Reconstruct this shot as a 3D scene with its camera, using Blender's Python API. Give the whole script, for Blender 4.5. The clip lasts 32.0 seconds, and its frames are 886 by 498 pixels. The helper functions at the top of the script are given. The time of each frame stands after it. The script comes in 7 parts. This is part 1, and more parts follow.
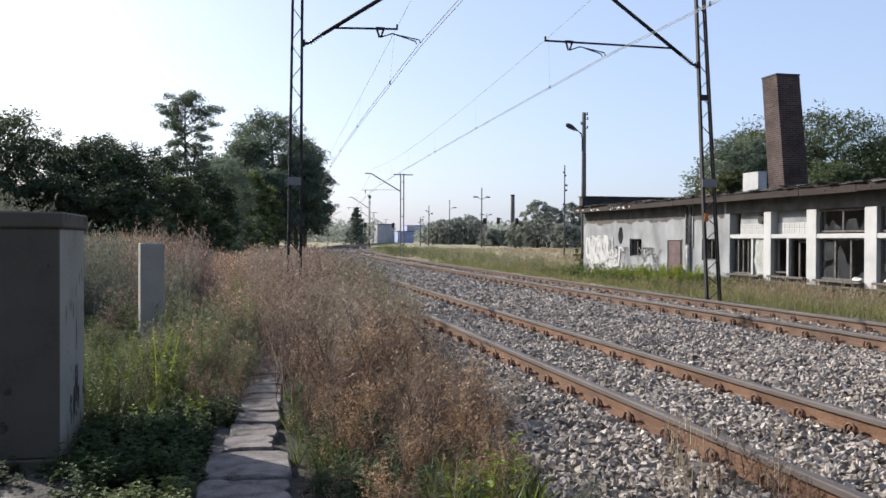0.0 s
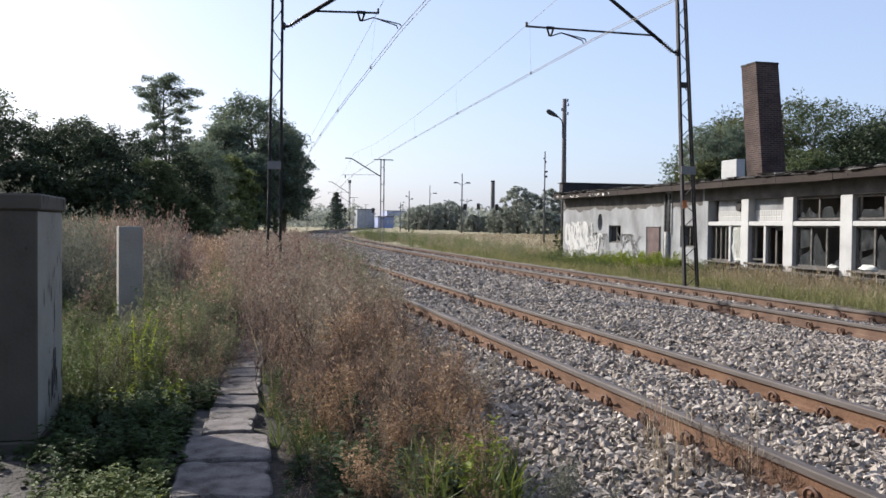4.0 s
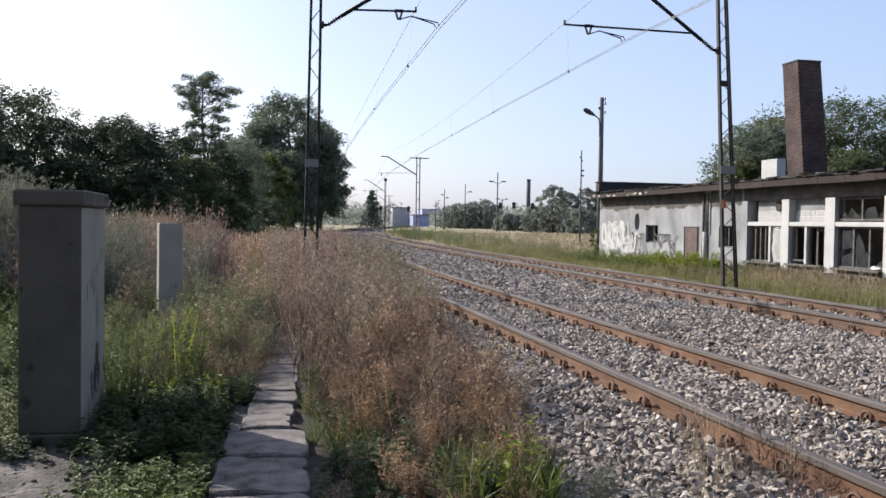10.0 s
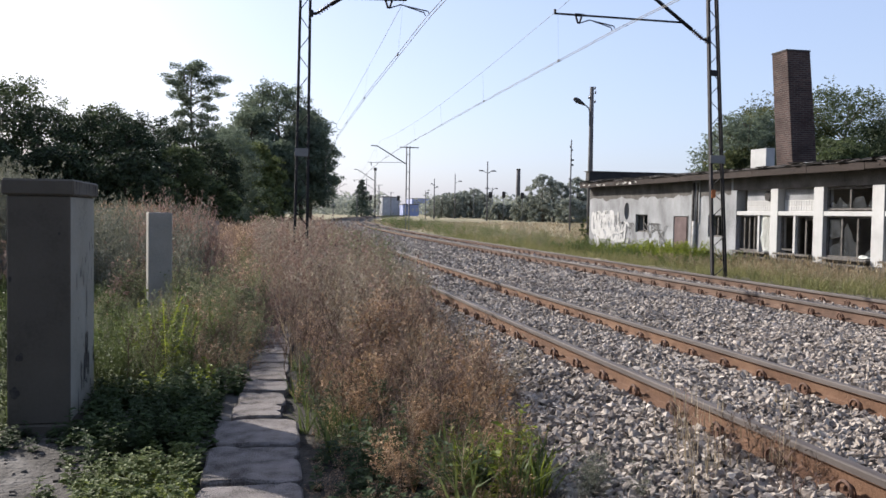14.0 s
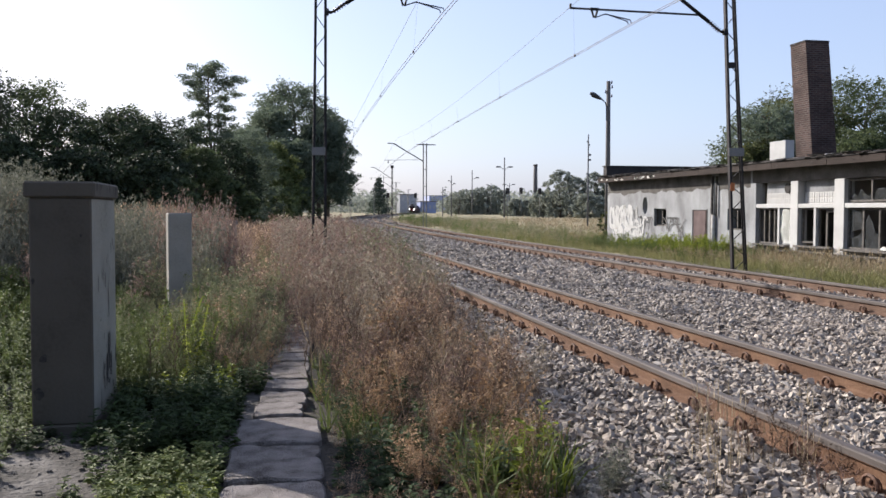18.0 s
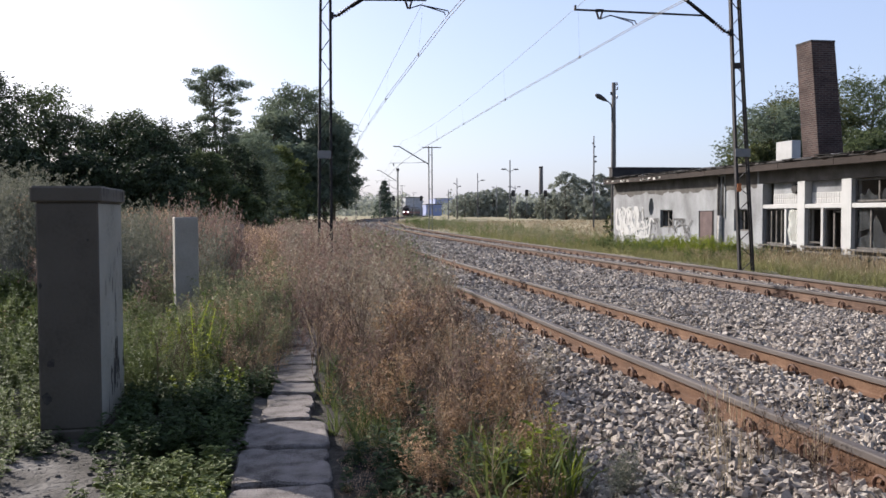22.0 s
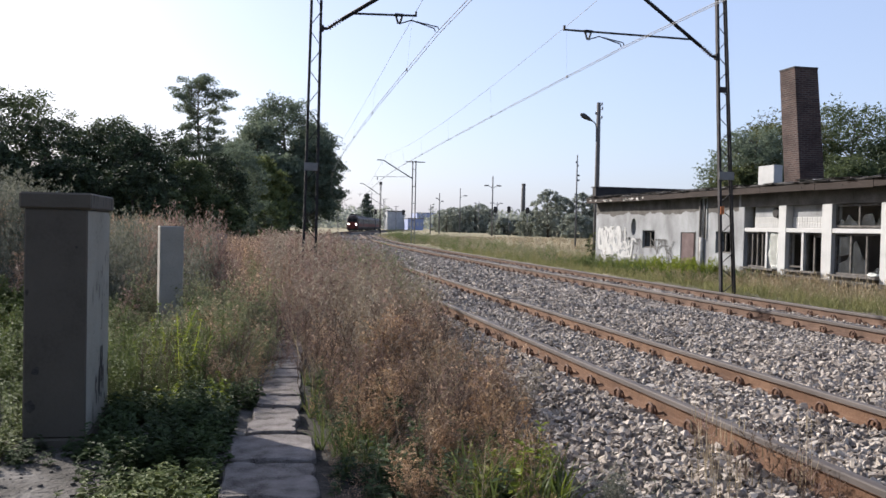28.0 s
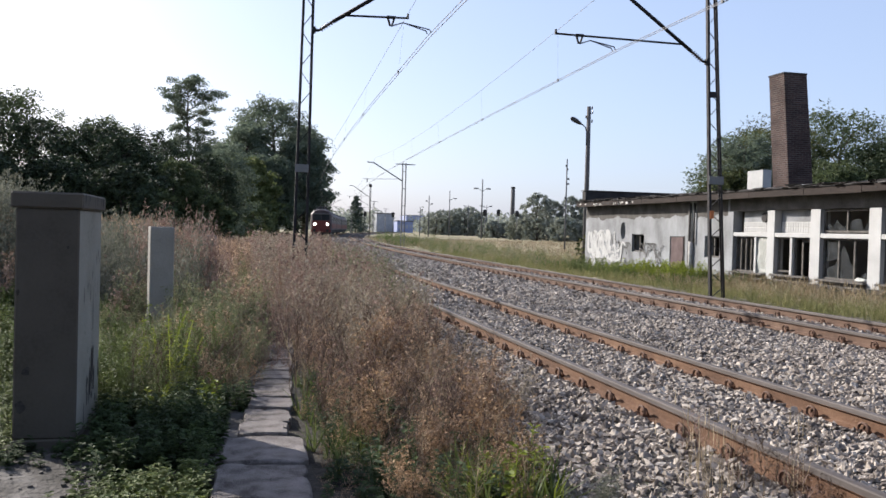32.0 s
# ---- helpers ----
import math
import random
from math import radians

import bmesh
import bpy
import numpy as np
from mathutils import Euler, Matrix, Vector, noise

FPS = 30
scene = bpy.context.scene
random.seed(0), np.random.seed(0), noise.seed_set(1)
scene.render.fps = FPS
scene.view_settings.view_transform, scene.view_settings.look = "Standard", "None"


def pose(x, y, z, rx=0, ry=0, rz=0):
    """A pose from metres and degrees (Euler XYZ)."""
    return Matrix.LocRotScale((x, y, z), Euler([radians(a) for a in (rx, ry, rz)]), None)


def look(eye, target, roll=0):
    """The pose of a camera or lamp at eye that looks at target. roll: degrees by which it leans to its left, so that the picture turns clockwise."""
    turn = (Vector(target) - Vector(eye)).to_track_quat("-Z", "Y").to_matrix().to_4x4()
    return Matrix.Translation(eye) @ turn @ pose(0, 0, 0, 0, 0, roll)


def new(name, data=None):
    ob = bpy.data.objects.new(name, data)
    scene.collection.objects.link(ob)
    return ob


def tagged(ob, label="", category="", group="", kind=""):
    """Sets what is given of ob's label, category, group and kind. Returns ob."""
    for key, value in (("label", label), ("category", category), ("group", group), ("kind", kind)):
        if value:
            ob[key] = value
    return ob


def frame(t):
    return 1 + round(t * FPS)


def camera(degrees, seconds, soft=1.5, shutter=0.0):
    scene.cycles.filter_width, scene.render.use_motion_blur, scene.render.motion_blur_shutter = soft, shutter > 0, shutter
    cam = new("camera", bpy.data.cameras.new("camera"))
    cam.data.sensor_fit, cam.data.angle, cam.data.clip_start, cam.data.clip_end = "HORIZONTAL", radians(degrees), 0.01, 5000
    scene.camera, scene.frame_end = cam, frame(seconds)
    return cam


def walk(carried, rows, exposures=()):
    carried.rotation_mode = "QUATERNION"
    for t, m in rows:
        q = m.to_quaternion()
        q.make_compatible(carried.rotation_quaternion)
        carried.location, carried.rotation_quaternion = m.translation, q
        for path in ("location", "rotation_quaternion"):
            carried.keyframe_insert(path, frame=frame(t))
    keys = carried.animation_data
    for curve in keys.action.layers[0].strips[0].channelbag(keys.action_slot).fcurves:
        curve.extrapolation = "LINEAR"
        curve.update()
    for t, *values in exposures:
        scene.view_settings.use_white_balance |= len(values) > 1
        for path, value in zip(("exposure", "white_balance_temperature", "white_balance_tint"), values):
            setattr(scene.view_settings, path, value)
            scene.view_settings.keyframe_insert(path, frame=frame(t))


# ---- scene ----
FOV = 52.2
cam = camera(FOV, 32.0, soft=1.55)

# t, x, y, z, heading to the right of the track, pitch, lean to the left
PATH = [
    (0, 0.046, 0.0005, 1.2987, 12.6, -0.563, 0.203), (0.5, 0.0475, -0.0045, 1.2968, 12.356, -0.713, 0.152),
    (1, 0.052, -0.0131, 1.2989, 12.754, -0.784, 0.139), (1.5, 0.0487, -0.0113, 1.2944, 13.473, -0.922, 0.126),
    (2, 0.0427, -0.0408, 1.2975, 14.258, -1.04, 0.172), (2.5, 0.0352, -0.0256, 1.2953, 14.663, -1.125, 0.126),
    (3, 0.0407, -0.0294, 1.2964, 14.639, -1.54, 0.233), (3.5, 0.0414, -0.0276, 1.2902, 14.304, -1.4, 0.488),
    (5.5, 0.0242, -0.024, 1.2897, 12.869, -2.124, 0.264), (6, 0.024, -0.0271, 1.2867, 12.73, -2.218, 0.425),
    (6.5, 0.0314, -0.0169, 1.2892, 12.594, -1.687, 0.114), (7, 0.0249, -0.018, 1.2844, 12.345, -1.826, 0.281),
    (7.5, 0.0173, -0.0269, 1.2936, 12.332, -1.659, 0.476), (8, 0.0198, -0.0169, 1.2912, 12.318, -1.536, 0.772),
    (8.5, 0.0221, -0.0122, 1.2872, 11.934, -1.508, 0.801), (9, 0.0198, -0.0113, 1.2897, 12.081, -1.424, 0.893),
    (9.5, 0.0214, -0.0126, 1.2874, 11.755, -1.54, 0.874), (10, 0.018, -0.0152, 1.2881, 11.662, -1.586, 0.898),
    (10.5, 0.0168, -0.0175, 1.2927, 11.799, -1.501, 0.919), (11, 0.0174, -0.0207, 1.2903, 12.052, -1.215, 0.222),
    (11.5, 0.0115, -0.0313, 1.2898, 12.476, -1.525, 0.453), (12, 0.011, -0.0344, 1.2916, 12.511, -1.762, 0.751),
    (12.5, 0.0106, -0.0365, 1.2985, 12.812, -1.937, 0.585), (13, 0.0089, -0.0235, 1.2888, 12.858, -2.043, 0.627),
    (13.5, 0.0131, -0.0186, 1.2904, 12.56, -2.132, 0.634), (14, 0.0103, -0.01, 1.2885, 12.315, -2.246, 0.892),
    (14.5, 0.0143, -0.0276, 1.2916, 12.596, -1.991, 0.863), (15, 0.0115, -0.0071, 1.2823, 11.542, -2.547, 1.083),
    (15.5, 0.005, -0.0081, 1.2853, 11.461, -2.363, 0.955), (17.5, 0.0081, -0.0106, 1.2895, 11.14, -2.397, 0.033),
    (18, 0.0033, -0.007, 1.2903, 11.188, -2.455, 0.137), (18.5, 0.0041, -0.0025, 1.2884, 11.207, -2.379, 0.169), (19, -0, 0, 1.29, 11.05, -2.19, 0.3),
    (19.5, -0.001, 0.0035, 1.2876, 11.009, -2.136, 0.379), (20, -0, -0.0008, 1.2864, 11.125, -2.111, -0.141),
    (20.5, 0.0025, -0.0046, 1.2905, 10.967, -2.373, -0.501), (21, 0.0012, -0.0008, 1.2866, 10.705, -2.364, -0.254),
    (21.5, -0, 0.0045, 1.2872, 10.722, -2.305, 0.039), (22, -0.0002, 0.0061, 1.2871, 10.811, -2.284, -0.23),
    (22.5, -0.0025, 0.0154, 1.2886, 10.517, -2.344, -0.32), (23, 0.0011, 0.0109, 1.2893, 10.593, -2.468, -0.083),
    (23.5, -0.0022, 0.0145, 1.2872, 10.602, -2.405, 0.081), (24, -0.0024, 0.0079, 1.2881, 10.6, -2.48, -0.031),
    (24.5, -0.0013, 0.0055, 1.2916, 10.822, -2.41, 0.178), (25, -0.0068, 0.0048, 1.2868, 11.078, -2.148, 0.96),
    (25.5, -0.0128, 0.0098, 1.291, 11.272, -1.995, 1.952), (27.5, -0.0614, 0.0226, 1.2989, 11.691, -1.817, 1.271),
    (28, -0.0809, 0.0166, 1.2986, 12.019, -1.341, 1.234), (28.5, -0.1031, 0.0114, 1.2924, 11.852, -1.07, 1.605),
    (29, -0.1005, 0.011, 1.2975, 12.237, -0.478, 1.749), (29.5, -0.102, 0.0131, 1.2979, 11.887, -0.548, 1.449),
    (30, -0.1062, 0.0081, 1.305, 11.892, -0.481, 1.606), (30.5, -0.1062, 0.0137, 1.2988, 12.227, -0.245, 1.543),
    (31, -0.1016, 0.018, 1.2924, 12.284, -0.736, 1.544), (31.5, -0.1103, 0.0278, 1.2943, 12.668, -0.929, 1.492),
    (32, -0.1125, 0.0187, 1.2945, 12.702, -1.154, 1.6),
]


def eye_pose(x, y, z, yaw, pitch, lean):
    a, b = radians(yaw), radians(pitch)
    way = Vector((math.sin(a) * math.cos(b), math.cos(a) * math.cos(b), math.sin(b)))
    return look((x, y, z), Vector((x, y, z)) + way * 10, lean)


walk(cam, [(r[0], eye_pose(*r[1:])) for r in PATH], [(0.0, 0.90, 6480, 11.0), (8.0, 0.91, 6520, 12.5), (15.0, 0.91, 6540, 13.0), (24.0, 0.92, 6580, 14.0), (28.0, 0.92, 6540, 13.0), (32.0, 0.93, 6510, 12.3)])

# ---- light ----
SUN_AZ, SUN_EL = -41.0, 28.5      # from the track's direction, to the left; height
world = bpy.data.worlds.new("sky")
scene.world = world
world.use_nodes = True
wn = world.node_tree.nodes
sky = wn.new("ShaderNodeTexSky")
sky.sky_type = "NISHITA"
sky.sun_disc = False
sky.sun_elevation = radians(SUN_EL)
sky.sun_rotation = radians(SUN_AZ)
sky.dust_density = 2.0
sky.air_density = 0.8
sky.ozone_density = 1.0
haze = wn.new("ShaderNodeMix")            # summer haze evens the clear sky
haze.data_type = "RGBA"
haze.inputs[0].default_value = 0.5
haze.inputs[7].default_value = (2.45, 3.1, 4.6, 1)
world.node_tree.links.new(sky.outputs[0], haze.inputs[6])
world.node_tree.links.new(haze.outputs[2], wn["Background"].inputs[0])
wn["Background"].inputs[1].default_value = 0.117
sun = new("sun", bpy.data.lights.new("sun", "SUN"))
sun.data.energy, sun.data.angle, sun.data.color = 4.5, radians(0.6), (1.0, 0.955, 0.875)
sun_way = Vector((math.sin(radians(SUN_AZ)) * math.cos(radians(SUN_EL)), math.cos(radians(SUN_AZ)) * math.cos(radians(SUN_EL)), math.sin(radians(SUN_EL))))
sun.matrix_world = look(sun_way * 50, (0, 0, 0))

# ---- materials ----


def material(name, rough=0.85, metal=0.0, spec=0.3):
    m = bpy.data.materials.new(name)
    m.use_nodes = True
    b = m.node_tree.nodes["Principled BSDF"]
    b.inputs["Roughness"].default_value = rough
    b.inputs["Metallic"].default_value = metal
    b.inputs["Specular IOR Level"].default_value = spec
    return m, m.node_tree.nodes, m.node_tree.links, b


def ramp(nodes, stops):
    r = nodes.new("ShaderNodeValToRGB")
    e = r.color_ramp.elements
    while len(e) < len(stops):
        e.new(0.5)
    for k, (p, c) in zip(e, stops):
        k.position, k.color = p, (*c, 1)
    return r


def noisy(name, stops, scale=4.0, detail=6.0, rough=0.85, metal=0.0, bump=0.0, fine=40.0, spec=0.3, island=0.0, rand=0.0, stretch=None, fine_mix=0.35, trans=0.0):
    """A surface whose colour runs over stops by noise at two scales, with bump."""
    m, n, l, b = material(name, rough, metal, spec)
    co = n.new("ShaderNodeTexCoord")
    src = co.outputs["Object"]
    if stretch:
        mp = n.new("ShaderNodeMapping")
        mp.inputs["Scale"].default_value = stretch
        l.new(src, mp.inputs[0])
        src = mp.outputs[0]
    big = n.new("ShaderNodeTexNoise")
    big.inputs["Scale"].default_value, big.inputs["Detail"].default_value = scale, detail
    small = n.new("ShaderNodeTexNoise")
    small.inputs["Scale"].default_value, small.inputs["Detail"].default_value = fine, 4
    l.new(src, big.inputs["Vector"]), l.new(src, small.inputs["Vector"])
    mix = n.new("ShaderNodeMix")
    mix.inputs[0].default_value = fine_mix
    l.new(big.outputs[0], mix.inputs[2]), l.new(small.outputs[0], mix.inputs[3])
    val = mix.outputs[0]
    if island or rand:
        add = n.new("ShaderNodeMath")
        add.operation = "MULTIPLY_ADD"
        g = n.new("ShaderNodeNewGeometry") if island else n.new("ShaderNodeObjectInfo")
        l.new(g.outputs["Random Per Island" if island else "Random"], add.inputs[0])
        add.inputs[1].default_value = island or rand
        sub = n.new("ShaderNodeMath")
        sub.inputs[1].default_value = -0.5 * (island or rand)
        l.new(val, sub.inputs[0])
        l.new(sub.outputs[0], add.inputs[2])
        val = add.outputs[0]
    r = ramp(n, stops)
    l.new(val, r.inputs[0])
    l.new(r.outputs[0], b.inputs["Base Color"])
    if bump:
        bp = n.new("ShaderNodeBump")
        bp.inputs["Strength"].default_value, bp.inputs["Distance"].default_value = bump, 0.02
        l.new(small.outputs[0], bp.inputs["Height"])
        l.new(bp.outputs[0], b.inputs["Normal"])
    if trans:
        t = n.new("ShaderNodeBsdfTranslucent")
        l.new(r.outputs[0], t.inputs[0])
        ms = n.new("ShaderNodeMixShader")
        ms.inputs[0].default_value = trans
        l.new(b.outputs[0], ms.inputs[1]), l.new(t.outputs[0], ms.inputs[2])
        l.new(ms.outputs[0], n["Material Output"].inputs[0])
    return m


M_soil = noisy("soil", [(0.3, (0.034, 0.0306, 0.0263)), (0.5, (0.0808, 0.0739, 0.0663)), (0.7, (0.153, 0.141, 0.129))], 1.2, 8, 0.95, bump=0.8, fine=35)
M_bed = noisy("ballast_bed", [(0.3, (0.0177, 0.015, 0.0132)), (0.5, (0.0549, 0.0489, 0.0432)), (0.7, (0.11, 0.0996, 0.0907))], 9, 4, 0.95, bump=1.0, fine=24, fine_mix=0.6)
M_stone = noisy("crushed_stone", [(0.12, (0.0641, 0.0513, 0.043)), (0.34, (0.185, 0.156, 0.134)), (0.60, (0.331, 0.288, 0.245)), (0.92, (0.525, 0.464, 0.402))], 3.0, 4, 0.9, bump=0.4, fine=60, island=0.60)
M_stone_single = noisy("crushed_stone_single", [(0.12, (0.0641, 0.0513, 0.043)), (0.34, (0.185, 0.156, 0.134)), (0.60, (0.331, 0.288, 0.245)), (0.92, (0.525, 0.464, 0.402))], 3.0, 4, 0.9, bump=0.4, fine=60, rand=0.60)
M_rust = noisy("rusty_rail", [(0.3, (0.055, 0.0262, 0.0142)), (0.5, (0.109, 0.0556, 0.0307)), (0.68, (0.165, 0.0936, 0.0556))], 2.5, 6, 0.8, bump=0.3, fine=60)
M_rust_dark = noisy("dark_rusty_rail", [(0.3, (0.0536, 0.0295, 0.0204)), (0.5, (0.103, 0.0598, 0.0399)), (0.68, (0.152, 0.0952, 0.0654))], 2.5, 6, 0.8, bump=0.3, fine=60)
M_head = noisy("worn_rail_head", [(0.3, (0.045, 0.036, 0.032)), (0.6, (0.098, 0.083, 0.076))], 6, 4, 0.72, metal=0.0, bump=0.05, fine=30, spec=0.3, stretch=(1, 0.1, 1))
M_clip = noisy("rusty_clip", [(0.3, (0.05, 0.026, 0.016)), (0.7, (0.14, 0.07, 0.045))], 30, 4, 0.75, fine=90)
M_sleeper = noisy("sleeper_concrete", [(0.3, (0.108, 0.0936, 0.0828)), (0.7, (0.223, 0.205, 0.187))], 5, 6, 0.9, bump=0.5, fine=40)
M_slab = noisy("slab_concrete", [(0.34, (0.0416, 0.0353, 0.0315)), (0.42, (0.104, 0.0902, 0.0814)), (0.50, (0.171, 0.151, 0.14)), (0.66, (0.25, 0.223, 0.211))], 6.5, 12, 0.92, bump=1.0, fine=90, rand=0.10, fine_mix=0.35)
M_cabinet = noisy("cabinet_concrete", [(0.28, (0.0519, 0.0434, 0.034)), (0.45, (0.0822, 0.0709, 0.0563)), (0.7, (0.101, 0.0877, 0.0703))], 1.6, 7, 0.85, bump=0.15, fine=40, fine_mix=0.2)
# paler than the body: brighter side light put into the colour
M_cab_side = noisy("lit_side_paint", [(0.28, (0.109, 0.102, 0.082)), (0.42, (0.233, 0.22, 0.182)), (0.7, (0.295, 0.281, 0.237))], 2.6, 8, 0.9, bump=0.3, fine=30)
M_stain = noisy("dark_flaking", [(0.3, (0.0225, 0.021, 0.0187)), (0.7, (0.0676, 0.0599, 0.0524))], 20, 4, 0.95)
M_post = noisy("pale_concrete", [(0.3, (0.205, 0.191, 0.167)), (0.7, (0.29, 0.273, 0.24))], 3, 6, 0.85, bump=0.2, fine=50)
M_mast = noisy("tarred_steel", [(0.3, (0.0098, 0.00949, 0.0106)), (0.55, (0.0192, 0.0178, 0.0199)), (0.72, (0.0419, 0.0296, 0.0243))], 3, 5, 0.65, metal=0.2, bump=0.2, fine=40)
M_mast_pale = noisy("weathered_steel", [(0.3, (0.0166, 0.0153, 0.0162)), (0.6, (0.0309, 0.0278, 0.0295))], 3, 5, 0.7, metal=0.2, bump=0.2, fine=40)
# paler than the near masts' steel: distance haze put into the colour
M_hazed_steel = noisy("hazed_steel", [(0.3, (0.0775, 0.0775, 0.0812)), (0.7, (0.155, 0.155, 0.163))], 2, 4, 0.7)
M_wire = noisy("copper_wire", [(0.3, (0.0813, 0.0813, 0.0897)), (0.7, (0.163, 0.163, 0.171))], 1, 2, 0.6, metal=0.3)
M_insul = noisy("brown_ceramic", [(0.3, (0.03, 0.018, 0.014)), (0.7, (0.06, 0.032, 0.025))], 9, 2, 0.3, spec=0.5)
M_plate = noisy("enamel_plate", [(0.3, (0.116, 0.116, 0.116)), (0.7, (0.189, 0.189, 0.186))], 6, 4, 0.6)
M_orange = noisy("orange_paint", [(0.3, (0.324, 0.0936, 0.0288)), (0.7, (0.446, 0.158, 0.0576))], 9, 4, 0.7)
M_plaster = noisy("dirty_plaster", [(0.26, (0.0608, 0.0584, 0.0589)), (0.40, (0.167, 0.169, 0.174)), (0.54, (0.26, 0.268, 0.276)), (0.70, (0.353, 0.369, 0.382))], 0.9, 9, 0.92, bump=0.4, fine=30, fine_mix=0.3, stretch=(1.15, 1.19, 0.76))
M_white = noisy("white_paint", [(0.22, (0.206, 0.2, 0.192)), (0.36, (0.355, 0.355, 0.347)), (0.7, (0.435, 0.435, 0.429))], 2.2, 8, 0.7, bump=0.15, fine=30, fine_mix=0.25)
M_oldpaint = noisy("flaking_white_paint", [(0.3, (0.136, 0.119, 0.102)), (0.45, (0.383, 0.365, 0.34)), (0.7, (0.561, 0.552, 0.527))], 7, 8, 0.85, bump=0.3, fine=40)
M_fascia = noisy("weathered_fascia", [(0.3, (0.0107, 0.00724, 0.00596)), (0.5, (0.0235, 0.0163, 0.0136)), (0.7, (0.0426, 0.0306, 0.0255))], 2.2, 8, 0.9, bump=0.4, fine=25, stretch=(0.731, 0.182, 0.731))
M_tar = noisy("roofing_felt", [(0.3, (0.02, 0.019, 0.019)), (0.6, (0.05, 0.046, 0.045)), (0.75, (0.13, 0.12, 0.11))], 2.0, 7, 0.9, bump=0.5, fine=20)
M_inside = noisy("dim_interior", [(0.3, (0.103, 0.094, 0.0855)), (0.7, (0.274, 0.257, 0.232))], 1.0, 7, 0.95)
M_door = noisy("brown_red_door", [(0.3, (0.0615, 0.0377, 0.0369)), (0.55, (0.102, 0.0697, 0.0681)), (0.75, (0.139, 0.102, 0.0984))], 3, 7, 0.8, bump=0.2, fine=30)
M_spray = noisy("white_spray", [(0.3, (0.263, 0.263, 0.26)), (0.5, (0.403, 0.403, 0.395)), (0.7, (0.465, 0.465, 0.457))], 3, 8, 0.8, fine=30)
# darker plaster tone: the shade under the eave put into the colour
M_shade_plaster = noisy("shade_plaster", [(0.3, (0.04, 0.036, 0.033)), (0.5, (0.085, 0.079, 0.073)), (0.7, (0.14, 0.132, 0.124))], 1.8, 9, 0.95, bump=0.4, fine=25)
M_dark_spray = noisy("grey_spray", [(0.3, (0.06, 0.058, 0.057)), (0.7, (0.13, 0.127, 0.124))], 3, 6, 0.85)
M_frame = noisy("old_window_frame", [(0.3, (0.036, 0.0324, 0.0288)), (0.5, (0.0936, 0.0864, 0.0792)), (0.75, (0.202, 0.187, 0.173))], 8, 6, 0.85)
M_curtain = noisy("torn_white_sheet", [(0.3, (0.454, 0.463, 0.423)), (0.7, (0.706, 0.715, 0.675))], 3, 6, 0.9, bump=0.3, fine=8)
M_block = noisy("roof_block_paint", [(0.3, (0.309, 0.309, 0.301)), (0.7, (0.432, 0.432, 0.425))], 3, 6, 0.85)
M_bark = noisy("bark", [(0.3, (0.035, 0.028, 0.022)), (0.7, (0.12, 0.1, 0.08))], 3, 7, 0.95, bump=0.8, fine=12, stretch=(1, 1, 0.25))
M_pole = noisy("old_pole_wood", [(0.3, (0.05, 0.0473, 0.0462)), (0.7, (0.14, 0.131, 0.127))], 3, 6, 0.9, stretch=(1, 1, 0.15))
M_lamp_metal = noisy("lamp_housing", [(0.3, (0.03, 0.03, 0.032)), (0.7, (0.07, 0.07, 0.073))], 4, 4, 0.7)


def leaf_mat(name, a, b, c, scale, trans=0.18, rough=0.7, island=0.45):
    return noisy(name, [(0.25, a), (0.5, b), (0.78, c)], scale, 4, rough, fine=scale * 6, island=island, trans=trans, spec=0.25)


M_leaf_dark = leaf_mat("leaves_dark", (0.0142, 0.023, 0.012), (0.0306, 0.0459, 0.0218), (0.0633, 0.0852, 0.0393), 0.35, 0.12)
M_leaf = leaf_mat("leaves_green", (0.0374, 0.0542, 0.0243), (0.0748, 0.0981, 0.043), (0.122, 0.145, 0.0655), 0.3, 0.35)
M_leaf_yellow = leaf_mat("leaves_yellowing", (0.0382, 0.0493, 0.0204), (0.0765, 0.0935, 0.0357), (0.145, 0.14, 0.051), 0.3, 0.35)
# pale for distance: aerial haze put into the leaf colour
M_leaf_hazed = leaf_mat("leaves_hazed", (0.147, 0.169, 0.146), (0.262, 0.284, 0.239), (0.428, 0.435, 0.365), 0.15, 0.35, 0.8, 0.3)
# lighter than the other greens: haze over the big trees put into the colour
M_leaf_big = leaf_mat("leaves_grey_green", (0.062, 0.085, 0.0582), (0.115, 0.145, 0.102), (0.185, 0.215, 0.151), 0.12, 0.45, 0.75, 0.35)
M_leaf_gold = leaf_mat("leaves_olive_gold", (0.0576, 0.0748, 0.0255), (0.108, 0.132, 0.0467), (0.173, 0.194, 0.0765), 0.3, 0.4)
M_brown = leaf_mat("dry_weed", (0.0728, 0.0482, 0.0338), (0.291, 0.195, 0.128), (0.728, 0.531, 0.36), 3.4, 0.25, 0.85, 0.36)
M_rusty = leaf_mat("rusty_dock", (0.0888, 0.0489, 0.029), (0.3, 0.185, 0.103), (0.613, 0.429, 0.256), 2.8, 0.25, 0.85, 0.36)
M_grey = leaf_mat("grey_weed", (0.114, 0.0955, 0.0716), (0.259, 0.217, 0.163), (0.482, 0.412, 0.308), 2.0, 0.3, 0.85, 0.25)
M_red = leaf_mat("reddish_weed", (0.0941, 0.0584, 0.0491), (0.225, 0.151, 0.122), (0.419, 0.308, 0.25), 2.6, 0.3, 0.85, 0.34)
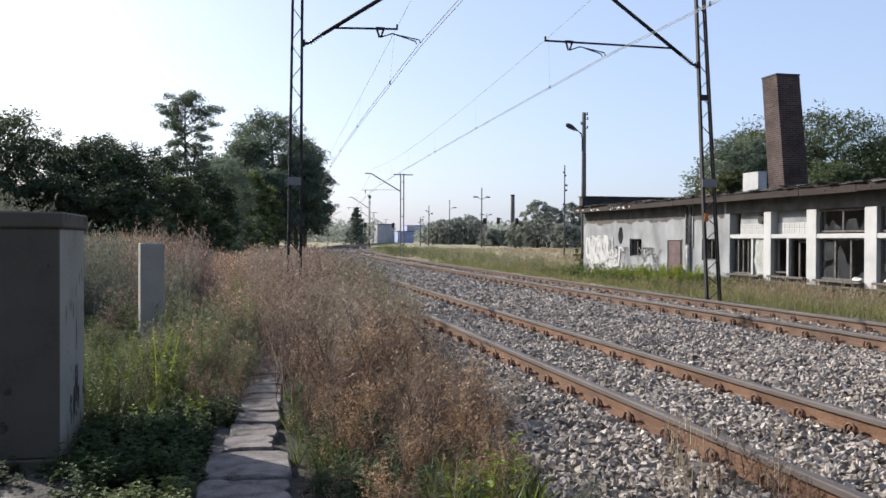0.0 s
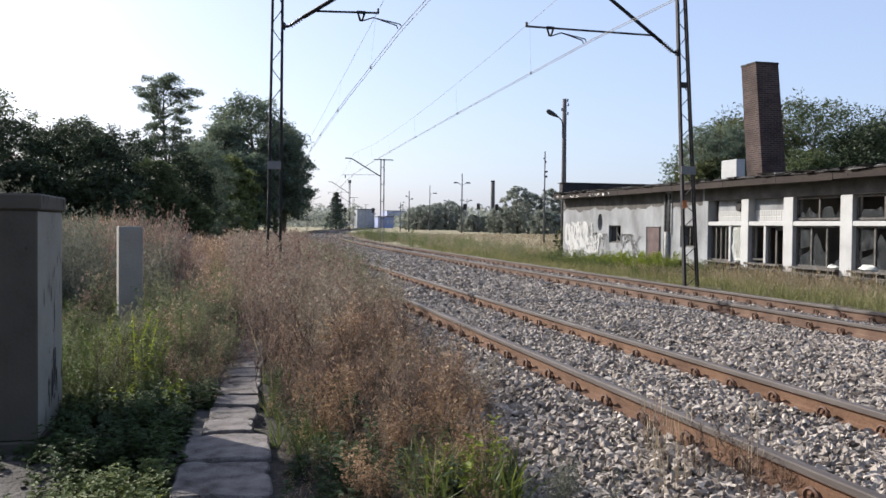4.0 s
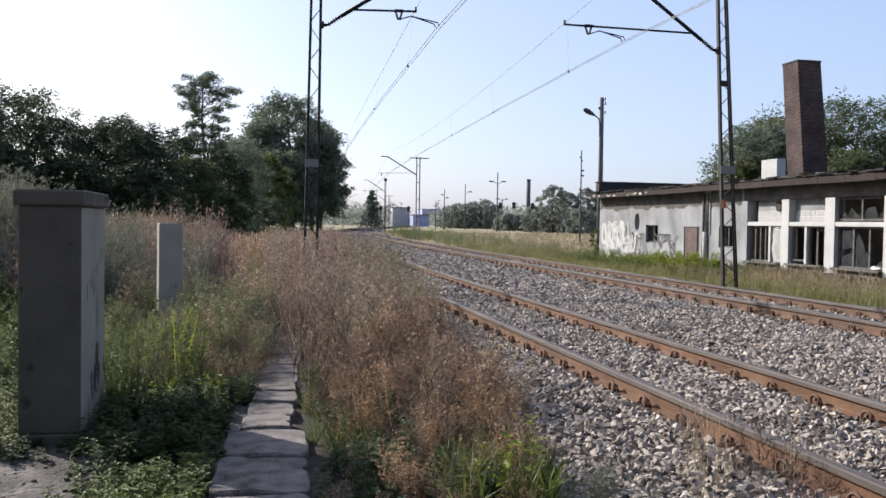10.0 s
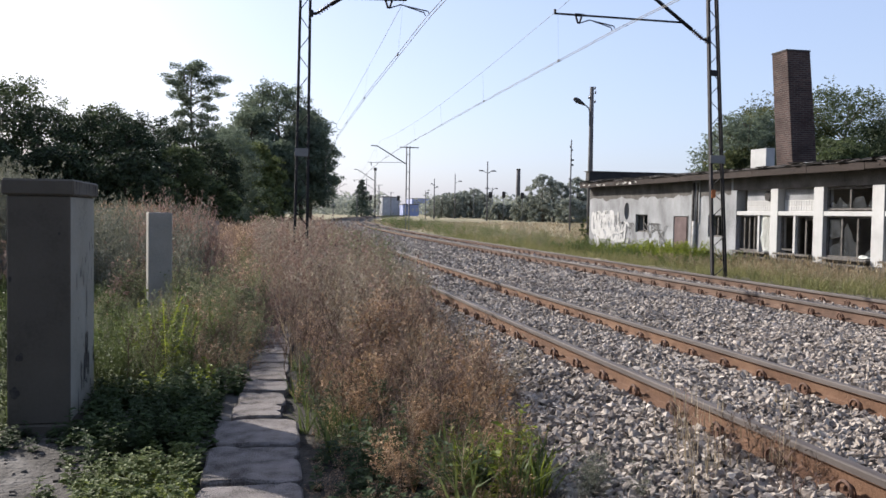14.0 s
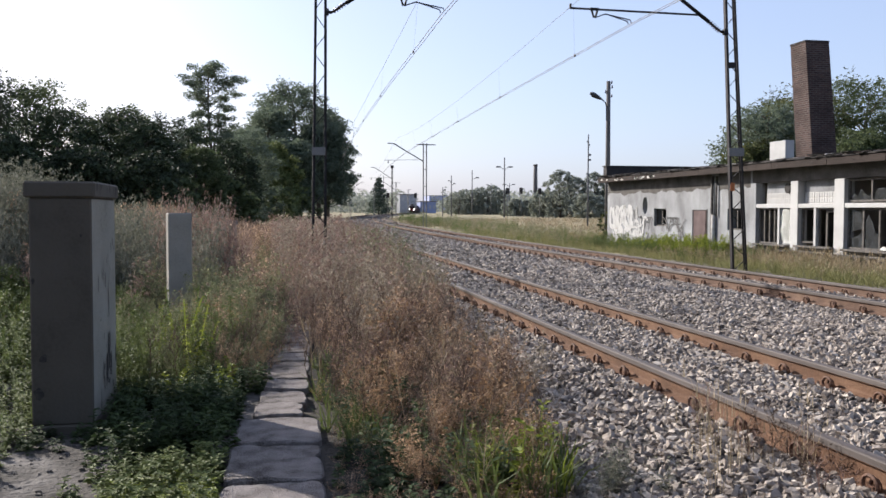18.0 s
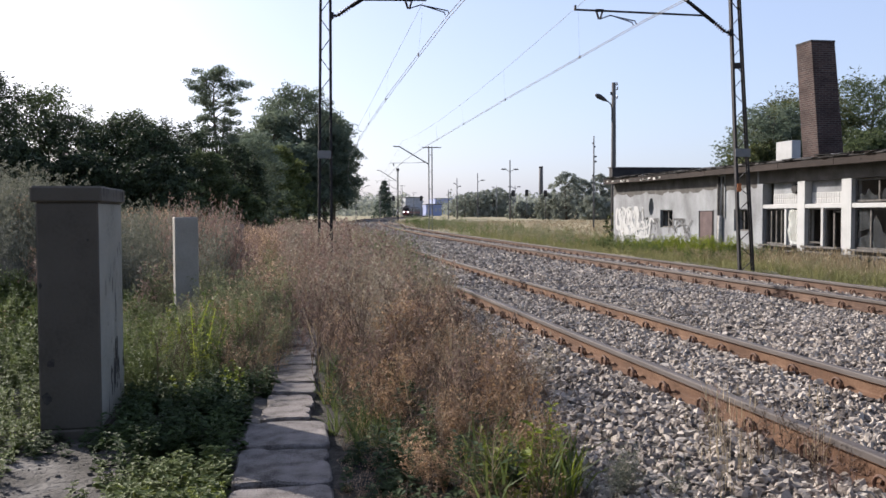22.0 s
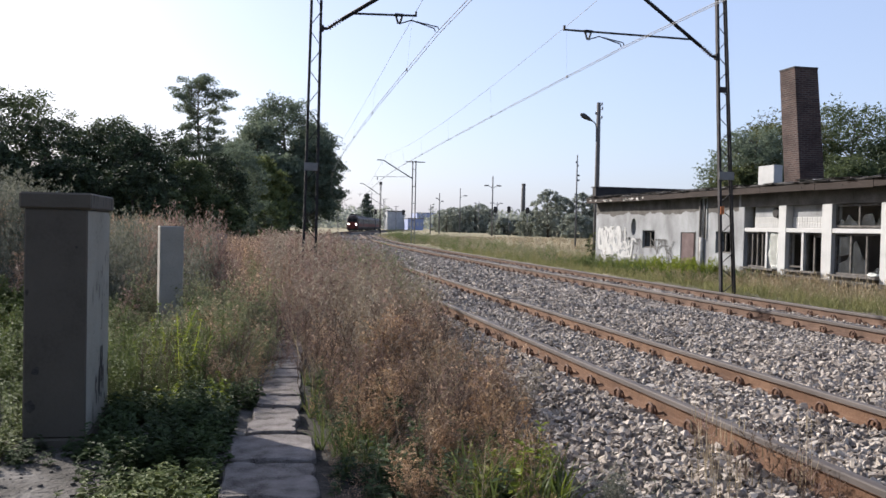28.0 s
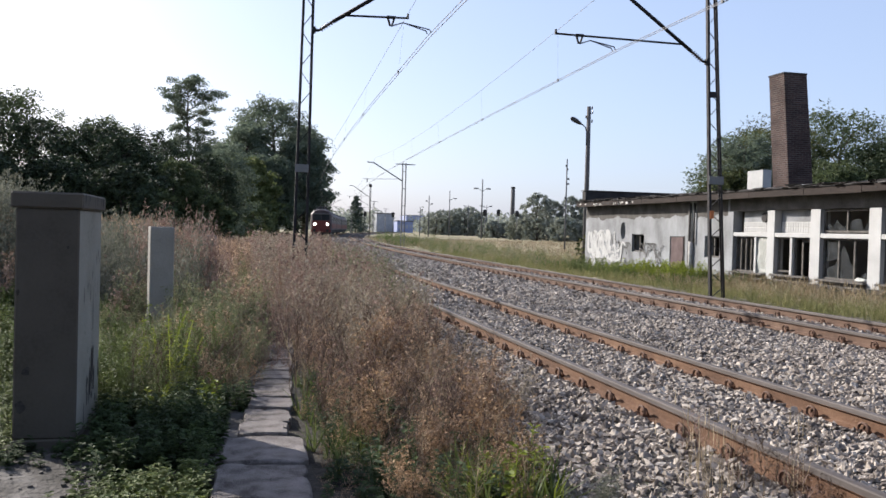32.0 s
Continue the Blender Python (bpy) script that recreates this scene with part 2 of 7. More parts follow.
M_green = leaf_mat("green_weed", (0.0447, 0.065, 0.0188), (0.101, 0.133, 0.0401), (0.18, 0.21, 0.0702), 2.2, 0.35, 0.65, 0.34)
M_mound = leaf_mat("grey_mugwort", (0.0768, 0.0834, 0.0566), (0.154, 0.156, 0.116), (0.264, 0.258, 0.204), 1.4, 0.3, 0.8, 0.3)
M_sage = leaf_mat("sage_weed", (0.0772, 0.0913, 0.0431), (0.182, 0.196, 0.102), (0.354, 0.342, 0.209), 2.4, 0.3, 0.8, 0.34)
# dark copy of the weed greens: shade on low plants put into the colour
M_shade_leaf = leaf_mat("shade_leaf", (0.018, 0.0309, 0.0125), (0.04, 0.0639, 0.0251), (0.085, 0.124, 0.0403), 2.5, 0.3, 0.75, 0.25)
M_lime = leaf_mat("young_grass", (0.0825, 0.11, 0.0136), (0.184, 0.225, 0.032), (0.31, 0.34, 0.072), 3.0, 0.45, 0.6, 0.2)
M_grass = leaf_mat("grass_green", (0.0918, 0.105, 0.0367), (0.196, 0.194, 0.0808), (0.331, 0.291, 0.147), 0.7, 0.35, 0.8, 0.25)
M_straw = leaf_mat("grass_dry", (0.157, 0.121, 0.0696), (0.305, 0.239, 0.149), (0.461, 0.384, 0.267), 0.25, 0.25, 0.85)
# lightened for distance: haze put into the needle colour
M_leaf_spruce = leaf_mat("spruce_needles", (0.033, 0.051, 0.039), (0.0675, 0.093, 0.0675), (0.12, 0.15, 0.108), 0.3, 0.2)
M_bare = leaf_mat("bare_stalk", (0.045, 0.030, 0.022), (0.10, 0.068, 0.048), (0.20, 0.145, 0.105), 3.0, 0.1, 0.9, 0.3)

# ---- helpers of this scene ----


def part(name, bm, mat, parent, label=""):
    me = bpy.data.meshes.new(name)
    bm.to_mesh(me)
    bm.free()
    me.materials.append(mat)
    ob = new(name, me)
    ob.parent = parent
    return tagged(ob, label)


def raw(name, verts, faces, mat, parent=None, smooth=False):
    """A mesh object from vertex and face arrays."""
    me = bpy.data.meshes.new(name)
    v = np.asarray(verts, dtype=np.float32).reshape(-1, 3)
    f = np.asarray(faces, dtype=np.int32)
    n, k = f.shape
    me.vertices.add(len(v))
    me.vertices.foreach_set("co", v.ravel())
    me.loops.add(n * k)
    me.loops.foreach_set("vertex_index", f.ravel())
    me.polygons.add(n)
    me.polygons.foreach_set("loop_start", np.arange(0, n * k, k, dtype=np.int32))
    me.polygons.foreach_set("use_smooth", np.full(n, smooth))
    me.update(calc_edges=True)
    me.materials.append(mat)
    ob = new(name, me)
    ob.parent = parent
    return ob


def empty(name, x=0, y=0, z=0, rz=0):
    ob = new(name)
    ob.empty_display_size = 0.2
    ob.matrix_basis = pose(x, y, z, 0, 0, rz)
    return ob


def box(bm, x0, x1, y0, y1, z0, z1, bevel=0.0, m=None):
    vs = [bm.verts.new((x, y, z)) for x in (x0, x1) for y in (y0, y1) for z in (z0, z1)]
    fs = [bm.faces.new([vs[i] for i in q]) for q in ((0, 1, 3, 2), (4, 6, 7, 5), (0, 4, 5, 1), (2, 3, 7, 6), (0, 2, 6, 4), (1, 5, 7, 3))]
    if bevel:
        es = list({e for f in fs for e in f.edges})
        got = bmesh.ops.bevel(bm, geom=es, offset=bevel, segments=1, affect="EDGES", profile=0.5)
        vs = list({v for f in got["faces"] for v in f.verts} | {v for v in vs if v.is_valid})
    if m is not None:
        bmesh.ops.transform(bm, matrix=m, verts=[v for v in vs if v.is_valid])
    return bm


def boxed(x0, x1, y0, y1, z0, z1, bevel=0.0, m=None):
    return box(bmesh.new(), x0, x1, y0, y1, z0, z1, bevel, m)


def tube(bm, points, radii, sides=6):
    """A tapered tube along points."""
    pts = [Vector(p) for p in points]
    if not isinstance(radii, (list, tuple)):
        radii = [radii] * len(pts)
    rings = []
    for i, p in enumerate(pts):
        d = (pts[min(i + 1, len(pts) - 1)] - pts[max(i - 1, 0)]).normalized()
        a = d.orthogonal().normalized() if i == 0 else (last - d * last.dot(d)).normalized()
        last = a
        b = d.cross(a)
        rings.append([bm.verts.new(p + (a * math.cos(2 * math.pi * k / sides) + b * math.sin(2 * math.pi * k / sides)) * radii[i]) for k in range(sides)])
    for r, s in zip(rings, rings[1:]):
        for k in range(sides):
            bm.faces.new((r[k], r[(k + 1) % sides], s[(k + 1) % sides], s[k])).smooth = sides > 5
    bm.faces.new(rings[0][::-1]), bm.faces.new(rings[-1])
    return bm


def tubed(points, radii, sides=6):
    return tube(bmesh.new(), points, radii, sides)


def lathe(profile, sides=16):
    """A turned body about z from (radius, height) pairs."""
    bm = bmesh.new()
    rings = [[bm.verts.new((r * math.cos(2 * math.pi * k / sides), r * math.sin(2 * math.pi * k / sides), z)) for k in range(sides)] for r, z in profile]
    for a, b in zip(rings, rings[1:]):
        for k in range(sides):
            bm.faces.new((a[k], a[(k + 1) % sides], b[(k + 1) % sides], b[k])).smooth = True
    bm.faces.new(rings[0][::-1]), bm.faces.new(rings[-1])
    return bm


def moved(bm, m):
    bmesh.ops.transform(bm, matrix=m, verts=bm.verts)
    return bm


# ---- the line of the tracks ----
X0, SPACING, RISE = 3.85, 4.72, 0.09
FAR_Y = (262.0, 400.0, 560.0, 850.0, 1000.0, 6000.0)
FAR_X = (33.02, 63.75, 95.75, 150.9, 160.0, 400.0)


def smooth(a, b, v):
    t = np.clip((np.asarray(v, dtype=float) - a) / (b - a), 0, 1)
    return t * t * (3 - 2 * t)


def line_x(y):
    """The centre of the near track at y: a wide curve to the right, then straight, then easing back."""
    if y < 262:
        return X0 + 0.000425 * y * y + 0.36 * float(smooth(70, 115, y) * (1 - smooth(225, 262, y)))
    return float(np.interp(y, FAR_Y, FAR_X))


def line_slope(y):
    return (line_x(y + 0.5) - line_x(y - 0.5))


def on_line(y, off, z=0.0):
    s = line_slope(y)
    k = 1 / math.sqrt(1 + s * s)
    return Vector((line_x(y) + off * k, y - off * s * k, z))


GROUND = -0.36
def curve_x(y):
    y = np.asarray(y, dtype=float)
    return np.where(y < 262, X0 + 0.000425 * y * y * (np.abs(y) < 262) + 0.36 * smooth(70, 115, y) * (1 - smooth(225, 262, y)), np.interp(y, FAR_Y, FAR_X))


def ground_z(x, y):
    """The height of the ground sheet."""
    x, y = np.asarray(x, dtype=float), np.asarray(y, dtype=float)
    d = x - curve_x(y)
    z = np.full(np.broadcast(x, y).shape, GROUND)
    z = z + (0.38 * smooth(-0.6, -4.0, x) + 0.6 * smooth(-3.0, -4.4, x) * smooth(11, 16, y)) * smooth(9.5, 17, y) * (1 - smooth(60, 120, y))
    z = z - 0.11 * smooth(-0.35, -1.3, x) * (1 - smooth(8.4, 10.5, y))
    z = z + 0.14 * smooth(2.5, 6.4, d) - 0.30 * smooth(7.6, 11.5, d) * (1 - smooth(30, 70, y)) - 0.05 * smooth(8, 12, d) * smooth(30, 70, y)
    z = z + 0.035 * np.sin(x * 1.7 + 0.6 * np.sin(y * 0.9)) * np.cos(y * 1.3 + x * 0.4) * (1 - smooth(60, 100, np.hypot(x, y)))
    return z


def build_ground():
    near = np.arange(-12, 34, 0.4)
    xs = np.concatenate([-np.geomspace(3000, 13, 26), near, np.geomspace(35, 3000, 26)])
    ys = np.concatenate([-np.geomspace(3000, 9, 22), np.arange(-8, 60, 0.5), np.geomspace(61, 4500, 44)])
    gx, gy = np.meshgrid(xs, ys)
    v = np.stack([gx, gy, ground_z(gx, gy)], -1).reshape(-1, 3)
    nx, ny = len(xs), len(ys)
    i = (np.arange(ny - 1)[:, None] * nx + np.arange(nx - 1)[None]).ravel()
    ob = raw("ground", v, np.stack([i, i + 1, i + 1 + nx, i + nx], 1), M_ground, smooth=True)
    tagged(ob, "uneven sandy soil with dry meadow beside the railway", "ground", kind="structure")


def mix_ground():
    """Bare sandy soil close by, dry meadow farther off, by distance from the place where the path starts."""
    m, n, l, b = material("ground_cover", 0.95)
    co = n.new("ShaderNodeTexCoord")

    def field(stops, scale, detail):
        t = n.new("ShaderNodeTexNoise")
        t.inputs["Scale"].default_value, t.inputs["Detail"].default_value = scale, detail
        l.new(co.outputs["Object"], t.inputs["Vector"])
        r = ramp(n, stops)
        l.new(t.outputs[0], r.inputs[0])
        return t, r
    t1, soil = field([(0.3, (0.030, 0.027, 0.023)), (0.5, (0.072, 0.065, 0.058)), (0.7, (0.145, 0.133, 0.122))], 2.5, 9)
    t2, grass = field([(0.32, (0.11, 0.108, 0.055)), (0.46, (0.205, 0.178, 0.105)), (0.62, (0.30, 0.255, 0.16))], 0.07, 7)
    ln = n.new("ShaderNodeVectorMath")
    ln.operation = "LENGTH"
    l.new(co.outputs["Object"], ln.inputs[0])
    mr = n.new("ShaderNodeMapRange")
    mr.inputs[1].default_value, mr.inputs[2].default_value = 14, 30
    l.new(ln.outputs["Value"], mr.inputs[0])
    mix = n.new("ShaderNodeMix")
    mix.data_type = "RGBA"
    # litter, humus and shade in one black colour, among weeds between slabs and ballast
    t4, shade_humus = field([(0.35, (0.010, 0.009, 0.007)), (0.6, (0.034, 0.029, 0.023)), (0.75, (0.07, 0.058, 0.043))], 7, 6)
    sep = n.new("ShaderNodeSeparateXYZ")
    l.new(co.outputs["Object"], sep.inputs[0])
    wob = n.new("ShaderNodeMath")
    wob.operation = "MULTIPLY_ADD"
    wob.inputs[1].default_value = 0.5
    l.new(t1.outputs[0], wob.inputs[0]), l.new(sep.outputs[0], wob.inputs[2])
    zone = n.new("ShaderNodeMapRange")
    zone.inputs[1].default_value, zone.inputs[2].default_value = 0.45, 0.7
    l.new(wob.outputs[0], zone.inputs[0])
    shade_litter = n.new("ShaderNodeMix")
    shade_litter.data_type = "RGBA"
    l.new(zone.outputs[0], shade_litter.inputs[0]), l.new(soil.outputs[0], shade_litter.inputs[6]), l.new(shade_humus.outputs[0], shade_litter.inputs[7])
    l.new(mr.outputs[0], mix.inputs[0]), l.new(shade_litter.outputs[2], mix.inputs[6]), l.new(grass.outputs[0], mix.inputs[7])
    l.new(mix.outputs[2], b.inputs["Base Color"])
    t3 = n.new("ShaderNodeTexNoise")
    t3.inputs["Scale"].default_value, t3.inputs["Detail"].default_value = 22, 6
    l.new(co.outputs["Object"], t3.inputs["Vector"])
    bp = n.new("ShaderNodeBump")
    bp.inputs["Strength"].default_value, bp.inputs["Distance"].default_value = 0.9, 0.04
    l.new(t3.outputs[0], bp.inputs["Height"]), l.new(bp.outputs[0], b.inputs["Normal"])
    return m


M_ground = mix_ground()
build_ground()

Y_STEPS = np.concatenate([np.arange(-40, 60, 2.0), np.arange(60, 240, 5.0), np.arange(240, 1000, 20.0)])
STEP_XY = np.array([(line_x(y), y, line_slope(y)) for y in Y_STEPS])


def sweep(profile, off, z, ends=True):
    """Vertices and faces of a profile (sideways, up) drawn along the line at a sideways distance."""
    k = 1 / np.sqrt(1 + STEP_XY[:, 2] ** 2)
    p = np.array(profile)
    lat = p[:, 0] + off
    v = np.empty((len(STEP_XY), len(p), 3))
    v[:, :, 0] = STEP_XY[:, 0:1] + lat[None] * k[:, None]
    v[:, :, 1] = STEP_XY[:, 1:2] - lat[None] * (STEP_XY[:, 2] * k)[:, None]
    v[:, :, 2] = p[None, :, 1] + z
    return v


def swept(name, profile, off, z, mat, parent=None, closed=True, smooth=False):
    v = sweep(profile, off, z)
    n, k = v.shape[:2]
    a = np.arange(n - 1)[:, None] * k
    j = np.arange(k if closed else k - 1)[None]
    f = np.stack([a + j, a + (j + 1) % k, a + k + (j + 1) % k, a + k + j], -1).reshape(-1, 4)
    return raw(name, v.reshape(-1, 3), f, mat, parent, smooth)


# ballast bed under both tracks: shoulder, heaped strip between the tracks, shoulder
BED = [(-2.35, -0.40), (-1.75, -0.30), (-1.25, -0.185), (-0.9, -0.15), (-0.6, -0.175), (0.6, -0.17), (0.95, -0.13), (1.7, -0.06), (2.4, -0.03), (3.1, -0.05),
       (3.8, -0.075), (4.1, -0.08), (5.3, -0.08), (5.7, -0.075), (6.1, -0.12), (6.7, -0.26), (7.1, -0.42)]


def bed_z(d):
    p = np.array(BED)
    return np.interp(d, p[:, 0], p[:, 1])


bed = swept("ballast_bed", BED, 0, 0, M_bed, closed=False)
tagged(bed, "grey crushed-stone ballast bed under two railway tracks", "ballast", kind="structure")

RAIL = [(-0.075, -0.172), (0.075, -0.172), (0.075, -0.160), (0.012, -0.142), (0.009, -0.130), (0.009, -0.056), (0.034, -0.046), (0.034, -0.010),
        (-0.034, -0.010), (-0.034, -0.046), (-0.009, -0.056), (-0.009, -0.130), (-0.012, -0.142), (-0.075, -0.160)]
HEAD = [(-0.036, -0.042), (0.036, -0.042), (0.036, -0.010), (0.032, -0.003), (0.022, 0.0), (-0.022, 0.0), (-0.032, -0.003), (-0.036, -0.010)]


def clip_mesh(name):
    """A bent spring clip: an upright ring of round bar along the rail, on a shoulder."""
    bm = bmesh.new()
    pts = [(-0.012, 0.058 * math.cos(a), 0.034 + 0.050 * math.sin(a)) for a in np.linspace(-0.9, 4.0, 12)]
    tube(bm, pts, 0.0115, 5)
    pts = [(0.02, 0.036 * math.cos(a), 0.030 + 0.034 * math.sin(a)) for a in np.linspace(-0.6, 3.7, 8)]
    tube(bm, pts, 0.010, 4)
    box(bm, -0.01, 0.045, -0.022, 0.022, -0.04, 0.03)
    me = bpy.data.meshes.new(name)
    bm.to_mesh(me)
    bm.free()
    me.materials.append(M_clip)
    return me


CLIP = clip_mesh("clip")
CANT = 0.024      # the outer rail of the curve lies higher


def build_track(off, lift, label, y_near, y_far, count, steel):
    tr = empty("railway_track", 0, 0, 0)
    tagged(tr, label, "railway track", "tracks", kind="structure")
    for side, cant in ((-0.7535, CANT), (0.7535, 0.0)):
        r = swept("rail", RAIL, off + side, lift + cant, steel, tr)
        swept("rail_head", HEAD, off + side, lift + cant, M_head, r)
    bm = boxed(-1.3, 1.3, -0.13, 0.13, -0.40, -0.185, 0.02)
    me = bpy.data.meshes.new("sleeper")
    bm.to_mesh(me)
    bm.free()
    me.materials.append(M_sleeper)
    for i in range(count):
        y = y_near + 0.65 * i
        p = on_line(y, off, lift)
        turn = -math.degrees(math.atan(line_slope(y)))
        s = new("sleeper", me)
        s.parent = tr
        s.matrix_basis = pose(p.x, p.y, p.z, 0, 0, turn)
        for side in (-0.7535, 0.7535):
            for edge in (-0.085, 0.085):
                c = new("clip", CLIP)
                c.parent = tr
                q = on_line(y, off + side + edge, lift - 0.155 + (CANT if side < 0 else 0))
                c.matrix_basis = pose(q.x, q.y, q.z, 0, 0, turn + (180 if edge > 0 else 0))
    rest = np.arange(y_near + 0.65 * count, y_far, 0.65)
    vs, fs = [], []
    b = np.array([(x, y, z) for x in (-1.3, 1.3) for y in (-0.13, 0.13) for z in (-0.40, -0.185)])
    q = np.array(((0, 1, 3, 2), (4, 6, 7, 5), (0, 4, 5, 1), (2, 3, 7, 6), (1, 5, 7, 3)))
    lump = np.array([(x, y, z) for x in (-0.06, 0.06) for y in (-0.07, 0.07) for z in (-0.2, -0.10)])
    n = 0
    for y in rest:
        s = math.atan(line_slope(y))
        for shape, lat in ((b, 0), (lump, -0.84), (lump, -0.67), (lump, 0.67), (lump, 0.84)):
            o = on_line(y, off + lat, lift)
            w = np.array(shape)
            w2 = np.stack([w[:, 0] * math.cos(s) + w[:, 1] * math.sin(s), -w[:, 0] * math.sin(s) + w[:, 1] * math.cos(s), w[:, 2]], 1) + np.array(o)
            vs.append(w2), fs.append(q + n)
            n += 8
    far = raw("far_sleepers", np.concatenate(vs), np.concatenate(fs), M_clip, tr)
    tagged(far, kind="stuff")
    return tr


near_track = build_track(0.0, 0.0, "near railway track with rusty rails on concrete sleepers in ballast", 2.06, 70, 58, M_rust)
far_track = build_track(SPACING, RISE, "second railway track with rusty rails beside the grass verge", 10.0, 80, 55, M_rust_dark)

# ---- masts and overhead line ----


def lattice_mast(base, top, foot_gap, head_gap, arm_z, side, reach, rise, steady, label, mats, laces):
    """A lattice mast of two channels with zigzag lacing, and its cantilever towards the track (side: +1 right, -1 left)."""
    b, t = Vector(base), Vector(top)
    mast = empty("catenary_mast", *b)
    tagged(mast, label, "catenary mast", "catenary masts")
    up = t - b
    tall = up.length

    def leg_at(s, f):
        return up * f + Vector((s * (foot_gap + (head_gap - foot_gap) * f) / 2, 0, 0))
    for s, mat in ((-1, mats[0]), (1, mats[1])):
        bm = bmesh.new()
        lo, hi = leg_at(s, 0), leg_at(s, 1)
        for dx, w, d in ((0, 0.012, 0.05), (-s * 0.025, 0.05, 0.008)):
            for dy in ((0,) if w < 0.03 else (-0.046, 0.046)):
                ring = []
                for p in (lo, hi):
                    ring.append([bm.verts.new(p + Vector((dx + ex * w / 2, dy + ey * d, 0))) for ex, ey in ((-1, -1), (1, -1), (1, 1), (-1, 1))])
                for k in range(4):
                    bm.faces.new((ring[0][k], ring[0][(k + 1) % 4], ring[1][(k + 1) % 4], ring[1][k]))
                bm.faces.new(ring[0][::-1]), bm.faces.new(ring[1])
        part("leg", bm, mat, mast)
    for k in range(laces):
        f0, f1 = k / laces, (k + 0.85) / laces
        s = 1 if k % 2 else -1
        part("lacing_bar", tubed([leg_at(s, f0), leg_at(-s, f1)], 0.012, 4), mats[1], mast)
    foot = boxed(-foot_gap / 2 - 0.18, foot_gap / 2 + 0.18, -0.3, 0.3, -0.5, 0.02, 0.03)
    part("footing", foot, M_sleeper, mast, "grey concrete footing")
    # cantilever: bracket, ribbed insulator, sloping tube, tie rod, then the steady tube with its drop bracket and two arms
    f = (arm_z - b.z) / up.z
    p0 = leg_at(side, f)
    out = Vector((side, 0, 0))
    a, c = p0 + out * 0.14 + Vector((0, 0, 0.01)), p0 + out * 0.43 + Vector((0, 0, 0.22))
    part("bracket", tubed([p0, p0 + out * 0.10, a], [0.035, 0.035, 0.028], 6), M_mast, mast)
    part("clamp", boxed(p0.x - 0.05, p0.x + 0.05, -0.07, 0.07, p0.z - 0.07, p0.z + 0.07, 0.01), M_mast, mast)
    ins = bmesh.new()
    tube(ins, [a, c], 0.028, 8)
    for k in range(5):
        q = a.lerp(c, (k + 0.6) / 5.4)
        tube(ins, [q - (c - a) * 0.045, q, q + (c - a) * 0.045], [0.032, 0.066, 0.032], 10)
    part("insulator", ins, M_insul, mast, "dark ribbed ceramic insulator")
    tip = p0 + out * reach + Vector((0, 0, rise))
    part("cantilever_tube", tubed([c, tip], 0.047, 8), M_mast, mast)
    tie0 = leg_at(side, min(0.985, f + 2.3 / tall))
    part("tie_rod", tubed([tie0, tip + Vector((0, 0, 0.03))], 0.016, 5), M_mast, mast)
    joint, end, drop_x = (Vector((x - b.x, 0, z - b.z)) for x, z in steady)
    part("steady_tube", tubed([joint, end], 0.024, 6), M_mast, mast)
    part("end_cap", boxed(end.x - 0.02, end.x + 0.02, -0.03, 0.03, end.z - 0.02, end.z + 0.10), M_mast, mast)
    vbm = bmesh.new()
    for sx in (-0.08, 0.08):
        tube(vbm, [(drop_x.x + sx, 0, drop_x.z + 0.20), (drop_x.x + sx * 0.2, 0, drop_x.z)], 0.026, 5)
    box(vbm, drop_x.x - 0.10, drop_x.x + 0.10, -0.03, 0.03, drop_x.z + 0.17, drop_x.z + 0.23)
    part("drop_bracket", vbm, M_mast, mast)
    for k, (dx, dz, wy) in enumerate(((0.85, -0.08, 0.0), (0.95, -0.03, 0.06))):
        part("registration_arm", tubed([drop_x, drop_x + Vector((0.28, wy * 0.3, 0.10)), drop_x + Vector((dx - 0.03, wy, dz + 0.03)), drop_x + Vector((dx, wy, dz - 0.04))], 0.014, 5), M_mast, mast)
    return mast


ymast = 20.5
mast_near = lattice_mast((1.205, ymast, -0.36), (1.285, ymast, 7.9), 0.33, 0.24, 5.70, 1, 2.75, 1.75, ((2.11, 6.08), (3.53, 6.13), (3.14, 5.92)),
                         "tall black lattice mast rising out of dry weeds", (M_mast, M_mast), 19)
mast_far = lattice_mast((11.535, ymast, -0.22), (11.075, ymast, 8.0), 0.40, 0.24, 5.65, -1, 2.65, 1.77, ((10.45, 6.03), (7.10, 6.05), (7.70, 5.85)),
                        "rusty black lattice mast beside the second track", (M_mast_pale, M_mast), 22)
for mast, s in ((mast_far, -1),):
    plate = boxed(-0.11, 0.11, -0.085, -0.075, 4.98, 5.13, 0.003)
    part("gusset_plate", moved(plate, pose(-0.33, 0, 0)), M_mast, mast)
    part("orange_marking", boxed(-0.3, -0.2, -0.085, -0.072, 2.0, 2.2), M_orange, mast, "faded orange paint mark")
    part("number_plate", moved(boxed(-0.2, 0.2, -0.10, -0.085, 2.85, 3.05), pose(-0.17, 0, 0)), M_plate, mast, "blank grey metal plate")
part("number_plate", boxed(-0.15, 0.15, -0.105, -0.085, 2.87, 3.05, 0.004), M_plate, mast_near, "small pale enamel plate")

# masts farther along the line: slender pairs of channels with a bare cantilever


